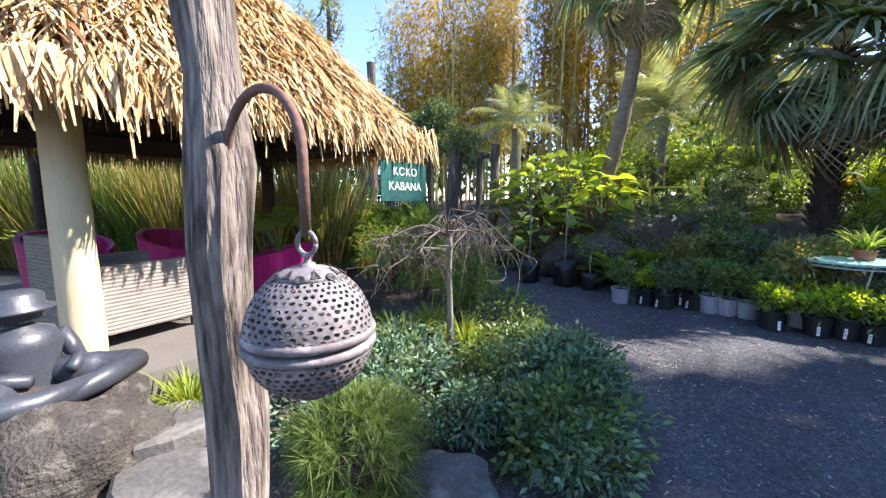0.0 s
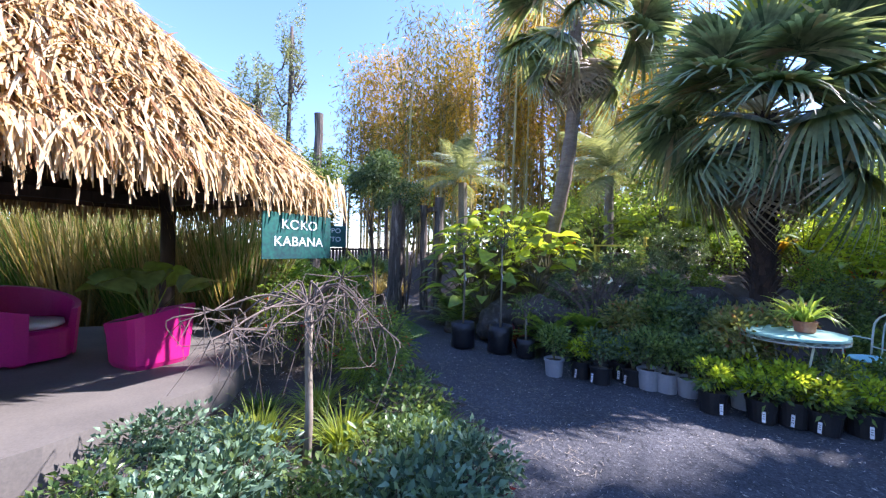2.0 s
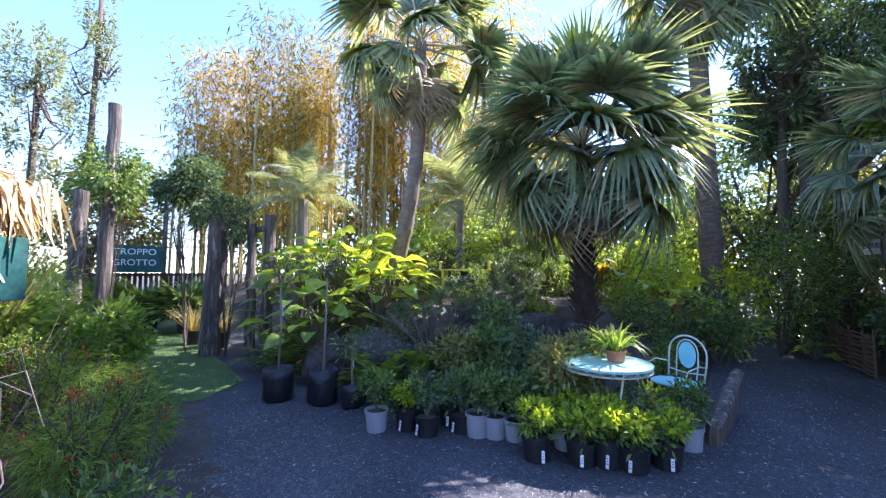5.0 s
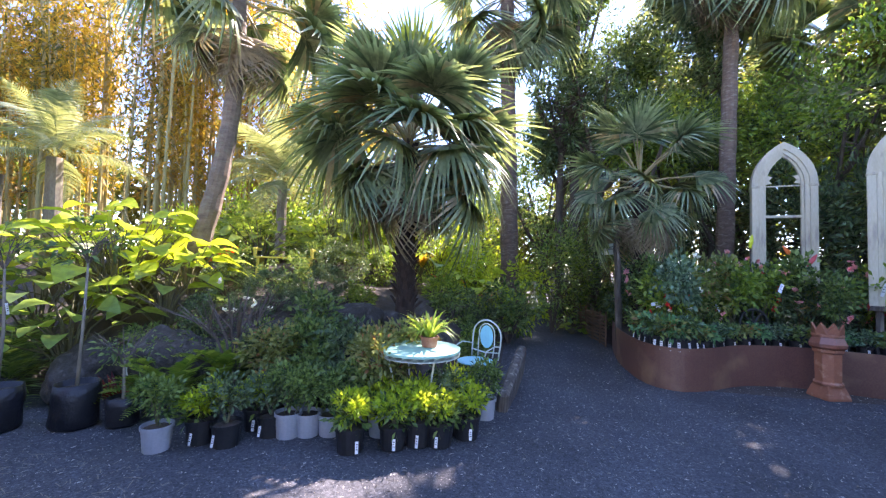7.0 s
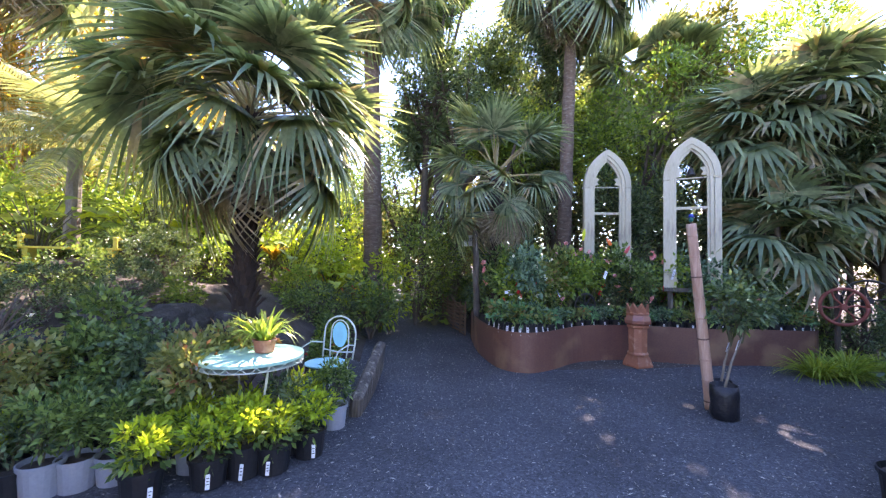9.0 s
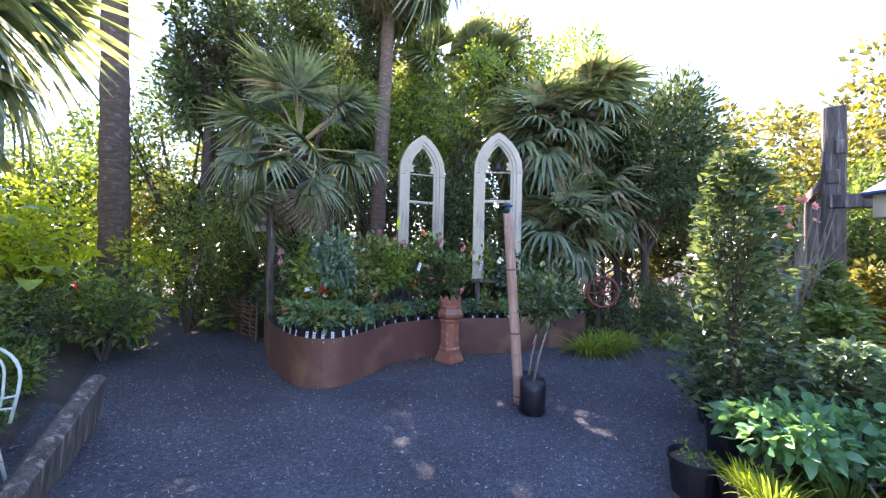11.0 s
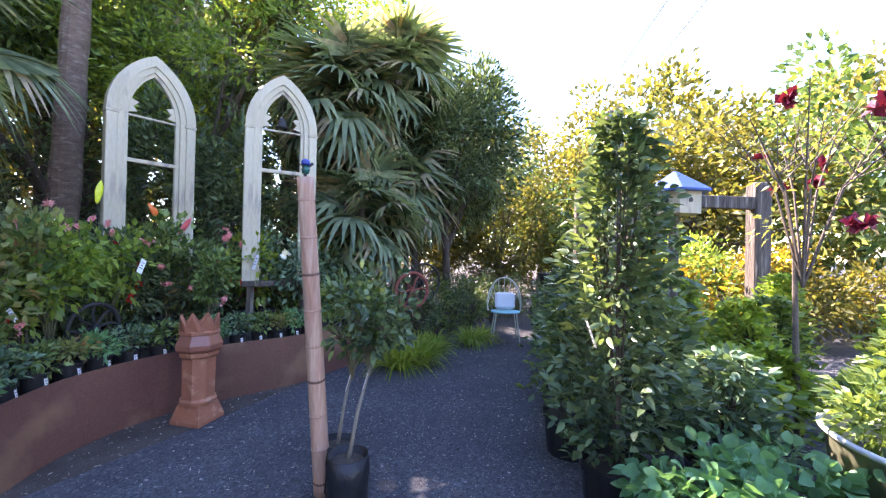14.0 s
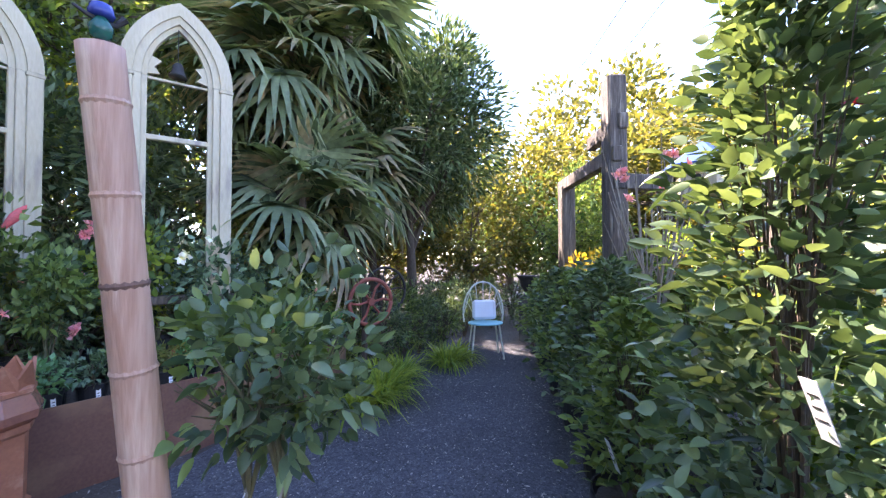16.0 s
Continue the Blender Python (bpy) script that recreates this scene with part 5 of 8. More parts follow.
F_LIME = [shrub_mesh(560, (0.16, 0.16, 0.11), (0, 0, 0.06), 0.055, 0.026, L_LIME, 16, 0.45, 0.45, 1, 0.05, 11 + k) for k in range(3)]
F_LIMELOW = [shrub_mesh(230, (0.17, 0.17, 0.13), (0, 0, 0.0), 0.07, 0.03, L_MID, 14, 0.5, 0.35, 1, 0.1, 21 + k) for k in range(3)]
F_GREEN = [shrub_mesh(620, (0.17, 0.17, 0.17), (0, 0, 0.12), 0.055, 0.024, L_MID, 18, 0.42, 0.4, 1, 0.1, 31 + k) for k in range(3)]
F_BLUE = [shrub_mesh(620, (0.16, 0.16, 0.17), (0, 0, 0.12), 0.05, 0.022, L_DARK, 18, 0.42, 0.4, 1, 0.1, 41 + k) for k in range(2)]

lime_black = [potted("potted_lime_shrub", "black", 0.125, 0.2, [F_LIME[k], F_LIMELOW[k]], "lime-green shrub in a black pot with a white label", 0.13, (0.03 + 0.02 * k, -0.128, 0.03, 8), seed=k) for k in range(3)]
lime_grey = [potted("potted_lime_shrub", "grey", 0.115, 0.2, [F_LIME[k], F_LIMELOW[2 - k]], "lime-green shrub in a pale grey pot", 0.14, seed=5 + k) for k in range(2)]
green_grey = [potted("potted_green_shrub", "grey", 0.115, 0.2, F_GREEN[k], "small-leaved green shrub in a pale grey pot", 0.14, seed=8 + k) for k in range(3)]
blue_black = [potted("potted_dark_shrub", "black", 0.12, 0.19, F_BLUE[k], "dark blue-green shrub in a black pot with a white label", 0.14, (-0.03, -0.123, 0.03, -6), seed=12 + k) for k in range(2)]
protos = {"lb": lime_black, "lg": lime_grey, "gg": green_grey, "bb": blue_black}
used = set()


def put(kind, x, y, rz=None, z=0.0, scale=1.0):
    fam = protos[kind]
    k = RNG.integers(0, len(fam))
    rz = RNG.uniform(-25, 25) if rz is None else rz
    m = pose(x, y, z, 0, 0, rz)
    key = (kind, int(k))
    if key not in used and scale == 1.0:
        used.add(key)
        fam[k].matrix_basis = m
        return fam[k]
    ob = copy_thing(fam[k], m)
    ob.scale = (scale, scale, scale * RNG.uniform(0.92, 1.08))
    return ob


# front row along the yard, from the lawn side to the path
for kind, x, y in (("gg", -2.44, 2.66), ("lb", -2.22, 2.86), ("bb", -1.98, 2.86), ("lb", -1.95, 3.2), ("bb", -1.76, 3.12), ("gg", -1.6, 3.13), ("gg", -1.45, 3.2), ("gg", -1.27, 3.26),
                   ("lb", -0.98, 3.02), ("lg", -0.85, 3.36), ("lb", -0.66, 3.16), ("lb", -0.48, 3.26), ("lb", -0.3, 3.3), ("lb", -0.1, 3.5), ("gg", 0.02, 3.98),
                   ("gg", -1.1, 3.42), ("lg", -0.55, 3.5), ("bb", -0.28, 3.55), ("bb", -1.35, 3.5), ("gg", -1.7, 3.42)):
    put(kind, x, y)
spare = [(-1.2, 3.6), (-1.55, 3.6), (-0.9, 3.75), (-0.25, 3.9)]
for kind, fam in protos.items():
    for k, ob in enumerate(fam):
        if (kind, k) not in used:
            x, y = spare.pop()
            ob.matrix_basis = pose(x, y, 0, 0, 0, 30)

# second rows of taller greens behind them
F_TALL = [shrub_mesh(760, (0.27, 0.27, 0.3), (0, 0, 0.22), 0.075, 0.036, m_, 26, 0.34, 0.3, 1, 0.15, 61 + k) for k, m_ in enumerate((L_OLIVE, L_MID, L_DARK, L_OLIVE))]
tall = [potted("potted_green_shrub", "black", 0.15, 0.25, F_TALL[k], "bushy mid-green shrub in a black pot", 0.2, group="potted shrubs behind the front row", seed=20 + k) for k in range(4)]
first = set()
for i, (x, y) in enumerate(((-2.1, 3.55), (-1.75, 3.75), (-1.4, 3.85), (-1.05, 3.8), (-0.95, 4.15), (-1.9, 4.05), (-2.35, 3.75), (-0.95, 3.5), (-0.75, 4.05))):
    k = i % 4
    m = pose(x, y, gz(x, y) - 0.01, 0, 0, i * 77)
    if k in first:
        o = copy_thing(tall[k], m)
        s = RNG.uniform(0.8, 1.15)
        o.scale = (s, s, s)
    else:
        first.add(k)
        tall[k].matrix_basis = m


# ---- bistro table and chair ----
def bistro_table(x, y):
    ob = thing("bistro_table", x, y, 0, 15, "round pale turquoise metal bistro table with lattice top", "table")
    r, z = 0.385, 0.715
    part("rim", Shape().lathe([(r - 0.012, z - 0.02), (r, z - 0.018), (r, z + 0.004), (r - 0.012, z + 0.006)], 48), TURQ, ob, smooth=False)
    part("edge_lattice", Shape().lathe([(r - 0.006, z - 0.055), (r - 0.002, z - 0.055), (r - 0.002, z - 0.05), (r - 0.006, z - 0.05)], 48), CREAMIRON, ob)
    s = Shape()
    step = 0.03
    k = int(r / step)
    for i in range(-k, k + 1):
        q = i * step
        ln = math.sqrt(max(0.0, (r - 0.01) ** 2 - q * q))
        if ln > 0.03:
            s.box(2 * ln, 0.017, 0.003, pose(0, q, z - 0.002, 0, 0, 0), 0.001)
            s.box(0.017, 2 * ln, 0.003, pose(q, 0, z + 0.0015, 0, 0, 0), 0.001)
    part("lattice_top", s, TURQ, ob, "woven strip lattice")
    for kk in range(24):
        a = 2 * math.pi * kk / 24
        part("hoop", Shape().tube([((r - 0.004) * math.cos(a + d), (r - 0.004) * math.sin(a + d), z - 0.02 - 0.03 * math.sin(math.pi * (d + 0.13) / 0.26)) for d in np.linspace(-0.13, 0.13, 6)], 0.003, 5), CREAMIRON, ob)
    for kk in range(4):
        a = math.pi / 2 * kk + 0.4
        c, sn = math.cos(a), math.sin(a)
        part("leg", Shape().tube([(0.33 * c, 0.33 * sn, z - 0.02), (0.26 * c, 0.26 * sn, 0.45), (0.2 * c, 0.2 * sn, 0.25), (0.3 * c, 0.3 * sn, 0.0)], 0.009, 7), CREAMIRON, ob)
    part("brace", Shape().tube([(0.21 * math.cos(a), 0.21 * math.sin(a), 0.28) for a in np.linspace(0, 6.283, 25)], 0.006, 6), CREAMIRON, ob)
    return ob


bistro_table(-0.58, 3.66)
orchid = grass_clump("potted_strap_plant", -0.5, 3.7, 0.725, 0.52, 100, "strappy green plant in a small terracotta pot on the table", L_BRIGHT, 0.022, 0.8, 0.75, 0.04, 8, "potted plant", pot=("terracotta", 0.09, 0.1))


def bistro_chair(x, y, rz, paint, seat_paint, label, name="bistro_chair"):
    ob = thing(name, x, y, 0, rz, label, "chair")
    part("seat", Shape().lathe([(0.19, 0.44), (0.2, 0.445), (0.2, 0.455), (0.01, 0.458)], 28), seat_paint, ob)
    back = [(-0.18, 0.19, 0.45), (-0.19, 0.22, 0.62)] + [(-0.19 * math.cos(a), 0.23, 0.7 + 0.18 * math.sin(a)) for a in np.linspace(0, math.pi, 13)] + [(0.19, 0.22, 0.62), (0.18, 0.19, 0.45)]
    part("back_hoop", Shape().tube(back, 0.009, 8), paint, ob, smooth=True)
    inner = [(-0.1, 0.2, 0.46), (-0.11, 0.22, 0.6)] + [(-0.105 * math.cos(a), 0.23, 0.72 + 0.12 * math.sin(a)) for a in np.linspace(0, math.pi, 11)] + [(0.11, 0.22, 0.6), (0.1, 0.2, 0.46)]
    part("inner_hoop", Shape().tube(inner, 0.007, 7), paint, ob, smooth=True)
    part("back_panel", Shape().lathe([(0.001, -0.006), (0.1, -0.006), (0.105, 0), (0.1, 0.006), (0.001, 0.006)], 28, pose(0, 0.225, 0.69, 90) @ Matrix.Diagonal((0.85, 1.25, 1, 1))), seat_paint, ob, "oval turquoise panel")
    part("cross_bar", Shape().tube([(-0.185, 0.205, 0.53), (0, 0.21, 0.51), (0.185, 0.205, 0.53)], 0.007, 6), paint, ob)
    for a in (-1, 1):
        for b in (-1, 1):
            part("leg", Shape().tube([(0.14 * a, 0.14 * b, 0.445), (0.17 * a, 0.17 * b, 0.2), (0.2 * a, 0.2 * b, 0.0)], 0.009, 7), paint, ob)
        part("arm", Shape().tube([(0.19 * a, 0.2, 0.6), (0.22 * a, 0.05, 0.63), (0.21 * a, -0.1, 0.6), (0.18 * a, -0.14, 0.46)], 0.007, 6), paint, ob)
    return ob


bistro_chair(-0.13, 4.42, -28, CREAMIRON, TURQ_SKY, "cream iron bistro chair with turquoise seat and back panel")
sl = Shape().box(0.12, 1.3, 0.38, None, 0.03)
tagged(part("sleeper_edging", sl, GREYWOOD, m=pose(0.28, 4.8, 0.15, 12, 6, -8)), "weathered timber sleeper edging the path", "timber edging")


# ---- garden beside the hut ----
rs = np.random.default_rng(77)


def at_ground(x, y):
    return gz(x, y) - 0.02


boulder("boulder", -0.8, -1.06, 0.06, 0.2, "mottled garden rock among the planting", STONE, 5, squash=(1.1, 0.8, 0.7))
boulder("boulder", -1.15, -0.2, 0.06, 0.16, "mottled garden rock among the planting", STONE, 6)
boulder("boulder", -2.35, -1.2, 0.06, 0.2, "mottled garden rock beside the hut floor", STONE, 7)
for x, y, z, r, sd in ((-1.5, -2.06, 0.0, 0.3, 1), (-1.98, -2.16, 0.07, 0.27, 2)):
    s = Shape()
    k = 11
    o = [(r * (1 + 0.13 * math.sin(3 * i + sd)) * math.cos(i * 6.283 / k) * 1.1, r * (1 + 0.13 * math.cos(2 * i + sd)) * math.sin(i * 6.283 / k) * 0.8) for i in range(k)]
    s.add([(a, b, -0.06) for a, b in o] + [(a, b, 0.05) for a, b in o] + [(a * 0.93, b * 0.93, 0.065) for a, b in o],
          [tuple(2 * k + i for i in range(k))] + [(i, (i + 1) % k, (i + 1) % k + k, i + k) for i in range(k)] + [(i + k, (i + 1) % k + k, (i + 1) % k + 2 * k, i + 2 * k) for i in range(k)])
    tagged(part("stepping_stone", s, STONE, m=pose(x, y, z, 0, 0, sd * 40)), "flat grey stepping stone leading to the hut", "stone", "stepping stones")
for i in range(7):
    boulder("edging_stone", -2.0 - 0.13 * (i % 4), -1.95 + 0.13 * i - 0.25 * (i // 4), 0.03, 0.085, "small grey dry-laid edging stone", STONE, 10 + i, squash=(1.4, 0.9, 0.6))

# needle-leaved mound
nb = thing("needle_shrub", -0.98, -1.38, 0, 0, "dense bright-green needle-leaved dwarf shrub", "shrub")
part("branchwork", twig_mesh(0.3, 0.2, 9, 0.01, BARK, 0, 3), None, nb)
P, D = cloud(420, (0.3, 0.3, 0.26), (0, 0, 0.26), 90, 0.25, 0.8, rs)
P = np.repeat(P, 24, 0)
D = np.repeat(P[::24] - np.array([0, 0, 0.15]), 24, 0) * 2.2 + rs.normal(0, 0.42, (len(P), 3))
part("needle_mass", Leaves().blades(P, D, rs.uniform(0.06, 0.12, len(P)), 0.0035, 0.25, 2, rs, 0.8), L_PINE, nb)

# blue-green ground cover: a low thicket of separate bushes
LOW = [shrub_mesh(1500, (0.36, 0.36, 0.21), (0, 0, 0.17), 0.058, 0.026, m_, 40, 0.32, 0.35, 1, 0.2, 90 + i) for i, m_ in enumerate((L_BLUE, L_BLUE, L_MID))]
low = []
for i in range(3):
    o = thing("low_bush", 0, 0, 0, 0, "low spreading blue-green bush in the hut garden", "shrub", "low garden bushes")
    part("branchwork", twig_mesh(0.3, 0.28, 9, 0.006, BARK, 0, 4 + i), None, o)
    part("foliage", LOW[i], None, o)
    low.append(o)
spots = [(-1.2, -0.7), (-1.55, -0.95), (-1.45, -0.35), (-1.0, -0.45), (-1.85, -0.7), (-1.9, -1.2), (-1.5, -1.4), (-1.1, -0.05), (-1.55, 0.05), (-1.6, 0.35), (-2.3, -0.9),
         (-0.72, -0.35), (-1.3, 0.42), (-0.85, 0.05), (-2.2, 0.55), (-2.6, -1.0), (-0.55, -0.5)]
for i, (x, y) in enumerate(spots):
    m = pose(x, y, 0, 0, 0, i * 71)
    o = copy_thing(low[i % 3], m) if i > 2 else low[i]
    o.matrix_basis = m
    f = 0.75 + 0.45 * ((i * 37) % 10) / 10
    o.scale = (f, f, f * 1.05)
for i, (x, y, ln, n_, mt, lab) in enumerate(((-1.95, 0.62, 0.45, 340, L_GRASS, "dark green grass tuft in the hut garden"), (-1.1, -0.55, 0.45, 220, L_BLUE, "blue-green grass tuft in the hut garden"), (-0.85, -0.2, 0.4, 200, L_BLUE, "blue-green grass tuft in the hut garden"),
                                             (-2.2, 0.05, 0.6, 300, L_LIMEGRASS, "yellow-green striped grass tuft"), (-2.5, -0.45, 0.55, 260, L_LIMEGRASS, "yellow-green striped grass tuft"), (-2.3, -2.02, 0.5, 260, L_LIMEGRASS, "yellow-green grass tuft by the step stones"),
                                             (-2.9, 0.1, 0.5, 200, L_LIMEGRASS, "yellow-green striped grass tuft"), (-1.75, 0.62, 0.35, 200, L_GRASS, "dark green grass tuft in the hut garden"), (-3.1, -0.3, 0.4, 160, L_GRASS, "green grass tuft beside the hut floor"))):
    grass_clump("grass_tuft", x, y, 0, ln, n_, lab, mt, 0.011, 0.7, 0.6, 0.08, 200 + i)
for i, (x, y) in enumerate(((-0.7, -0.95), (-0.6, -0.05), (-1.2, 0.6))):
    o = thing("red_rosette", x, y, 0.02, 0, "small red-brown succulent rosette", "succulent")
    a = np.arange(26) * 2.4
    q = np.linspace(0.1, 1, 26)
    part("leafage", Leaves().put(np.zeros((26, 3)), np.stack([np.cos(a) * q, np.sin(a) * q, 1.1 - q], 1), 0.1 * (0.5 + q / 2), 0.035, 1, 0.05), L_RED, o)

# contorted bare shrub on a slim trunk
ds = thing("weeping_bare_shrub", -1.98, -0.28, 0, 0, "leafless weeping shrub with contorted brown twigs", "shrub")
part("trunk", Shape().tube([(0, 0, 0), (0.01, 0.01, 0.4), (0, 0.0, 0.8), (0.02, 0, 1.08)], [0.028, 0.024, 0.022, 0.026], 9), PALEBARK, ds, smooth=True)
for i in range(19):
    a, q = i * 2.4, rs.uniform(0.25, 0.75)
    c, s_ = math.cos(a), math.sin(a)
    pts = [(0, 0, 1.05), (c * q * 0.35, s_ * q * 0.35, 1.1 + rs.uniform(0, 0.12)), (c * q * 0.7 + rs.normal(0, 0.09), s_ * q * 0.7 + rs.normal(0, 0.09), 1.02 + rs.normal(0, 0.12)), (c * q, s_ * q, rs.uniform(0.6, 1.05)), (c * q * 0.9 + rs.normal(0, 0.1), s_ * q * 0.9 + rs.normal(0, 0.1), rs.uniform(0.5, 0.95))]
    sh = Shape().tube(smooth_line(pts, 4), np.linspace(0.007, 0.0015, 17), 5)
    for _ in range(9):
        u = Vector(pts[2]) + Vector((rs.normal(0, 0.1), rs.normal(0, 0.1), rs.normal(0, 0.06)))
        sh.tube([pts[2], u, u + Vector((rs.normal(0, 0.06), rs.normal(0, 0.06), -rs.uniform(0.05, 0.25)))], [0.004, 0.003, 0.001], 4)
    part("branch", sh, TWIG, ds)

# feathery bottlebrush shrubs
for i, (x, y, hh) in enumerate(((-2.95, 0.62, 0.8), (-3.45, 1.0, 0.75), (-3.9, 0.6, 0.95), (-4.4, 1.0, 0.7), (-4.6, 0.45, 1.1))):
    o = thing("bottlebrush_shrub", x, y, 0, 0, "feathery light olive shrub dotted with red flower brushes", "shrub", "bottlebrush shrubs")
    part("branchwork", twig_mesh(hh, hh * 0.45, 12, 0.007, BARK, 0, 30 + i), None, o)
    part("foliage", shrub_mesh(2200, (hh * 0.5, hh * 0.5, hh * 0.5), (0, 0, hh * 0.55), 0.075, 0.009, L_BRIGHT, 34, 0.34, 0.35, 0, 0.4, 120 + i), None, o)
    P, D = cloud(60, (hh * 0.5, hh * 0.5, hh * 0.45), (0, 0, hh * 0.6), 7, 0.12, 0.6, rs)
    part("blossom_spray", Leaves().put(P, D, 0.05, 0.014, 0), P_RED, o, "red flower brushes")

# reeds and bamboo screen behind the hut
for i in range(3, 26):
    u = i / 25
    x, y = -5.9 - 4.4 * math.sin(u * 1.5) + rs.normal(0, 0.25), 0.75 - 6.2 * u + rs.normal(0, 0.2)
    rc = grass_clump("reed_clump", x, y, 0, 2.5 + rs.uniform(-0.3, 0.5), 420, "tall dry bamboo-like reeds screening the hut", (L_REED, L_GRASS, L_REED)[i % 3], 0.02, 0.32, 0.16, 0.35, 300 + i, "reeds", "reeds behind the hut")
    for k in range(6):
        a, q = rs.uniform(0, 6.28), rs.uniform(0.05, 0.35)
        c, s_ = math.cos(a) * q, math.sin(a) * q
        part("culm", Shape().tube([(c, s_, 0), (c * 1.3, s_ * 1.3, 1.2), (c * 2.0, s_ * 2.0, rs.uniform(2.0, 2.9))], [0.012, 0.01, 0.004], 5), L_REED, rc)
for i, (x, y, r) in enumerate(((-6.9, 0.5, 0.8), (-8.6, -1.0, 0.9), (-9.6, -3.4, 1.0), (-8.6, -5.4, 1.2), (-6.2, -6.4, 1.2), (-3.6, -6.0, 1.1), (-5.6, 1.3, 0.55))):
    shrub("garden_shrub", x, y, 0, (r, r, r * 0.9), "leafy green shrub behind the hut", (L_BRIGHT, L_MID, L_DARK)[i % 3], 2200, 0.13, 0.05, 0.2, seed=40 + i, clumps=30, tight=0.3)

# ---- arch, posts and vines by the lawn ----
def rough_post(name, base, top, r, label, m=None):
    ob = thing(name, *base, 0, label, "post")
    d = Vector(top) - Vector(base)
    s = Shape().tube([d * (i / 9) for i in range(10)], [r * (1.12 - 0.02 * i + 0.06 * math.sin(i * 2.3)) for i in range(10)], 12)
    s.v = [(x + 0.012 * math.sin(9 * z + 5 * y), y + 0.012 * math.cos(7 * z), z) for x, y, z in s.v]
    part("timber", s, m or GREYWOOD, ob)
    return ob


rough_post("arch_post", (-7.3, 3.25, 0), (-7.2, 3.3, 2.55), 0.16, "thick weathered split arch post")
rough_post("arch_post", (-6.5, 3.85, 0.2), (-6.42, 3.85, 2.55), 0.1, "weathered grey timber post")
rough_post("arch_post", (-6.85, 3.75, 0.1), (-6.8, 3.7, 2.4), 0.08, "weathered grey timber post")
rough_post("arch_post", (-9.9, 2.3, 0), (-9.95, 2.38, 5.0), 0.12, "tall rough timber pole")
rough_post("arch_post", (-9.4, 1.75, 0), (-9.3, 1.8, 3.0), 0.12, "rough timber pole wrapped by a climber")
bar = thing("arch_rail", -6.75, 3.8, 2.3, -12, "weathered cross rail between the posts", "rail")
part("timber", Shape().box(0.75, 0.08, 0.09), GREYWOOD, bar)


def vine(name, x, y, z, radii, label, material, n, seed, leaf=0.1):
    ob = thing(name, x, y, 0, 0, label, "climbing plant")
    part("branchwork", twig_mesh(z, 0.5, 7, 0.011, BARK, 0, seed, 3), None, ob)
    part("foliage", shrub_mesh(n, radii, (0, 0, z), leaf, leaf * 0.55, material, 40, 0.26, 0.3, 0, 0.4, seed), None, ob)
    return ob


vine("climber", -10.3, 2.5, 3.5, (1.5, 0.8, 0.85), "leafy dark climber over the garden arch", L_MID, 4500, 51)
vine("climber", -7.9, 3.1, 3.1, (1.0, 0.6, 0.7), "leafy dark climber over the garden arch", L_DARK, 4200, 52)
vine("climber", -7.0, 3.4, 2.5, (0.55, 0.5, 0.55), "hanging dark climber on the arch post", L_DARK, 2200, 53, 0.07)

# fence and sign at the end of the lawn
fen = thing("boundary_fence", -13.3, 3.6, 0, 106, "dark slatted fence topped by wire mesh", "fence")
for i in range(44):
    part("slat", Shape().box(0.09, 0.025, 1.45, None, 0.004), DARKWOOD, fen, m=pose(-3.2 + i * 0.15, 0, 0.75))
for i in range(4):
    part("fence_post", Shape().box(0.1, 0.1, 3.6), GREYWOOD, fen, m=pose(-3.2 + i * 2.15, 0.08, 1.8))
part("rail", Shape().box(6.8, 0.04, 0.08), DARKWOOD, fen, m=pose(0, 0.04, 1.42))
for i in range(9):
    part("wire", Shape().tube([(-3.3, 0.05, 1.7 + i * 0.22), (3.4, 0.05, 1.68 + i * 0.22)], 0.006, 4), IRON, fen)
for i in range(22):
    part("wire", Shape().tube([(-3.3 + i * 0.31, 0.06, 1.5), (-3.3 + i * 0.31, 0.06, 3.5)], 0.005, 4), IRON, fen)
make_sign("grotto_sign", (-13.02, 3.72, 1.86), 73, 1.3, 0.75, SIGNGREEN, ["TROPPO", "GROTTO"], SIGNTEXT, "dark green sign with pale capitals on the fence", 0.24, widths=(0.95, 0.95))

FANSMALL = fan_frond(L_MID, 30, 0.6, 0.5, 0.35, 130, 0.035, 71)
FEATHER = feather_frond(L_MID, 1.2, 26, 0.34, 0.03, 0.45, 72)
FEATHERPALE = feather_frond(L_SPARSE, 1.5, 44, 0.42, 0.022, 0.5, 73, 0.7)
FERN = feather_frond(L_BRIGHT, 0.6, 24, 0.13, 0.024, 0.5, 74, 0.3)
for i, (x, y) in enumerate(((-11.6, 3.6), (-12.2, 2.8), (-10.6, 4.2))):
    frond_plant("potted_palm", x, y, 0, FANSMALL, 13, (70, 5), "young fan palm in a large black pot", "potted plant", 80 + i, 1.1, ("black", 0.3, 0.4), "potted palms by the lawn")
grass_clump("dry_grass", -8.7, 3.55, 0, 1.0, 160, "dry tan ornamental grass in a black pot", L_REED, 0.014, 0.6, 0.5, 0.1, 91, "potted plant", pot=("black", 0.2, 0.3))
grass_clump("dry_grass", -8.0, 3.75, 0, 0.9, 160, "dry tan ornamental grass in a black pot", L_REED, 0.014, 0.6, 0.5, 0.1, 92, "potted plant", pot=("black", 0.2, 0.3))
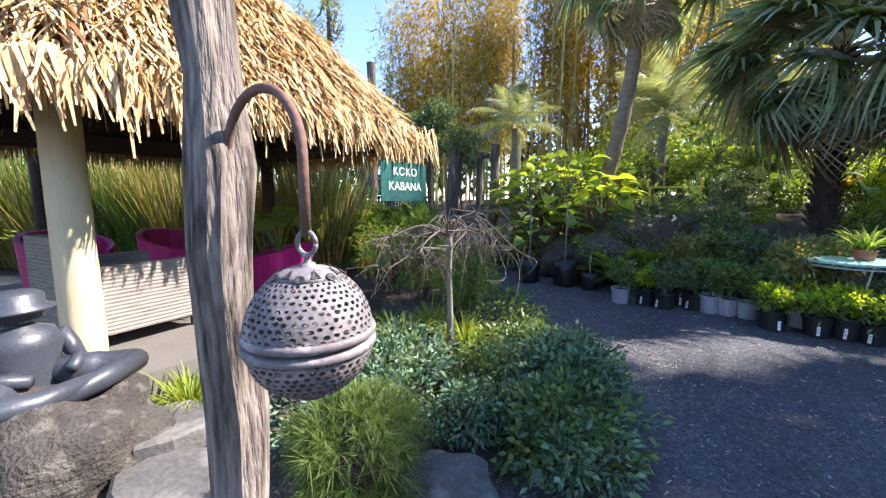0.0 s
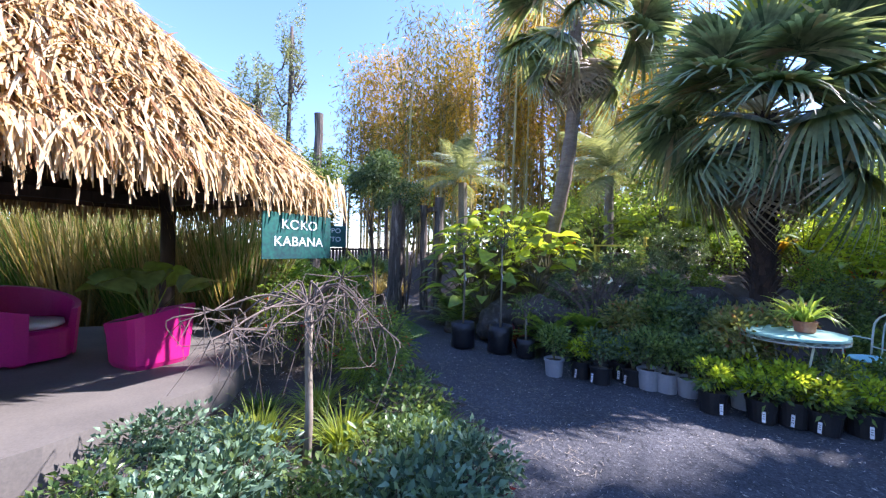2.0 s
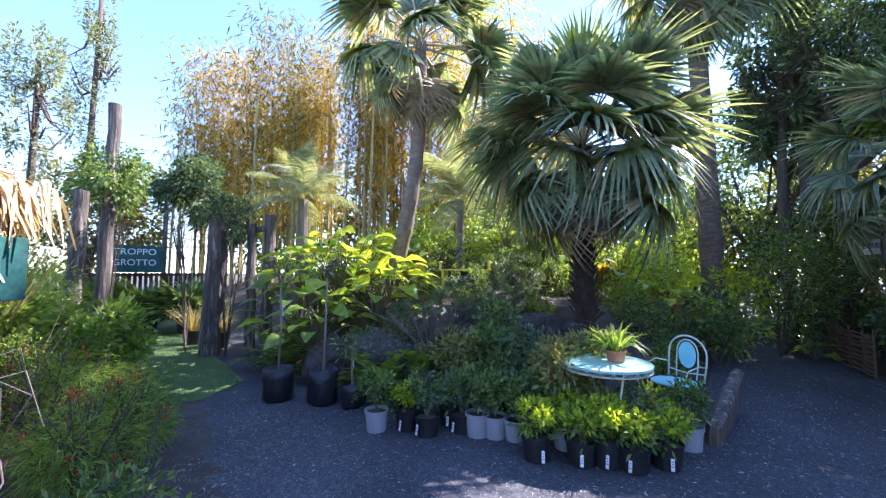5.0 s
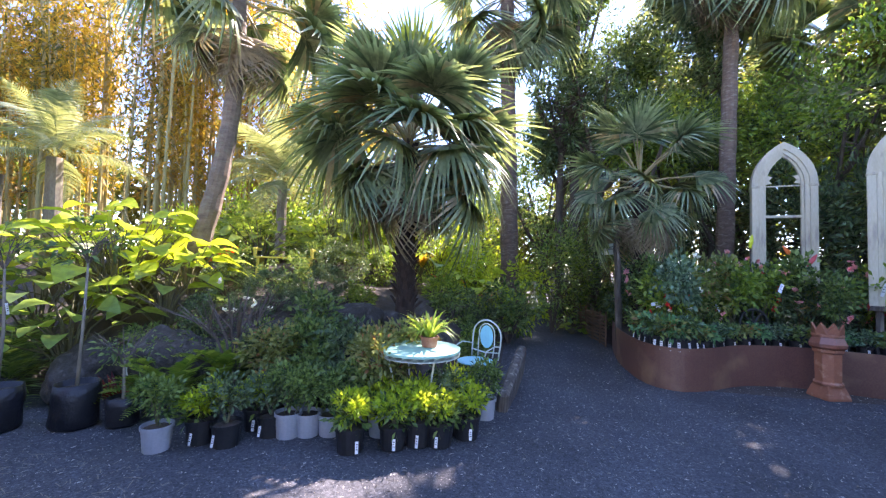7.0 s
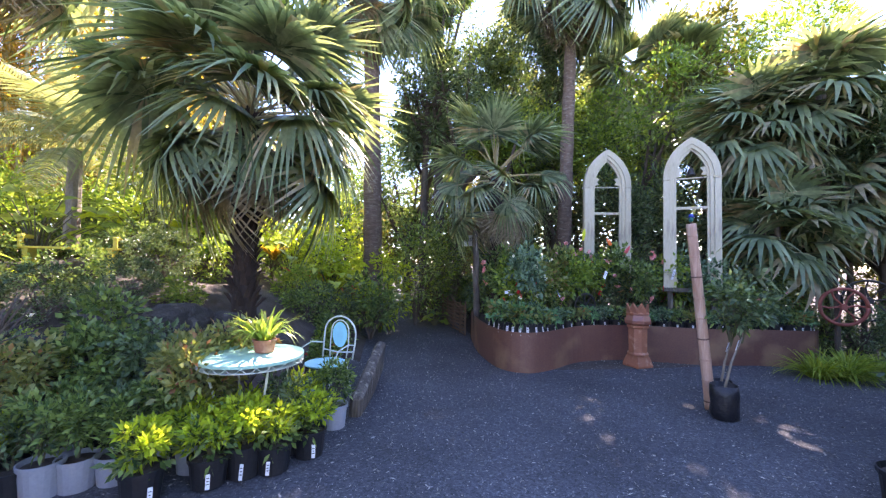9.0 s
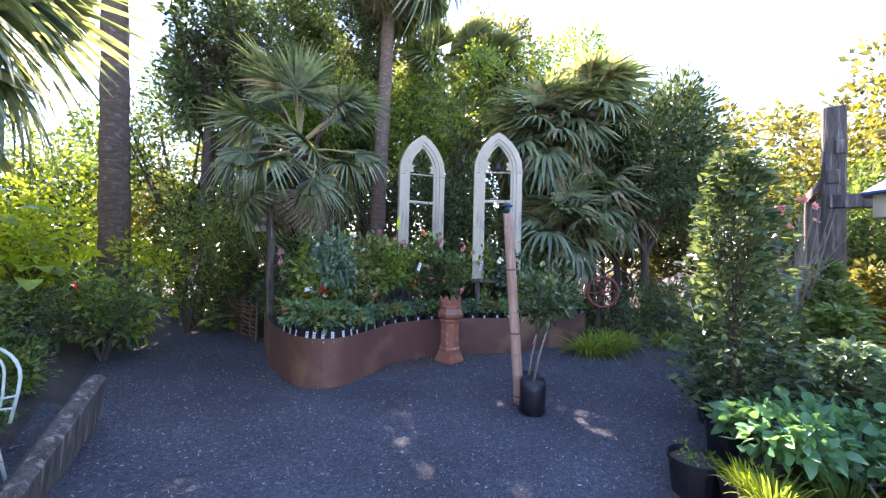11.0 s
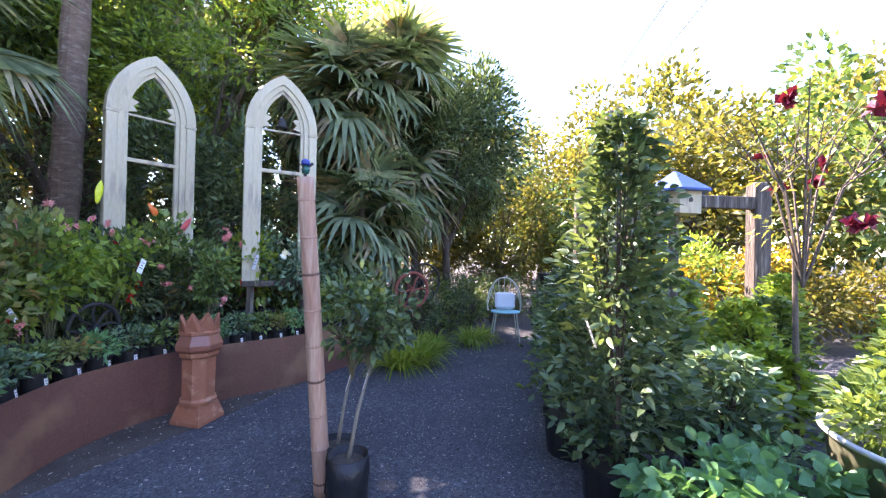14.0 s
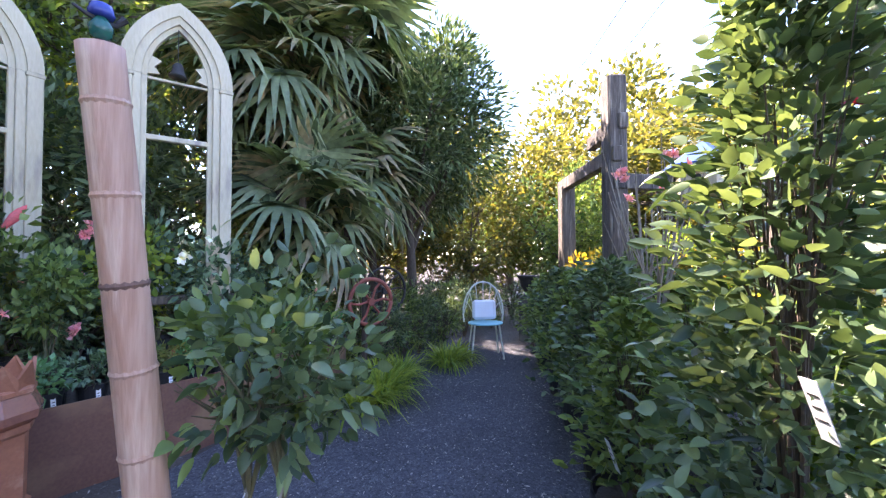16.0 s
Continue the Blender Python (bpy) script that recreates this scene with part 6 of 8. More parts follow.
for i, (x, y, h_) in enumerate(((-7.6, 1.0, 1.3), (-8.6, 1.3, 1.6), (-6.5, 0.85, 1.1), (-9.6, 1.3, 1.9), (-11.2, 1.6, 1.8))):
    shrub("bamboo_shrub", x, y, 0, (0.55, 0.5, h_ * 0.55), "light green fine-leaved bamboo shrub beside the lawn", L_BRIGHT, 1900, 0.12, 0.018, 0.0, seed=60 + i, clumps=30, tight=0.3, droop=0.4)

# ---- bags with young trees at the foot of the mound ----
def bag_tree(x, y, r, h, trunk, label, leafm, seed, n=160, leaf=0.1, lean=0.0):
    ob = thing("bagged_young_tree", x, y, 0, seed * 31, label, "potted plant", "young trees in black bags")
    top = add_pot(ob, "bag", r, h)
    part("trunk", Shape().tube([(0, 0, top), (0.02 + lean * 0.3, 0, top + trunk * 0.5), (lean, 0.01, top + trunk)], [0.016, 0.013, 0.009], 8), PALEBARK, ob, smooth=True)
    part("twig_spray", twig_mesh(0.35, 0.28, 9, 0.005, TWIG, 0, seed), None, ob, m=pose(lean, 0.01, top + trunk - 0.05))
    if n:
        part("foliage", shrub_mesh(n, (0.3, 0.3, 0.22), (lean, 0, top + trunk + 0.15), leaf, leaf * 0.4, leafm, 10, 0.4, 0.4, 1, 0.3, seed), None, ob)
    add_tag(ob, 0.03, -0.02, top + trunk * 0.6, 20, 0.03, 0.1)
    return ob


bag_tree(-4.05, 2.62, 0.17, 0.37, 1.1, "bare young tree in a creased black planter bag", L_MID, 3, 60)
bag_tree(-3.52, 2.86, 0.165, 0.38, 1.15, "bare young tree in a creased black planter bag with red underplanting", L_MID, 4, 90, lean=0.1)
bag_tree(-3.15, 2.98, 0.12, 0.25, 0.35, "small flowering shrub in a black planter bag", L_MID, 5, 120, 0.07)

# big-leaved plants on the lower mound
def big_leaf_plant(name, x, y, h, n, label, material, leaf, width, seed, detail=2, spread=0.75, z=None):
    rng = np.random.default_rng(seed)
    ob = thing(name, x, y, at_ground(x, y) if z is None else z, 0, label, "foliage plant")
    for i in range(n):
        a, u = math.radians(i * 137.5), (i + 0.5) / n
        el = math.radians(80 - 70 * u)
        ln = h * rng.uniform(0.65, 1.0)
        end = np.array([math.cos(a) * math.cos(el) * ln * spread, math.sin(a) * math.cos(el) * ln * spread, ln * (0.35 + 0.65 * math.sin(el))])
        lv = Leaves()
        lv.put(end[None], np.array([[math.cos(a), math.sin(a), 0.1 + 0.5 * math.sin(el)]]), leaf * rng.uniform(0.75, 1.2), width * rng.uniform(0.8, 1.2), detail, 0.55, 0.1, 1.5, rng)
        lf = part("leaf", lv, material, ob)
        part("leaf_stalk", Shape().tube([(0, 0, 0), tuple(end * np.array([0.4, 0.4, 0.65])), tuple(end)], [0.014, 0.01, 0.006], 5), STEM, lf)
    return ob


big_leaf_plant("broadleaf_plant", -4.7, 3.62, 1.1, 26, "large glossy split-leaf plant", L_BRIGHT, 0.42, 0.24, 1)
big_leaf_plant("broadleaf_plant", -5.5, 3.85, 1.3, 26, "large glossy split-leaf plant", L_MID, 0.42, 0.22, 2)
# lime leaf colour here carries part of the yellow backlight
big_leaf_plant("broadleaf_plant", -5.0, 4.4, 1.7, 34, "tall yellow-green large-leaved plant lit from behind", L_LIME, 0.5, 0.32, 3)
big_leaf_plant("broadleaf_plant", -5.8, 4.75, 1.6, 34, "tall yellow-green large-leaved plant lit from behind", L_LIME, 0.5, 0.3, 4)
big_leaf_plant("broadleaf_plant", -4.2, 4.35, 1.0, 26, "yellow-green large-leaved plant on the mound", L_BRIGHT, 0.4, 0.24, 5)
big_leaf_plant("broadleaf_plant", -6.3, 4.9, 1.5, 30, "tall large-leaved plant lit from behind", L_BRIGHT, 0.5, 0.3, 6)
frond_plant("cycad_palm", -5.2, 3.4, 0, FEATHER, 14, (60, 5), "dark green feather-leaved palm at the foot of the mound", "palm", 7, 0.75)
fp = frond_plant("feather_palm", -6.7, 4.7, 3.0, FEATHERPALE, 16, (75, -25), "pale feathery palm crown on a slim trunk", "palm", 8, 0.9)
part("trunk", Shape().tube([(0, 0, -2.2), (0.03, 0, -1), (0, 0, 0)], [0.13, 0.11, 0.1], 10), PALEBARK, fp)
fp2 = frond_plant("feather_palm", -3.3, 8.6, 2.9, FEATHERPALE, 24, (75, -30), "pale feathery palm behind the mound", "palm", 9, 1.0)
part("trunk", Shape().tube([(0, 0, -1.4), (0, 0, 0)], [0.12, 0.1], 10), PALEBARK, fp2)
fp3 = frond_plant("feather_palm", -5.0, 8.0, 3.3, FEATHERPALE, 24, (75, -30), "pale feathery palm behind the mound", "palm", 10, 1.05)
part("trunk", Shape().tube([(0, 0, -1.7), (0, 0, 0)], [0.12, 0.1], 10), PALEBARK, fp3)
for i, (x, y) in enumerate(((-2.95, 3.3), (-2.7, 3.65), (-3.3, 3.5))):
    frond_plant("fern", x, y, at_ground(x, y) + 0.1, FERN, 16, (65, 10), "bright green fern at the foot of the mound", "fern", 11 + i, 1.0, None, "ferns")
o = thing("red_foliage_plant", -3.55, 3.25, 0, 0, "dark red sword-leaved plant", "foliage plant")
a = rs.uniform(0, 6.28, 40)
part("leafage", Leaves().blades(np.zeros((40, 3)), np.stack([np.cos(a) * 0.6, np.sin(a) * 0.6, np.ones(40)], 1), rs.uniform(0.3, 0.6, 40), 0.05, 0.3, 4, rs), L_RED, o)

# clipped and loose shrubs over the mound
for i, (x, y, r, mt) in enumerate(((-3.95, 3.95, 0.34, L_MID), (-3.45, 4.35, 0.4, L_DARK), (-3.0, 4.9, 0.42, L_DARK), (-3.3, 5.6, 0.45, L_MID), (-2.5, 5.3, 0.4, L_DARK), (-2.0, 5.5, 0.3, L_BRIGHT), (-3.9, 5.1, 0.4, L_DARK),
                                   (-4.4, 5.9, 0.42, L_MID), (-2.6, 6.2, 0.5, L_DARK), (-3.4, 6.9, 0.5, L_MID), (-2.3, 7.2, 0.5, L_BRIGHT), (-0.8, 7.0, 0.45, L_MID), (-0.5, 7.7, 0.5, L_DARK), (-1.2, 7.6, 0.5, L_BRIGHT),
                                   (-0.3, 6.2, 0.3, L_MID), (-2.2, 4.75, 0.22, L_BRIGHT), (-2.75, 4.35, 0.24, L_BRIGHT))):
    z = at_ground(x, y)
    shrub("mound_shrub", x, y, z, (r, r, r * 0.8), ("compact dark green shrub on the mound" if mt is L_DARK else "leafy green shrub on the mound"), mt, int((9500 if mt is L_DARK else 3200) * r), (0.034 if mt is L_DARK else 0.06), (0.017 if mt is L_DARK else 0.03), -0.05, seed=400 + i, clumps=(70 if mt is L_DARK else 26), tight=(0.17 if mt is L_DARK else 0.32), shell=(0.85 if mt is L_DARK else 0.5), group="shrubs on the mound")
# lime and bright leaf colours help imitate the glow of backlight
for i in range(44):
    x, y = rs.uniform(-9, 0.2), rs.uniform(7.8, 12.5)
    r = rs.uniform(0.55, 0.95)
    shrub("backlit_shrub", x, y, at_ground(x, y), (r, r, r * rs.uniform(0.8, 1.4)), "yellow-green shrub glowing against the light behind the mound", (L_BRIGHT, L_LIME, L_MID, L_BRIGHT)[i % 4], 1100, 0.13, 0.055, 0.1, seed=450 + i, clumps=24, tight=0.32, detail=0, group="shrubs behind the mound")
for x, y, z, r, sq, sd in ((-3.45, 3.7, 0.35, 0.5, (1.3, 0.75, 0.75), 61), (-2.3, 4.35, 0.5, 0.5, (1.35, 0.7, 0.6), 62), (-1.75, 4.75, 0.75, 0.42, (1.4, 0.7, 0.5), 63), (-4.25, 3.55, 0.25, 0.42, (1.2, 0.8, 0.8), 64)):
    boulder("boulder", x, y, z, r, "broad dark lava rock face in the mound", DARKSTONE, sd, squash=sq)
for i, (x, y, r) in enumerate(((-2.95, 3.95, 0.3), (-3.3, 4.0, 0.34), (-1.9, 4.6, 0.32), (-1.45, 5.3, 0.3), (-2.4, 5.0, 0.3), (-0.85, 5.5, 0.22), (-5.6, 3.5, 0.25), (-5.0, 3.2, 0.2), (-6.1, 3.7, 0.3), (-4.6, 5.0, 0.4))):
    boulder("boulder", x, y, at_ground(x, y) + 0.05, r, "dark lava rock set in the mound", DARKSTONE, 30 + i)


def flower_cluster(ob, P, material, size, label, petals=5):
    """Open flowers at the points P, each one a part of the plant."""
    a = np.arange(petals) * 6.283 / petals
    for p in P:
        nrm = unit(1, rs)[0] + np.array([0, -0.6, 0.4])
        nrm /= np.linalg.norm(nrm)
        u = np.cross(nrm, np.array([0, 0, 1.0]))
        u /= np.linalg.norm(u) + 1e-6
        w = np.cross(nrm, u)
        D = u * np.cos(a)[:, None] + w * np.sin(a)[:, None] + nrm * 0.35
        D = np.concatenate([D, D * 0.6 + nrm * 0.8])
        part("blossom", Leaves().put(np.tile(p, (2 * petals, 1)), D, np.repeat([size, size * 0.6], petals), size * 0.75, 1, 0.0, 0.1, 0.3, rs), material, ob, label)


# frangipani-like twiggy shrub with white blossoms
tw = thing("twiggy_flowering_shrub", -2.62, 3.72, 0.2, 0, "bare twiggy shrub with a few white blossoms", "shrub")
part("branchwork", twig_mesh(1.0, 0.65, 12, 0.012, TWIG, 0, 15, 3), None, tw)
P, D = cloud(8, (0.55, 0.55, 0.4), (0, 0, 0.85), 8, 0.1, 0.7, rs)
flower_cluster(tw, P, P_WHITE, 0.045, "white blossom")
tagged(part("leafage", shrub_mesh(310, (0.55, 0.55, 0.45), (0, 0, 0.6), 0.04, 0.018, L_MID, 20, 0.3, 0.4, 1, 0.2, 5), None, tw), kind="stuff")
for x, y, z, mt, nm, lab in ((-5.1, 6.1, None, P_ORANGE, "bromeliad", "orange-red bromeliad flowering on the mound"), (-1.25, 8.7, None, P_RED, "cordyline", "red-leaved cordyline behind the mound"), (-4.75, 6.15, None, P_ORANGE, "bromeliad", "orange-red bromeliad flowering on the mound")):
    o = thing(nm, x, y, at_ground(x, y), 0, lab, "foliage plant")
    a = rs.uniform(0, 6.28, 44)
    hh = 0.75 if nm == "cordyline" else 0.5
    part("leafage", Leaves().blades(np.array([[0, 0, 0.3]]) + np.zeros((44, 3)), np.stack([np.cos(a) * 0.7, np.sin(a) * 0.7, np.ones(44)], 1), rs.uniform(0.6, 1.1, 44) * hh, 0.05, 0.4, 4, rs), mt, o)
    part("lower_leafage", Leaves().blades(np.zeros((30, 3)), np.stack([np.cos(a[:30]), np.sin(a[:30]), 0.8 * np.ones(30)], 1), rs.uniform(0.7, 1.1, 30) * hh, 0.05, 0.4, 4, rs), L_BRIGHT, o)
    part("stem", Shape().tube([(0, 0, -0.05), (0, 0, 0.32)], 0.02, 7), STEM, o)
red = shrub("geranium", -0.3, 5.35, at_ground(-0.3, 5.35), (0.3, 0.3, 0.22), "green geranium dotted with red flowers", L_MID, 700, 0.06, 0.045, 0.0, seed=9)
flower_cluster(red, cloud(9, (0.28, 0.28, 0.2), (0, 0, 0.26), 9, 0.1, 0.7, rs)[0], P_RED, 0.03, "red flower")

bench = thing("garden_bench", -3.75, 6.3, gz(-3.75, 6.3), 20, "yellow-painted low garden bench on the mound", "bench")
for k in range(3):
    part("seat_slat", Shape().box(1.0, 0.09, 0.03), YELLOWPAINT, bench, m=pose(0, -0.11 + 0.11 * k, 0.36))
for k in (-1, 1):
    part("leg", Shape().box(0.06, 0.3, 0.36), YELLOWPAINT, bench, m=pose(0.42 * k, 0, 0.18))
    part("arm", Shape().box(0.05, 0.34, 0.05), YELLOWPAINT, bench, m=pose(0.47 * k, 0, 0.5))
    part("arm_post", Shape().box(0.05, 0.05, 0.16), YELLOWPAINT, bench, m=pose(0.47 * k, -0.13, 0.42))
bpot = thing("blue_pot", -2.27, 5.0, gz(-2.27, 5.0), 0, "squat blue glazed pot on the mound", "pot")
add_pot(bpot, "blue", 0.13, 0.17)

# ---- bamboo grove and far trees ----
CULM = Shape().tube([(0, 0, 0), (0.02, 0, 2.5), (0.1, 0, 5.5), (0.45, 0.05, 8.6)], [0.045, 0.042, 0.03, 0.008], 7).mesh("culm", mat("bamboo_culm", (0.42, 0.33, 0.1), (0.26, 0.22, 0.09), 0.5, 3, 40, 0.2, stretch=(1, 1, 0.4)))
bleaves = []
for k in range(4):
    rng = np.random.default_rng(500 + k)
    u = rng.random(520) ** 0.6
    P = np.stack([0.45 * u ** 3 + rng.normal(0, 0.33, 520) * (0.35 + u), rng.normal(0, 0.33, 520) * (0.35 + u), 2.0 + 6.6 * u], 1)
    D = np.stack([rng.normal(0, 1, 520), rng.normal(0, 1, 520), rng.normal(-0.5, 0.4, 520)], 1)
    bleaves.append(Leaves().put(P, D, rng.uniform(0.14, 0.3, 520), rng.uniform(0.03, 0.05, 520), 0, 0.3, rng=rng).mesh("leaves", (L_BAMBOO, L_GOLD, L_BAMBOO, L_FAR)[k]))
for i in range(120):
    u = rs.random()
    x, y = -19.0 + 13.5 * u + rs.normal(0, 0.7), 7.0 + 6.2 * u + rs.normal(0, 1.1)
    o = thing("bamboo_stalk", x, y, at_ground(x, y) - 0.3, rs.uniform(0, 360), "tall golden bamboo culm with yellowing leaves", "bamboo", "bamboo grove")
    part("culm", CULM, None, o)
    tagged(part("leafage", bleaves[(0, 1, 2, 1, 3)[i % 5]], None, o), kind="stuff")
    f = rs.uniform(0.75, 1.3)
    o.scale = (f, f, f)
for i, (x, y, h_) in enumerate(((-18.2, 3.7, 14.5), (-16.5, 2.0, 10), (-20, -1, 8), (-14, -6, 8))):
    tree("sparse_tree", x, y, 0, h_ * 0.8, 0.12, (0, 0, h_ * 0.62), (1.0, 1.0, h_ * 0.38), "thin open-branched tree against the sky", L_SPARSE, 2800, 0.18, 0.06, 40, 0.16, seed=600 + i, limbs=16)
for i, (x, y, z, rx_, rz_, n_) in enumerate(((1.5, 11.8, 6.3, 1.3, 2.6, 5200), (3.3, 12.2, 6.6, 1.5, 2.6, 5200), (8.6, 9.4, 6.4, 1.7, 2.2, 3600))):
    tree("canopy_tree", x, y, 0, z, 0.13, (0, 0, z), (rx_, 1.2, rz_), "tall open-crowned evergreen behind the garden beds", (L_DARK, L_MID, L_FAR)[i], n_, 0.2, 0.08, 44, 0.2, seed=650 + i, limbs=12)

fars = []
for k, mt in enumerate((L_FAR, L_FAR, L_MID)):
    fars.append(tree("far_tree", 60 + k * 8, 40, 0, 3.0, 0.2, (0, 0, 4.2), (3.2, 3.2, 3.4), "broad leafy tree beyond the garden", mt, 5200, 0.3, 0.16, 50, 0.24, seed=620 + k, limbs=8))
# the southern trees are unseen: added to close the horizon, kept small for skylight
far_spots = [(14.5, 0.2, 0.85), (16, 3.0, 0.8), (13.5, -3.4, 0.9), (18.5, -0.8, 1.0), (12, -6.5, 0.7), (19, 5.5, 0.9), (15, 8.5, 1.0), (21, 1.8, 1.2), (11.5, 12.5, 1.1), (7.5, 15, 1.2), (4, 17.5, 1.0), (-2, 19, 0.9), (-8, 17, 1.2),
             (-14, 16, 1.3), (-20, 12, 1.4), (-24, 5, 1.1), (-23, -3, 1.1), (-18, -9, 1.2), (-10, -12, 0.8), (0, -14, 0.8), (8, -12, 0.8), (26, 8, 1.3), (25, -7, 1.3), (5.5, -9, 0.6), (-5, -10.5, 0.7), (0.5, 15.5, 0.6), (-1.5, 16, 0.65), (2.5, 15, 0.6), (12.5, 5.5, 0.55), (13, 3.2, 0.5), (12.4, 8, 0.6)]
for i, (x, y, f) in enumerate(far_spots):
    m = pose(x, y, 0, 0, 0, i * 53)
    o = copy_thing(fars[i % 3], m) if i > 2 else fars[i]
    o.matrix_basis = m
    o.scale = (f, f, f * (0.85 + 0.3 * ((i * 7) % 5) / 5))

# more big leaves whose lime colour stands in for sun shining through
for i, (x, y, h_) in enumerate(((-4.4, 4.9, 1.1), (-5.5, 5.2, 1.5), (-3.6, 7.6, 1.2), (-2.4, 8.2, 1.2), (-0.7, 8.6, 1.2), (-1.6, 9.2, 1.4), (-6.6, 5.6, 1.4), (-4.6, 6.8, 1.2))):
    big_leaf_plant("broadleaf_plant", x, y, h_, 28, "yellow-green large-leaved plant glowing in the sun", (L_LIME, L_BRIGHT)[i % 2], 0.42, 0.22, 1000 + i)
for i, (x, y) in enumerate(((-0.9, 9.2), (-1.9, 8.9), (-0.4, 9.8))):
    o = thing("cordyline", x, y, at_ground(x, y), 0, "red and yellow cordyline behind the mound", "foliage plant")
    a = rs.uniform(0, 6.28, 44)
    part("leafage", Leaves().blades(np.array([[0, 0, 0.5]]) + np.zeros((44, 3)), np.stack([np.cos(a) * 0.7, np.sin(a) * 0.7, np.ones(44)], 1), rs.uniform(0.6, 1.1, 44) * 0.8, 0.06, 0.4, 4, rs), (P_ORANGE, L_GOLD, P_RED)[i], o)
    part("stem", Shape().tube([(0, 0, -0.05), (0, 0, 0.55)], 0.02, 7), STEM, o)

# straw blown along the edge of the hut garden
sx_, sy_ = rs.uniform(-3.8, -0.4, 1500), rs.uniform(-0.4, 2.4, 1500)
ok = (sx_ + 0.9 * sy_ > -1.9) & (sx_ + 0.9 * sy_ < 0.3 + rs.normal(0, 0.4, 1500))
sx_, sy_ = sx_[ok], sy_[ok]
straw = Leaves().blades(np.stack([sx_, sy_, np.full(len(sx_), 0.01)], 1), np.stack([rs.normal(0, 1, len(sx_)), rs.normal(0, 1, len(sx_)), rs.normal(0.03, 0.05, len(sx_))], 1), 0.02 + 0.09 * rs.random(len(sx_)) ** 2, 0.006, 0.02, 2, rs, 0.5)
tagged(part("straw_litter", straw, mat("pale_straw", (0.3, 0.26, 0.2), (0.16, 0.13, 0.1), 0.8)), "loose pale straw scattered on dark gravel", "litter", kind="stuff")


# ---- planting in the steel bed ----


def bed_point(u, inset):
    i = min(len(BED) - 2, int(u * (len(BED) - 1)))
    d = (BED[i + 1] - BED[i]).normalized()
    n_ = Vector((-d.y, d.x))
    p = BED[i].lerp(BED[i + 1], u * (len(BED) - 1) - i)
    return p + n_ * inset


row_f = [shrub_mesh(200, (0.15, 0.15, 0.1), (0, 0, 0.05), 0.065, 0.03, mt, 12, 0.45, 0.4, 1, 0.12, 700 + k) for k, mt in enumerate((L_MID, L_BLUE, L_HERB, L_OLIVE))]
row = [potted("potted_bedding_plant", "black", 0.085, 0.14, row_f[k], "small leafy bedding plant in a black pot with a white label", 0.07, (0.01, -0.09, 0.02, 5), "pots along the steel bed", 30 + k) for k in range(4)]
n_row = 34
for i in range(n_row):
    u = 0.16 + 0.8 * i / (n_row - 1)
    p = bed_point(u, 0.115)
    k = (i * 3) % 4
    q = BED[min(len(BED) - 2, int(u * (len(BED) - 1)))]
    d = BED[min(len(BED) - 1, int(u * (len(BED) - 1)) + 1)] - q
    m = pose(p.x, p.y, 0.47, 0, 0, math.degrees(math.atan2(d.y, d.x)) + rs.uniform(-15, 15))
    o = copy_thing(row[k], m) if i > 3 else row[k]
    o.matrix_basis = m
    f = 1.3 if i < 9 else 1.0
    o.scale = (f, f, f)
# inner rows: taller flowering shrubs
inner_f = [shrub_mesh(520, (0.27, 0.27, 0.28), (0, 0, 0.2), 0.075, 0.042, mt, 22, 0.34, 0.3, 1, 0.2, 720 + k) for k, mt in enumerate((L_OLIVE, L_MID, L_BRIGHT, L_BLUE))]
flows = (P_WHITE, P_PINK, P_RED, P_WHITE)
for i in range(90):
    u = 0.02 + 0.94 * ((i * 0.61803) % 1)
    p = bed_point(u, rs.uniform(0.4, 1.6))
    k = i % 4
    if min((p - b).length for b in BED) < 0.3 or p.x < 2.35 or p.y > 8.6 or p.x > 6.8:
        continue
    if (p - Vector((4.62, 7.42))).length < 0.25 or (p - Vector((5.44, 6.26))).length < 0.25:
        continue
    o = potted("potted_flowering_shrub", "black", 0.13, 0.2, inner_f[k], ("leafy shrub with white flowers in a black pot", "dark-leaved camellia with pink flowers in a black pot", "bright green shrub with a red flower in a black pot", "leafy shrub with white labels in a black pot")[k],
               0.15 + rs.uniform(0, 0.15), None, "shrubs in the steel bed", 50 + i)
    o.matrix_basis = pose(p.x, p.y, 0.42, 0, 0, i * 61)
    f = rs.uniform(0.7, 1.3)
    o.scale = (f, f, f * rs.uniform(0.9, 1.35))
    if i % 3 < 2:
        P, D = cloud(rs.integers(4, 9), (0.32, 0.32, 0.3), (0, 0, 0.62), 8, 0.1, 0.85, rs)
        flower_cluster(o, P, flows[k], 0.042, "open blossom")
    if i % 2 == 0:
        add_tag(o, rs.uniform(-0.15, 0.15), rs.uniform(-0.25, -0.1), 0.5 + rs.uniform(0, 0.15), rs.uniform(-70, 10), 0.04, 0.12, rs.uniform(-50, -15), rs.uniform(-100, 100))
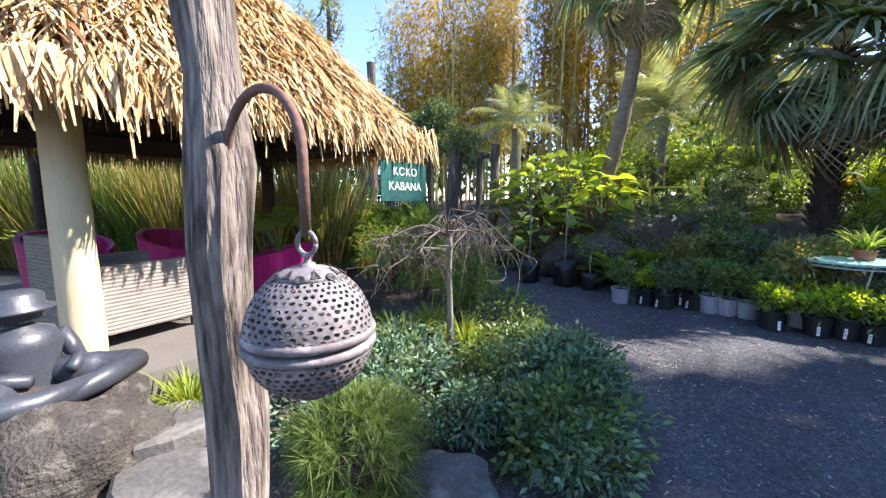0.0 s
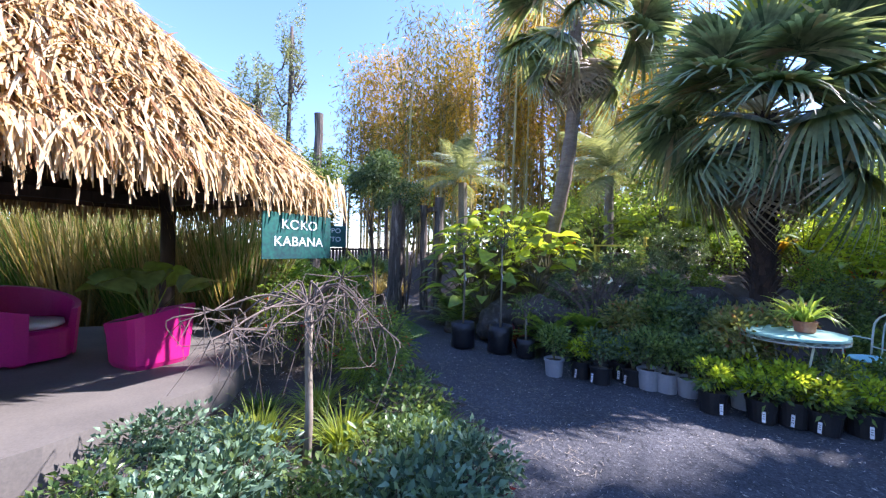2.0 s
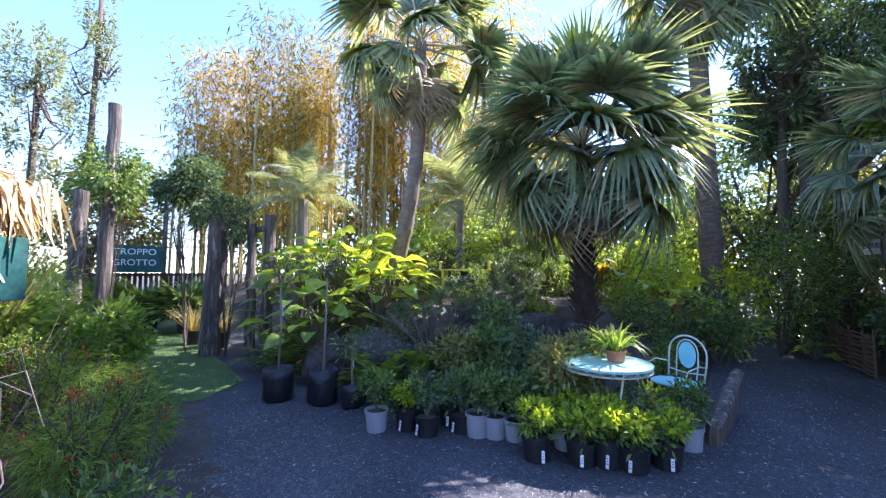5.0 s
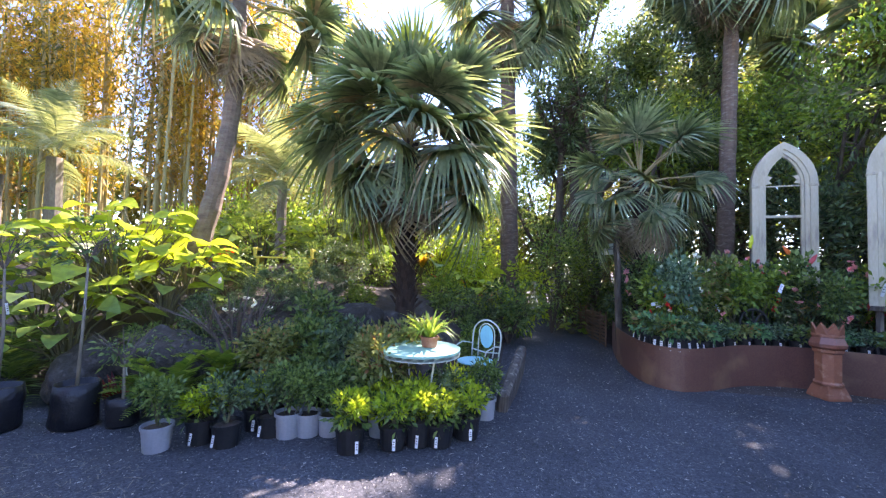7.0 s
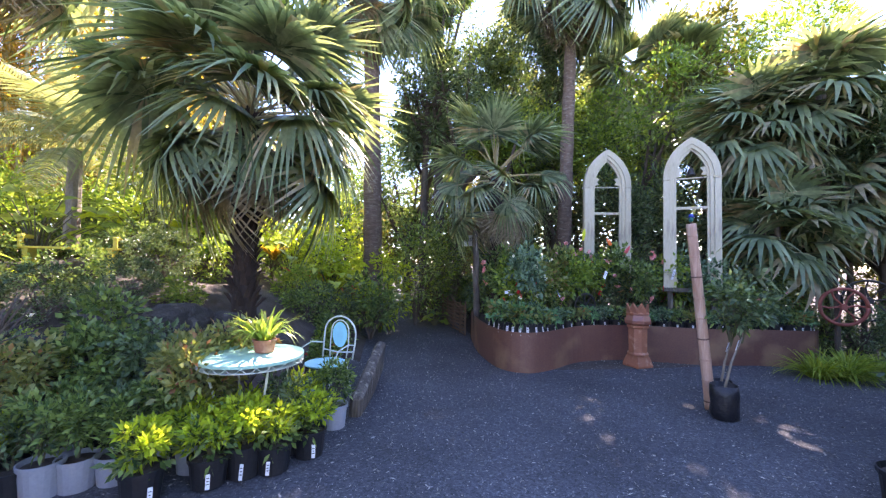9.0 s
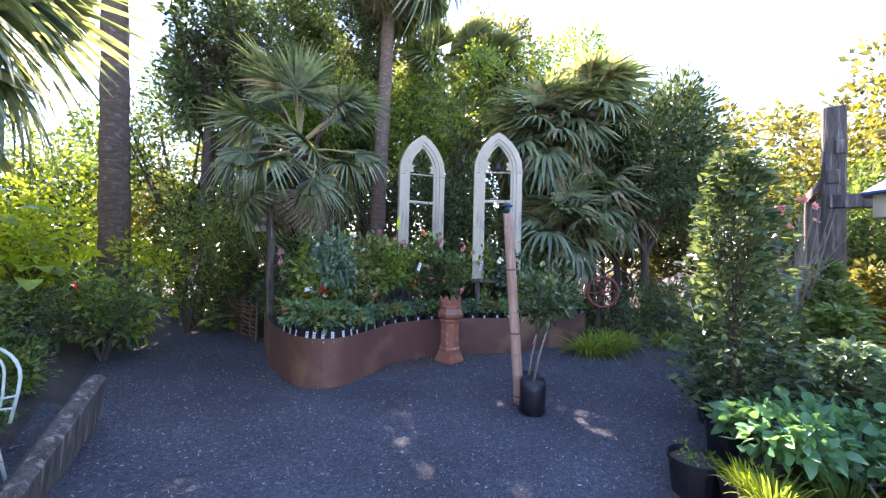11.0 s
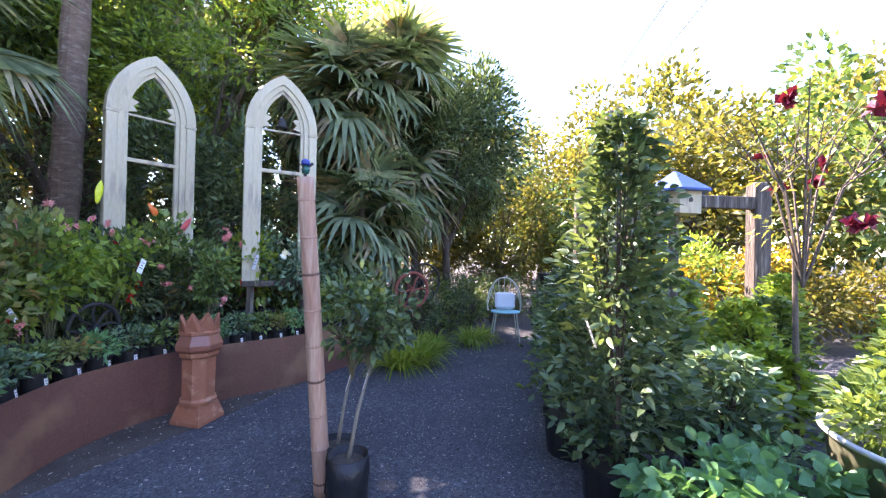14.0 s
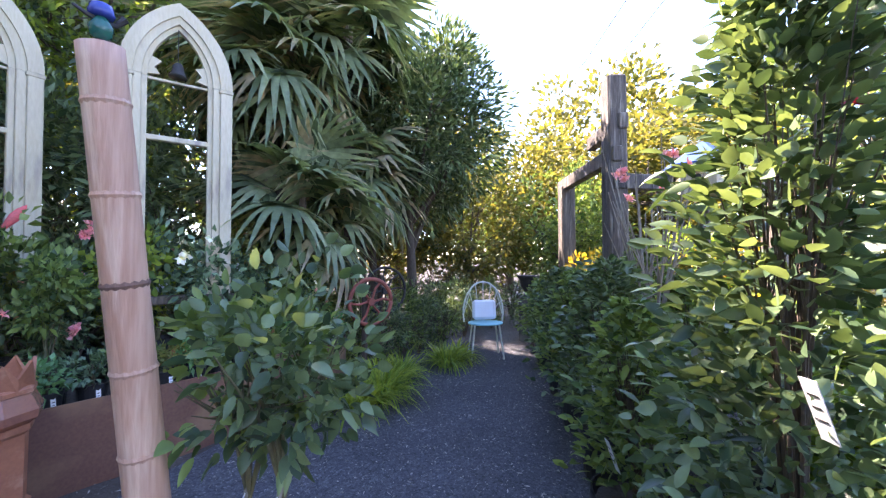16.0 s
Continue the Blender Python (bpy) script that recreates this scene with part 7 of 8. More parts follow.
# camellias in front of the arched frames
for i, (x, y, h_, mt) in enumerate(((3.5, 7.0, 1.5, L_DARK), (4.1, 7.0, 1.45, L_DARK), (3.0, 7.2, 1.35, L_MID), (5.0, 6.85, 1.3, L_DARK), (2.6, 7.7, 1.3, L_MID), (5.9, 6.5, 1.35, L_MID), (6.4, 6.3, 1.3, L_BRIGHT), (4.7, 6.9, 1.2, L_DARK), (2.4, 8.4, 1.2, L_BLUE), (6.7, 6.0, 1.1, L_MID))):
    o = shrub("camellia", x, y, 0.39, (0.42, 0.42, h_ * 0.42), "dark glossy camellia with pink flowers in the bed", mt, 1700, 0.075, 0.035, 0.1, seed=740 + i, clumps=28, tight=0.3, group="camellias in the bed")
    if i in (0, 1, 3):
        flower_cluster(o, cloud(14, (0.44, 0.44, h_ * 0.42), (0, -0.1, h_ * 0.5 + 0.2), 14, 0.1, 1.0, rs)[0], P_PINK, 0.048, "pink flower", 9)
for x, y, z, mt, ry, lab in ((3.95, 7.05, 2.0, mat("yellow_glass", (0.7, 0.75, 0.03), None, 0.3), 8, "yellow leaf-shaped garden ornament on a rod"), (4.42, 6.98, 1.85, mat("orange_glass", (0.85, 0.16, 0.02), None, 0.3), -35, "orange leaf-shaped garden ornament on a rod"),
                             (4.7, 6.92, 1.72, mat("coral_glass", (0.85, 0.12, 0.12), None, 0.3), 35, "coral leaf-shaped garden ornament on a rod")):
    o = thing("leaf_ornament", x, y, 0.4, 0, lab, "ornament", "leaf ornaments")
    part("blade", Shape().lathe([(0.002, -0.11), (0.018, -0.09), (0.035, 0), (0.03, 0.06), (0.012, 0.11), (0.002, 0.125)], 14, Matrix.Diagonal((1, 0.25, 1, 1))), mt, o, smooth=True, m=pose(0, 0, z - 0.4, 0, ry, 0))
    part("rod", Shape().tube([(0, 0.01, 0), (0, 0.01, z - 0.48)], 0.004, 5), IRON, o)


def spoked_wheel(name, x, y, z, r, rz, m, label, spokes=8, rx=90, tube=0.018):
    ob = thing(name, x, y, z, 0, label, "wheel")
    ob.matrix_basis = pose(x, y, z, rx, 0, rz)
    part("rim", Shape().tube([(r * math.cos(a), r * math.sin(a), 0) for a in np.linspace(0, 6.2832, 33)], tube, 8), m, ob, smooth=True)
    part("hub", Shape().lathe([(r * 0.16, -0.03), (r * 0.18, 0), (r * 0.16, 0.03)], 14), m, ob)
    for k in range(spokes):
        a = 6.2832 * k / spokes
        part("spoke", Shape().tube([(r * 0.15 * math.cos(a), r * 0.15 * math.sin(a), 0), (r * 0.6 * math.cos(a + 0.16), r * 0.6 * math.sin(a + 0.16), 0), (r * math.cos(a), r * math.sin(a), 0)], tube * 0.6, 6), m, ob)
    return ob


spoked_wheel("wheel_ornament", 3.72, 6.55, 0.78, 0.2, 10, IRON, "dark iron ornamental wheel propped among pots")
spoked_wheel("wheel_ornament", 6.98, 5.22, 0.92, 0.26, -35, REDIRON, "rust-red iron wheel beside the path", 6, 90, 0.024)
spoked_wheel("wheel_ornament", 7.6, 5.35, 1.0, 0.3, -35, IRON, "dark iron wheel behind grasses", 8)
support = thing("wheel_stand", 6.98, 5.3, 0, 0, "dark timber stake holding the red wheel", "stake")
part("stake", Shape().box(0.06, 0.05, 1.1), DARKWOOD, support, m=pose(0, 0, 0.55))
support = thing("wheel_stand", 7.62, 5.43, 0, 0, "dark timber stake holding an iron wheel", "stake")
part("stake", Shape().box(0.06, 0.05, 1.2), DARKWOOD, support, m=pose(0, 0, 0.6))

# street sign on its post
sp = rough_post("sign_post", (2.06, 7.3, 0), (2.03, 7.42, 2.06), 0.055, "weathered square timber sign post")
js = make_sign("street_sign", (1.93, 7.7, 1.88), -77, 0.6, 0.2, SIGNWHITE, ["JUNCTION RD"], BLACKTEXT_HOLE, "white street-name board with black capitals", 0.1, 0.02, widths=(0.52,))

# woven wattle edging along the path
def wattle(name, pts, h_, label):
    ob = thing(name, 0, 0, 0, 0, label, "fence")
    line = smooth_line(pts, 8)
    for i in range(0, len(line), 3):
        part("stake", Shape().tube([(line[i].x, line[i].y, -0.02), (line[i].x, line[i].y, h_ + 0.06)], 0.016, 6), WATTLE, ob)
    rows = int(h_ / 0.035)
    for r in range(rows):
        pts3 = [(p.x + 0.022 * (1 if (i // 3 + r) % 2 else -1) * math.sin(math.pi * ((i % 3) + 0.5) / 3), p.y, 0.03 + r * 0.035 + 0.008 * math.sin(i * 0.9 + r)) for i, p in enumerate(line)]
        part("withy", Shape().tube(pts3, 0.013, 5), WATTLE, ob)
    return ob


wattle("wattle_fence", [(2.02, 8.2), (1.88, 9.4), (1.75, 11.0), (1.4, 12.6)], 0.62, "low woven wattle fence edging the path")
wattle("wattle_fence", [(0.5, 13.6), (-1.0, 14.3), (-3.0, 15.2)], 0.8, "woven wattle fence across the end of the path")
for i in range(26):
    u = i / 25
    x, y = 2.55 - 0.9 * u + rs.uniform(0, 1.2), 8.5 + 4.5 * u + rs.normal(0, 0.25)
    shrub("path_shrub", x, y, 0, (0.45, 0.45, 0.5), "dark leafy shrub behind the wattle fence", (L_DARK, L_BLUE, L_MID)[i % 3], 900, 0.11, 0.055, 0.1, seed=760 + i, clumps=22, tight=0.34, group="shrubs along the path")
for i, (x, y) in enumerate(((1.55, 9.5), (1.4, 10.3), (1.2, 11.2), (0.9, 12.2), (0.4, 13.0))):
    o = big_leaf_plant("hosta", x, y, 0.34, 14, "round-leaved hosta at the path edge", L_BLUE if i % 2 else L_BRIGHT, 0.2, 0.17, 780 + i, 2, 0.9)
# the lime ones put a backlit glow into their leaf colour
for i in range(13):
    x, y = 1.0 + rs.random() * 8.0, 8.9 + rs.random() * 2.6
    r = rs.uniform(0.6, 1.0)
    shrub("understorey_shrub", x, y, 0, (r, r, r * 1.4), "tall dark understorey shrub behind the bed", (L_DARK, L_MID, L_LIME, L_BRIGHT)[i % 4], 1300, 0.12, 0.045, 0.2, seed=800 + i, clumps=30, tight=0.3, detail=0, group="understorey shrubs")
for i in range(9):
    x, y = 2.9 + rs.random() * 5, 8.6 + rs.random() * 2
    t_ = Shape().tube([(0, 0, 0), (rs.normal(0, 0.2), rs.normal(0, 0.2), 2.2), (rs.normal(0, 0.6), rs.normal(0, 0.4), 4.4)], [0.07, 0.055, 0.03], 8)
    o = thing("slender_tree", x, y, 0, 0, "slender dark trunk with a light leafy head", "tree")
    part("trunk", t_, BARK, o)
    part("crown", shrub_mesh(2200, (1.2, 1.1, 1.1), (0, 0, 4.7), 0.14, 0.05, (L_MID, L_BRIGHT, L_DARK)[i % 3], 30, 0.24, 0.35, 0, 0.2, 830 + i), None, o)

# fan-leaved clump and dense evergreen past the frames
RHAP = fan_frond(L_FAN, 18, 0.62, 0.42, 0.75, 105, 0.05, 91, 0.45)
for i in range(20):
    x, y, h_ = 7.2 + rs.uniform(-0.6, 1.3), 6.2 + rs.uniform(-0.4, 0.9), rs.uniform(1.9, 4.7)
    o = thing("cane_palm", x, y, 0.0, 0, "slim-stemmed fan palm with drooping fingered leaves", "palm", "cane palms past the frames")
    part("trunk", Shape().tube([(0, 0, 0), (0.03, 0, h_ * 0.5), (0, 0.02, h_)], [0.05, 0.045, 0.04], 8), BARK, o)
    for k in range(17):
        part("frond", RHAP, None, o, m=pose(0, 0, h_ - 0.03 * k, 0, 0, k * 137.5 + i * 20) @ pose(0, 0, 0, rs.uniform(-20, 20), -(60 - 6 * k) + rs.uniform(-8, 8), 0) @ Matrix.Diagonal((*[rs.uniform(0.9, 1.25)] * 3, 1)))
tree("evergreen_tree", 9.0, 5.6, 0, 2.2, 0.1, (-0.1, -0.15, 3.55), (1.55, 1.45, 1.75), "dense dark evergreen tree with long leaves", L_DARK, 17000, 0.16, 0.045, 60, 0.28, seed=8, detail=1)
for i, (x, y, ln) in enumerate(((6.2, 4.95, 0.75), (6.5, 4.85, 0.75), (6.8, 5.05, 0.72), (7.9, 4.6, 0.6), (8.2, 4.55, 0.55), (7.2, 4.95, 0.6))):
    grass_clump("strap_leaf_clump", x, y, 0, ln, 260, "arching strap-leaved green clump at the bed's end", L_BRIGHT if i % 2 else L_LIMEGRASS, 0.02, 0.85, 0.75, 0.1, 860 + i, "grass", "strap-leaved clumps")
for i, (x, y) in enumerate(((7.5, 5.4), (8.0, 5.3), (8.4, 5.2), (8.9, 5.0), (9.4, 5.2), (7.2, 5.7), (9.9, 4.9), (10.9, 4.6), (11.1, 4.0), (11.3, 3.4), (10.6, 5.2), (12.0, 6.6), (12.8, 5.4), (12.4, 4.4), (11.4, 6.0), (13.2, 6.4), (11.0, 7.4))):
    shrub("path_end_shrub", x, y, 0, (0.38, 0.36, 0.5) if i < 11 else (0.85, 0.8, 0.95), "wiry dark shrub at the end of the yard", (L_DARK, L_MID)[i % 2], 1200, 0.09, 0.022, 0.05, seed=880 + i, clumps=26, tight=0.32)


def hoop_chair(x, y, rz):
    ob = thing("garden_chair", x, y, 0, rz, "turquoise wire garden chair with a fan back and pale cushion", "chair")
    part("seat", Shape().lathe([(0.2, 0.43), (0.22, 0.435), (0.22, 0.45), (0.01, 0.452)], 24), TURQ_SKY, ob)
    outer = [(-0.26 * math.cos(a), 0.2, 0.55 + 0.42 * math.sin(a)) for a in np.linspace(-0.3, math.pi + 0.3, 17)]
    part("back_hoop", Shape().tube(outer, 0.011, 7), CREAMIRON, ob)
    for k in range(7):
        a = math.pi * (k + 1) / 8
        part("back_rod", Shape().tube([(-0.1 * math.cos(a), 0.18, 0.45), (-0.2 * math.cos(a), 0.2, 0.62 + 0.1 * math.sin(a)), (-0.26 * math.cos(a), 0.2, 0.55 + 0.42 * math.sin(a))], 0.006, 5), CREAMIRON, ob)
    for k in (-1, 1):
        part("back_arc", Shape().tube([(k * (0.26 - 0.2 * math.sin(a * 0.5)), 0.205, 0.5 + 0.42 * math.sin(a)) for a in np.linspace(0, math.pi * 0.55, 9)], 0.006, 5), CREAMIRON, ob)
    for a in (-1, 1):
        for b in (-1, 1):
            part("leg", Shape().tube([(0.15 * a, 0.14 * b, 0.43), (0.2 * a, 0.19 * b, 0)], 0.01, 6), CREAMIRON, ob)
    part("cushion", Shape().box(0.3, 0.1, 0.26, None, 0.04), TAG, ob, "pale patterned cushion", m=pose(0, 0.12, 0.6, -12))
    return ob


hoop_chair(8.55, 4.22, -68).scale = (1.15, 1.0, 1.1)
ur = thing("urn_planter", 9.9, 3.75, 0.0, 0, "dark iron urn on a plinth", "urn")
part("plinth", Shape().box(0.3, 0.3, 0.75), STONE, ur, m=pose(0, 0, 0.375))
part("bowl", Shape().lathe([(0.1, 0.75), (0.05, 0.82), (0.12, 0.92), (0.16, 1.06), (0.2, 1.1), (0.2, 1.12), (0.15, 1.1)], 18), IRON, ur)

# ---- pergola and birdhouse ----
for x, y, top in ((7.95, 2.54, 3.55), (9.7, 3.1, 2.6), (10.6, 2.2, 2.6), (8.9, 0.6, 2.6)):
    o = thing("pergola_post", x, y, 0, 18, "thick weathered pergola post", "post", "pergola posts")
    part("timber", Shape().box(0.24, 0.22, top, None, 0.02), GREYWOOD, o, m=pose(0, 0, top / 2))
for x, y, z, ln, rz in ((8.85, 2.85, 2.62, 2.2, 18), (8.35, 1.6, 2.3, 2.2, -62), (8.3, 2.6, 3.0, 1.0, 18)):
    o = thing("pergola_beam", x, y, z, rz, "weathered horizontal pergola beam", "beam", "pergola beams")
    part("timber", Shape().box(ln, 0.12, 0.18, None, 0.012), GREYWOOD, o)
bh = thing("birdhouse", 7.22, 1.84, 0, -25, "white birdhouse with a blue pointed roof on a post", "birdhouse")
part("pole", Shape().box(0.09, 0.09, 2.0), GREYWOOD, bh, m=pose(0, 0, 1.0))
part("house", Shape().lathe([(0.28, 2.0), (0.28, 2.26)], 6), WHITEWOOD, bh)
part("roof", Shape().lathe([(0.38, 2.25), (0.38, 2.275), (0.03, 2.51)], 6), BLUEROOF, bh, "blue painted roof")
# no cut openings: black discs stand in for the shaded inside
for k in range(6):
    a = math.radians(60 * k + 60)
    part("entrance_hole_disc", Shape().lathe([(0.028, 0), (0.028, 0.004), (0.001, 0.005)], 12), BLACKTEXT_HOLE, bh, m=pose(0.244 * math.cos(a), 0.244 * math.sin(a), 2.15, 0, 90, math.degrees(a)))

# ---- crowded pots on the other side ----
def tall_shrub(x, y, h_, r, label, seed, n=3200, leaf=0.1, mt=None, pot=("black", 0.2, 0.32)):
    ob = thing("potted_tall_shrub", x, y, 0, 0, label, "potted plant", "tall potted shrubs")
    top = add_pot(ob, *pot)
    part("branchwork", twig_mesh((h_ - top) * 0.86, r * 0.4, 12, 0.006, BARK, top - 0.02, seed, 4), None, ob)
    rng = np.random.default_rng(seed)
    u = rng.random(n)
    a = rng.uniform(0, 6.28, n)
    env = r * (0.26 + 0.95 * (1 - u) ** 0.7 * np.minimum(1, u * 4 + 0.45))
    lump = 0.75 + 0.25 * np.sin(5 * a + 9 * u + seed) + 0.12 * np.sin(11 * a - 17 * u)
    q = env * lump * (0.15 + 0.85 * rng.random(n) ** 0.6)
    P = np.stack([np.cos(a) * q, np.sin(a) * q, top + 0.1 + (h_ - top - 0.1) * u], 1)
    D = np.stack([np.cos(a), np.sin(a), 0.5 + rng.normal(0, 0.3, n)], 1) + rng.normal(0, 0.4, (n, 3))
    part("foliage", Leaves().put(P, D, leaf * rng.uniform(0.6, 1.2, n), leaf * 0.42 * rng.uniform(0.8, 1.2, n), 2, 0.2, 0.14, rng=rng), mt or L_MID, ob)
    add_tag(ob, -r * 0.8, 0.1, h_ * 0.45, 200, 0.04, 0.14, 20)
    return ob


tall_shrub(4.35, 2.42, 2.3, 0.46, "tall dense glossy green shrub in a black pot", 900, 4000, 0.08, L_DARK)
tall_shrub(5.0, 2.75, 1.2, 0.34, "bushy glossy green shrub in a black pot", 901, 1500, 0.07)
tall_shrub(4.6, 1.85, 0.95, 0.36, "bushy glossy green shrub in a black pot", 902, 1300, 0.08, L_BLUE)
tall_shrub(5.75, 2.8, 1.4, 0.45, "bushy green shrub in a black pot beside the path", 903, 2000, 0.07, L_DARK)
tall_shrub(6.5, 2.95, 1.3, 0.45, "bushy green shrub in a black pot beside the path", 904, 2000, 0.07, L_MID)
tall_shrub(7.3, 3.1, 1.3, 0.45, "bushy green shrub in a black pot beside the path", 905, 2000, 0.07, L_DARK)
tall_shrub(8.2, 3.3, 1.2, 0.45, "bushy green shrub in a black pot beside the path", 906, 1800, 0.07, L_MID)
tall_shrub(9.0, 3.45, 1.1, 0.4, "bushy green shrub in a black pot beside the path", 907, 1600, 0.07, L_MID)
for i, (x, y, h_, mt) in enumerate(((5.2, 1.7, 0.85, L_BRIGHT), (5.7, 1.35, 0.8, L_BRIGHT), (5.6, 2.1, 1.1, L_MID), (6.2, 2.2, 1.3, L_MID), (6.3, 1.4, 1.1, L_BRIGHT), (5.0, 0.9, 0.9, L_MID), (6.9, 2.4, 1.5, L_MID), (6.9, 1.0, 1.1, L_MID), (5.8, 0.5, 1.0, L_MID), (7.6, 1.7, 1.2, L_BRIGHT), (5.0, 0.2, 0.8, L_MID), (6.6, 0.1, 1.2, L_BRIGHT), (8.5, 1.8, 1.4, L_FAR), (9.2, 2.4, 1.4, L_FAR), (8.0, 0.6, 1.3, L_BRIGHT))):
    tall_shrub(x, y, h_, 0.4, "leafy shrub in a black pot among the crowded stock", 910 + i, 1400, 0.09, mt, ("black", 0.16, 0.26))
# broad-leaved herb in front
for i, (x, y) in enumerate(((3.88, 2.02), (4.1, 1.72))):
    o = thing("potted_hydrangea", x, y, 0, 0, "hydrangea with broad blue-green leaves in a black pot", "potted plant")
    top = add_pot(o, "black", 0.2, 0.28)
    part("branchwork", twig_mesh(0.3, 0.25, 8, 0.007, STEM, top, 930 + i), None, o)
    part("foliage", shrub_mesh(520, (0.34, 0.34, 0.16), (0, 0, top + 0.24), 0.085, 0.06, L_HERB, 34, 0.3, 0.4, 2, 0.3, 930 + i), None, o)
for i, (x, y, ln, mt) in enumerate(((3.72, 1.72, 0.35, L_GRASS), (3.48, 1.95, 0.3, L_BRIGHT), (3.62, 2.1, 0.2, L_LIME))):
    grass_clump("potted_grass", x, y, 0, ln, 160, "grassy plant in a black pot", mt, 0.012, 0.7, 0.5, 0.1, 940 + i, "potted plant", pot=("black", 0.15, 0.22))
o = thing("empty_pot", 3.62, 2.38, 0, 0, "black pot with sparse seedlings", "pot")
add_pot(o, "black", 0.16, 0.24)
part("seedling_patch", shrub_mesh(70, (0.13, 0.13, 0.06), (0, 0, 0.25), 0.04, 0.02, L_BRIGHT, 9, 0.4, 0.4, 1, 0.1, 944), None, o)


def tub(x, y, rz, sx, sy, h_, label, seed):
    ob = thing("metal_tub", x, y, 0, rz, label, "tub", "galvanised tubs")
    s = Shape()
    prof = [(0.78, 0.0), (0.8, 0.01), (0.97, h_ - 0.03), (1.0, h_ - 0.02), (1.02, h_), (1.0, h_ + 0.012), (0.97, h_), (0.93, h_ - 0.04), (0.78, 0.06), (0.02, 0.055)]
    s.lathe(prof, 40, None, sx, sy)
    part("body", s, STEEL, ob, smooth=True)
    part("soil", Shape().lathe([(0.9, h_ - 0.14), (0.02, h_ - 0.1)], 30, None, sx, sy), SOIL, ob)
    part("rim", Shape().tube([(sx * 1.01 * math.cos(a), sy * 1.01 * math.sin(a), h_) for a in np.linspace(0, 6.2832, 41)], 0.014, 8), RIM, ob, "pale rolled rim", smooth=True)
    for k in (-1, 1):
        part("handle", Shape().tube([(k * sx * 0.98, -0.09, h_ - 0.12), (k * (sx + 0.06), -0.08, h_ - 0.06), (k * (sx + 0.06), 0.08, h_ - 0.06), (k * sx * 0.98, 0.09, h_ - 0.12)], 0.008, 7), STEEL, ob)
    part("planting", shrub_mesh(900, (sx * 0.95, sy * 0.95, 0.24), (0, 0, h_ + 0.12), 0.07, 0.03, L_MID, 30, 0.3, 0.3, 1, 0.2, seed), None, ob)
    return ob


tub(4.25, 1.12, 20, 0.46, 0.38, 0.7, "oval galvanised bath tub planted with green seedlings", 950)
tub(3.72, 1.38, 60, 0.2, 0.15, 0.42, "small galvanised tub beside the larger one", 951)

# wine-flowered magnolia and pink orchid-like blooms
mg = thing("magnolia_tree", 5.55, 1.2, 0, 0, "sparse magnolia with dark wine-coloured blooms", "tree")
part("trunk", Shape().tube([(0, 0, 0), (0.04, 0.02, 0.8), (0.0, 0.05, 1.6)], [0.026, 0.02, 0.015], 8), TWIG, mg)
part("branchwork", twig_mesh(1.4, 0.65, 9, 0.008, TWIG, 1.3, 17, 3), None, mg)
P, D = cloud(12, (0.65, 0.65, 0.65), (0, 0, 2.2), 12, 0.12, 0.7, rs)
flower_cluster(mg, P, P_WINE, 0.09, "wine-red bloom", 7)
tagged(part("leafage", shrub_mesh(320, (0.6, 0.6, 0.6), (0, 0, 2.1), 0.06, 0.03, L_OLIVE, 26, 0.25, 0.4, 1, 0.2, 19), None, mg), kind="stuff")
pk = thing("pink_blooming_shrub", 6.1, 2.5, 0, 0, "bare-stemmed shrub with pink blooms", "shrub")
part("branchwork", twig_mesh(2.15, 0.4, 9, 0.011, PALEBARK, 0, 21, 3), None, pk)
flower_cluster(pk, cloud(12, (0.35, 0.35, 0.3), (0, 0, 2.0), 10, 0.1, 0.7, rs)[0], P_PINK, 0.05, "pink bloom", 7)

# saplings in bags by the bamboo pole
def sapling(x, y, r, h, stem, crown, rad, label, seed, n, lean):
    ob = thing("bagged_sapling", x, y, 0, 0, label, "potted plant", "saplings in black bags")
    top = add_pot(ob, "bag", r, h)
    part("stem", Shape().tube([(0, 0, top - 0.02), (lean[0] * 0.4, lean[1] * 0.4, top + stem * 0.5), (lean[0], lean[1], top + stem)], [0.013, 0.011, 0.008], 8), PALEBARK, ob, smooth=True)
    part("twig_spray", twig_mesh(rad[2] * 1.6, rad[0] * 0.8, 10, 0.005, STEM, 0, seed, 3), None, ob, m=pose(lean[0], lean[1], top + stem - 0.06))
    part("foliage", shrub_mesh(n, rad, (lean[0], lean[1], crown), 0.06, 0.034, (L_MID, L_DARK)[seed % 2], 24, 0.36, 0.4, 2, 0.15, seed), None, ob)
    add_tag(ob, lean[0] * 0.8 - 0.03, lean[1] * 0.8, top + stem * 0.75, 30, 0.03, 0.1, 15)
    return ob


sapling(3.72, 3.83, 0.12, 0.32, 0.5, 1.12, (0.27, 0.27, 0.3), "slim sapling with a loose leafy head in a black bag", 961, 620, (0.2, 0.0))
sapling(3.86, 4.02, 0.11, 0.3, 0.45, 1.05, (0.26, 0.26, 0.28), "slim sapling with a loose leafy head in a black bag", 962, 480, (0.1, -0.02))

for i, (x, y, h_) in enumerate(((5.35, 8.3, 2.0), (5.9, 7.7, 1.8), (6.4, 7.4, 1.9), (5.7, 9.7, 2.2), (4.7, 10.1, 2.0), (6.2, 8.6, 2.1), (3.4, 9.6, 1.7))):
    shrub("screen_shrub", x, y, 0, (0.75, 0.7, h_ * 0.95), "tall dark leafy shrub behind the arched frames", L_DARK, 2600, 0.15, 0.05, 0.1, seed=1100 + i, clumps=40, tight=0.26, group="screen shrubs")

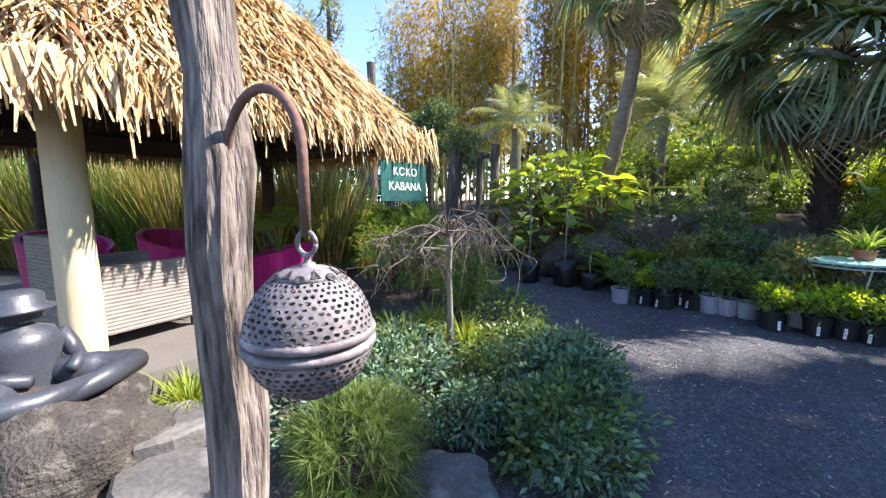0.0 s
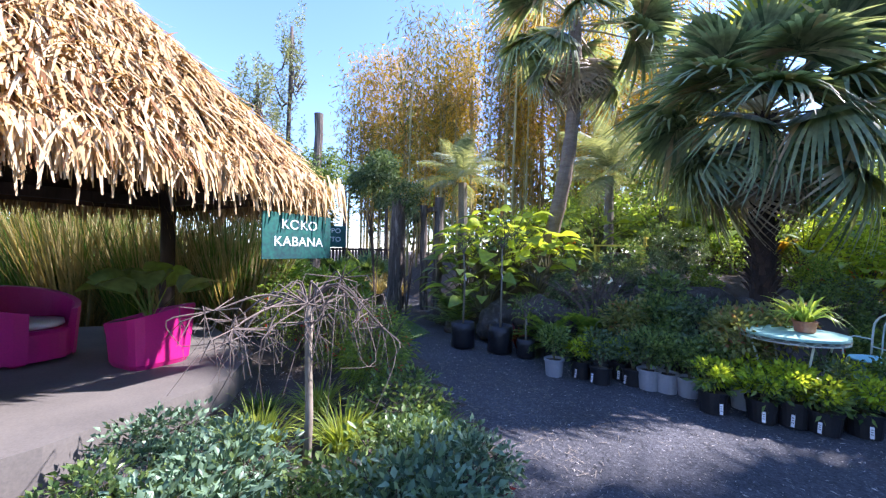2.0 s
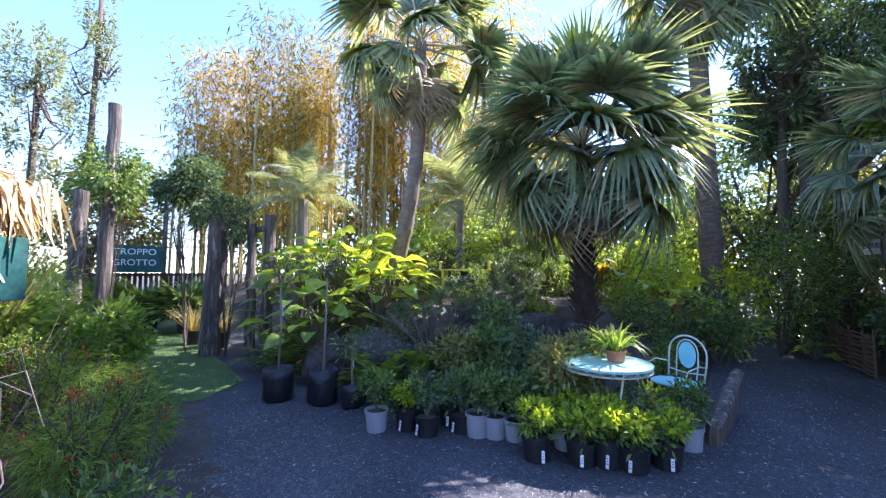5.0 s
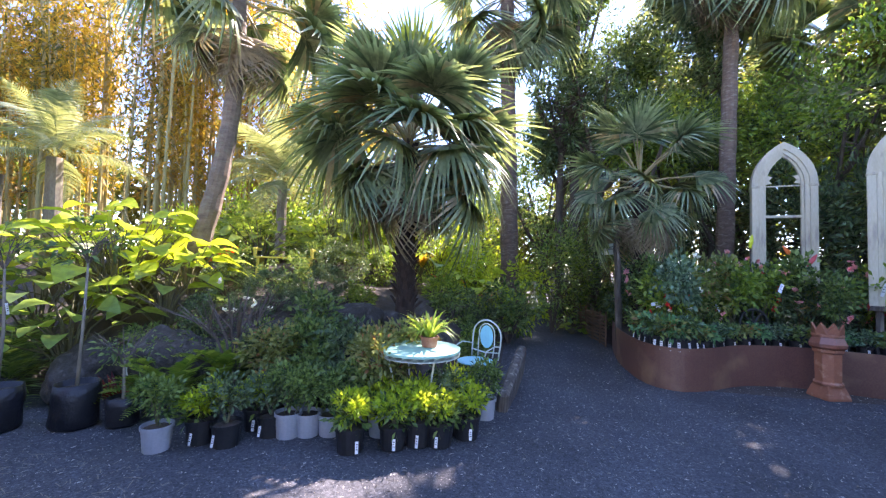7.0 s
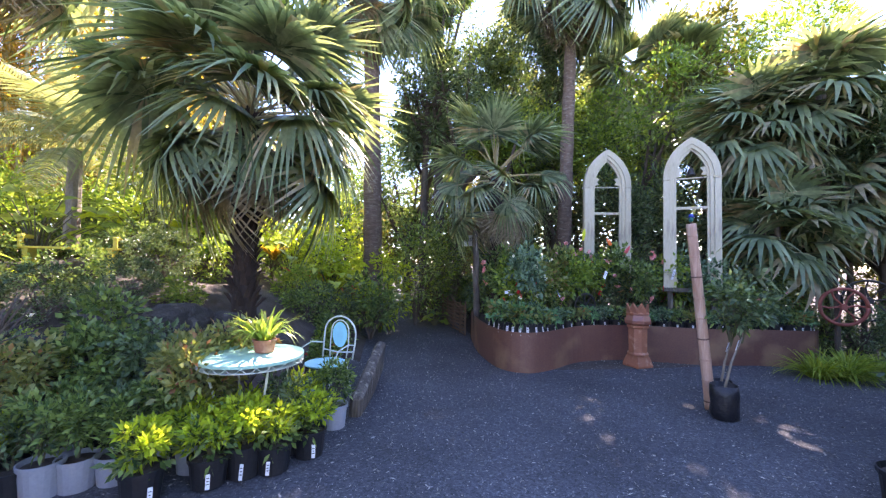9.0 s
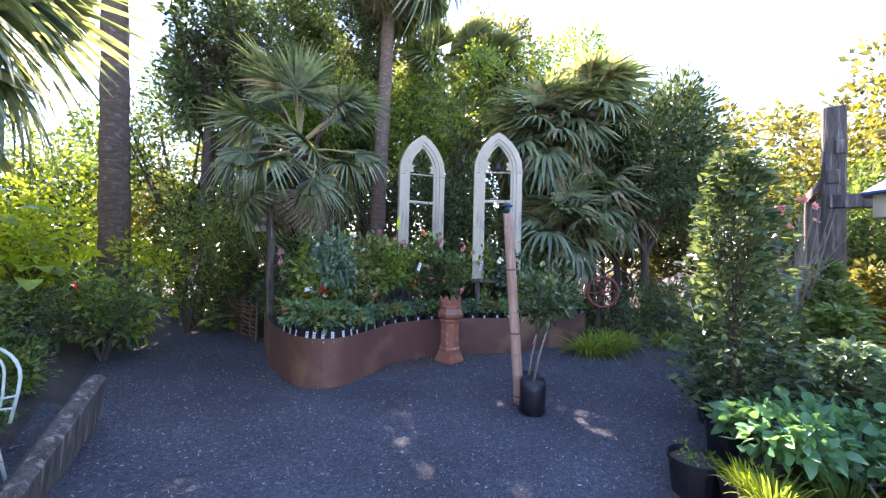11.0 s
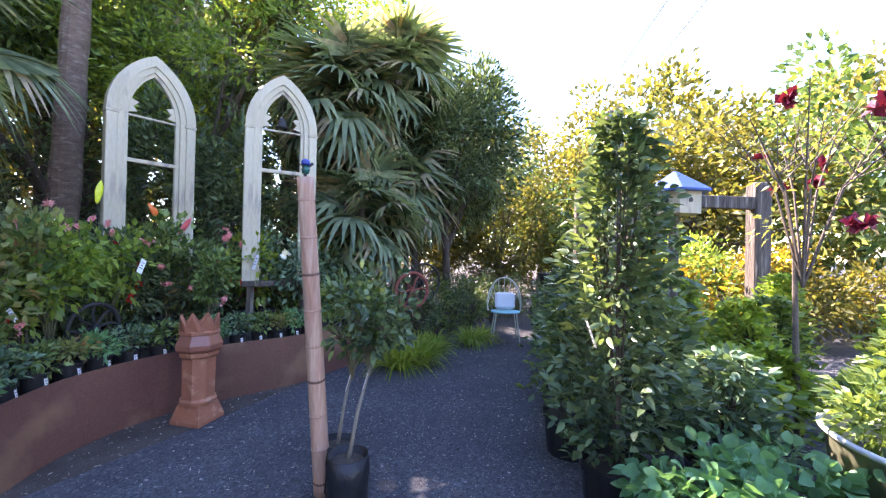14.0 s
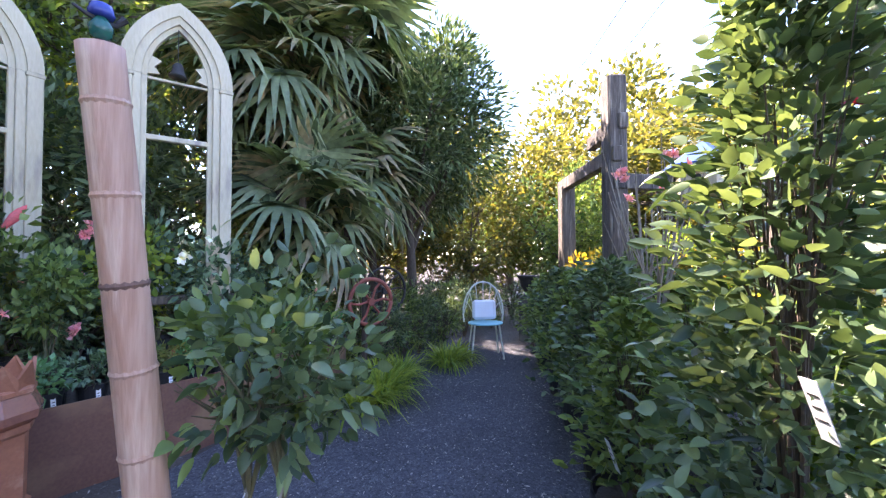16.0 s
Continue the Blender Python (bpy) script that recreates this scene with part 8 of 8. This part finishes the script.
fin = thing("pole_finial", 3.56, 4.05, 1.9, 0, "small blue glass finial on top of the bamboo pole", "ornament")
part("spike", Shape().tube([(0, 0, -0.02), (0, 0, 0.03)], 0.008, 8), IRON, fin)
part("body", Shape().lathe([(0.006, 0.02), (0.02, 0.028), (0.024, 0.05), (0.014, 0.07), (0.004, 0.078)], 14), mat("teal_glass", (0.01, 0.12, 0.1), None, 0.2), fin, "dark teal glass body", smooth=True)
part("cap", Shape().lathe([(0.022, 0.072), (0.026, 0.08), (0.022, 0.1), (0.008, 0.108), (0.002, 0.109)], 14), mat("cobalt_glass", (0.03, 0.06, 0.32), None, 0.15), fin, "cobalt blue glass cap", smooth=True)
part("arm", Shape().tube([(-0.05, 0.01, 0.078), (-0.03, 0, 0.066), (0, 0, 0.062), (0.03, 0, 0.07), (0.045, -0.01, 0.092)], [0.003, 0.005, 0.007, 0.006, 0.009], 7), IRON, fin)

# two overhead cables beyond the garden
for k, off in enumerate((0.0, 0.9)):
    cab = thing("overhead_cable", 0, 0, 0, 0, "thin dark overhead cable crossing the sky", "cable", "overhead cables")
    part("wire", Shape().tube([(30 + off, 7 - 4 * off, 9.5), (18 + off, 2.5 - off, 8.6), (10 + off, -0.6 - off, 9.6), (-2, -5 - off, 12)], 0.012, 5), IRON, cab)

for i, (x, y, r, mt) in enumerate(((0.55, 9.4, 0.3, L_BRIGHT), (0.5, 10.4, 0.4, L_LIME), (0.2, 11.4, 0.45, L_BRIGHT), (-0.1, 7.0, 0.25, L_MID), (0.0, 6.2, 0.22, L_BRIGHT), (-0.35, 12.6, 0.5, L_LIME))):
    shrub("path_edge_plant", x - 0.35, y, at_ground(x - 0.35, y), (r, r, r * 0.7), "low leafy plant along the path's edge", mt, 700, 0.08, 0.045, 0.0, seed=1200 + i, clumps=20, tight=0.34)

# shrubs whose yellowish leaves hold the warm sunlight in their colour
for i in range(26):
    x, y = rs.uniform(9.3, 14.0), rs.uniform(-4.0, 3.0)
    r = rs.uniform(0.5, 0.95)
    shrub("sunlit_shrub", x, y, 0, (r, r, r * rs.uniform(0.8, 1.3)), "yellow-green sunlit shrub beyond the pergola", (L_FAR, L_GOLD, L_BRIGHT, L_FAR)[i % 4], 1000, 0.13, 0.055, 0.05, seed=1300 + i, clumps=26, tight=0.32, detail=0, group="shrubs beyond the pergola")
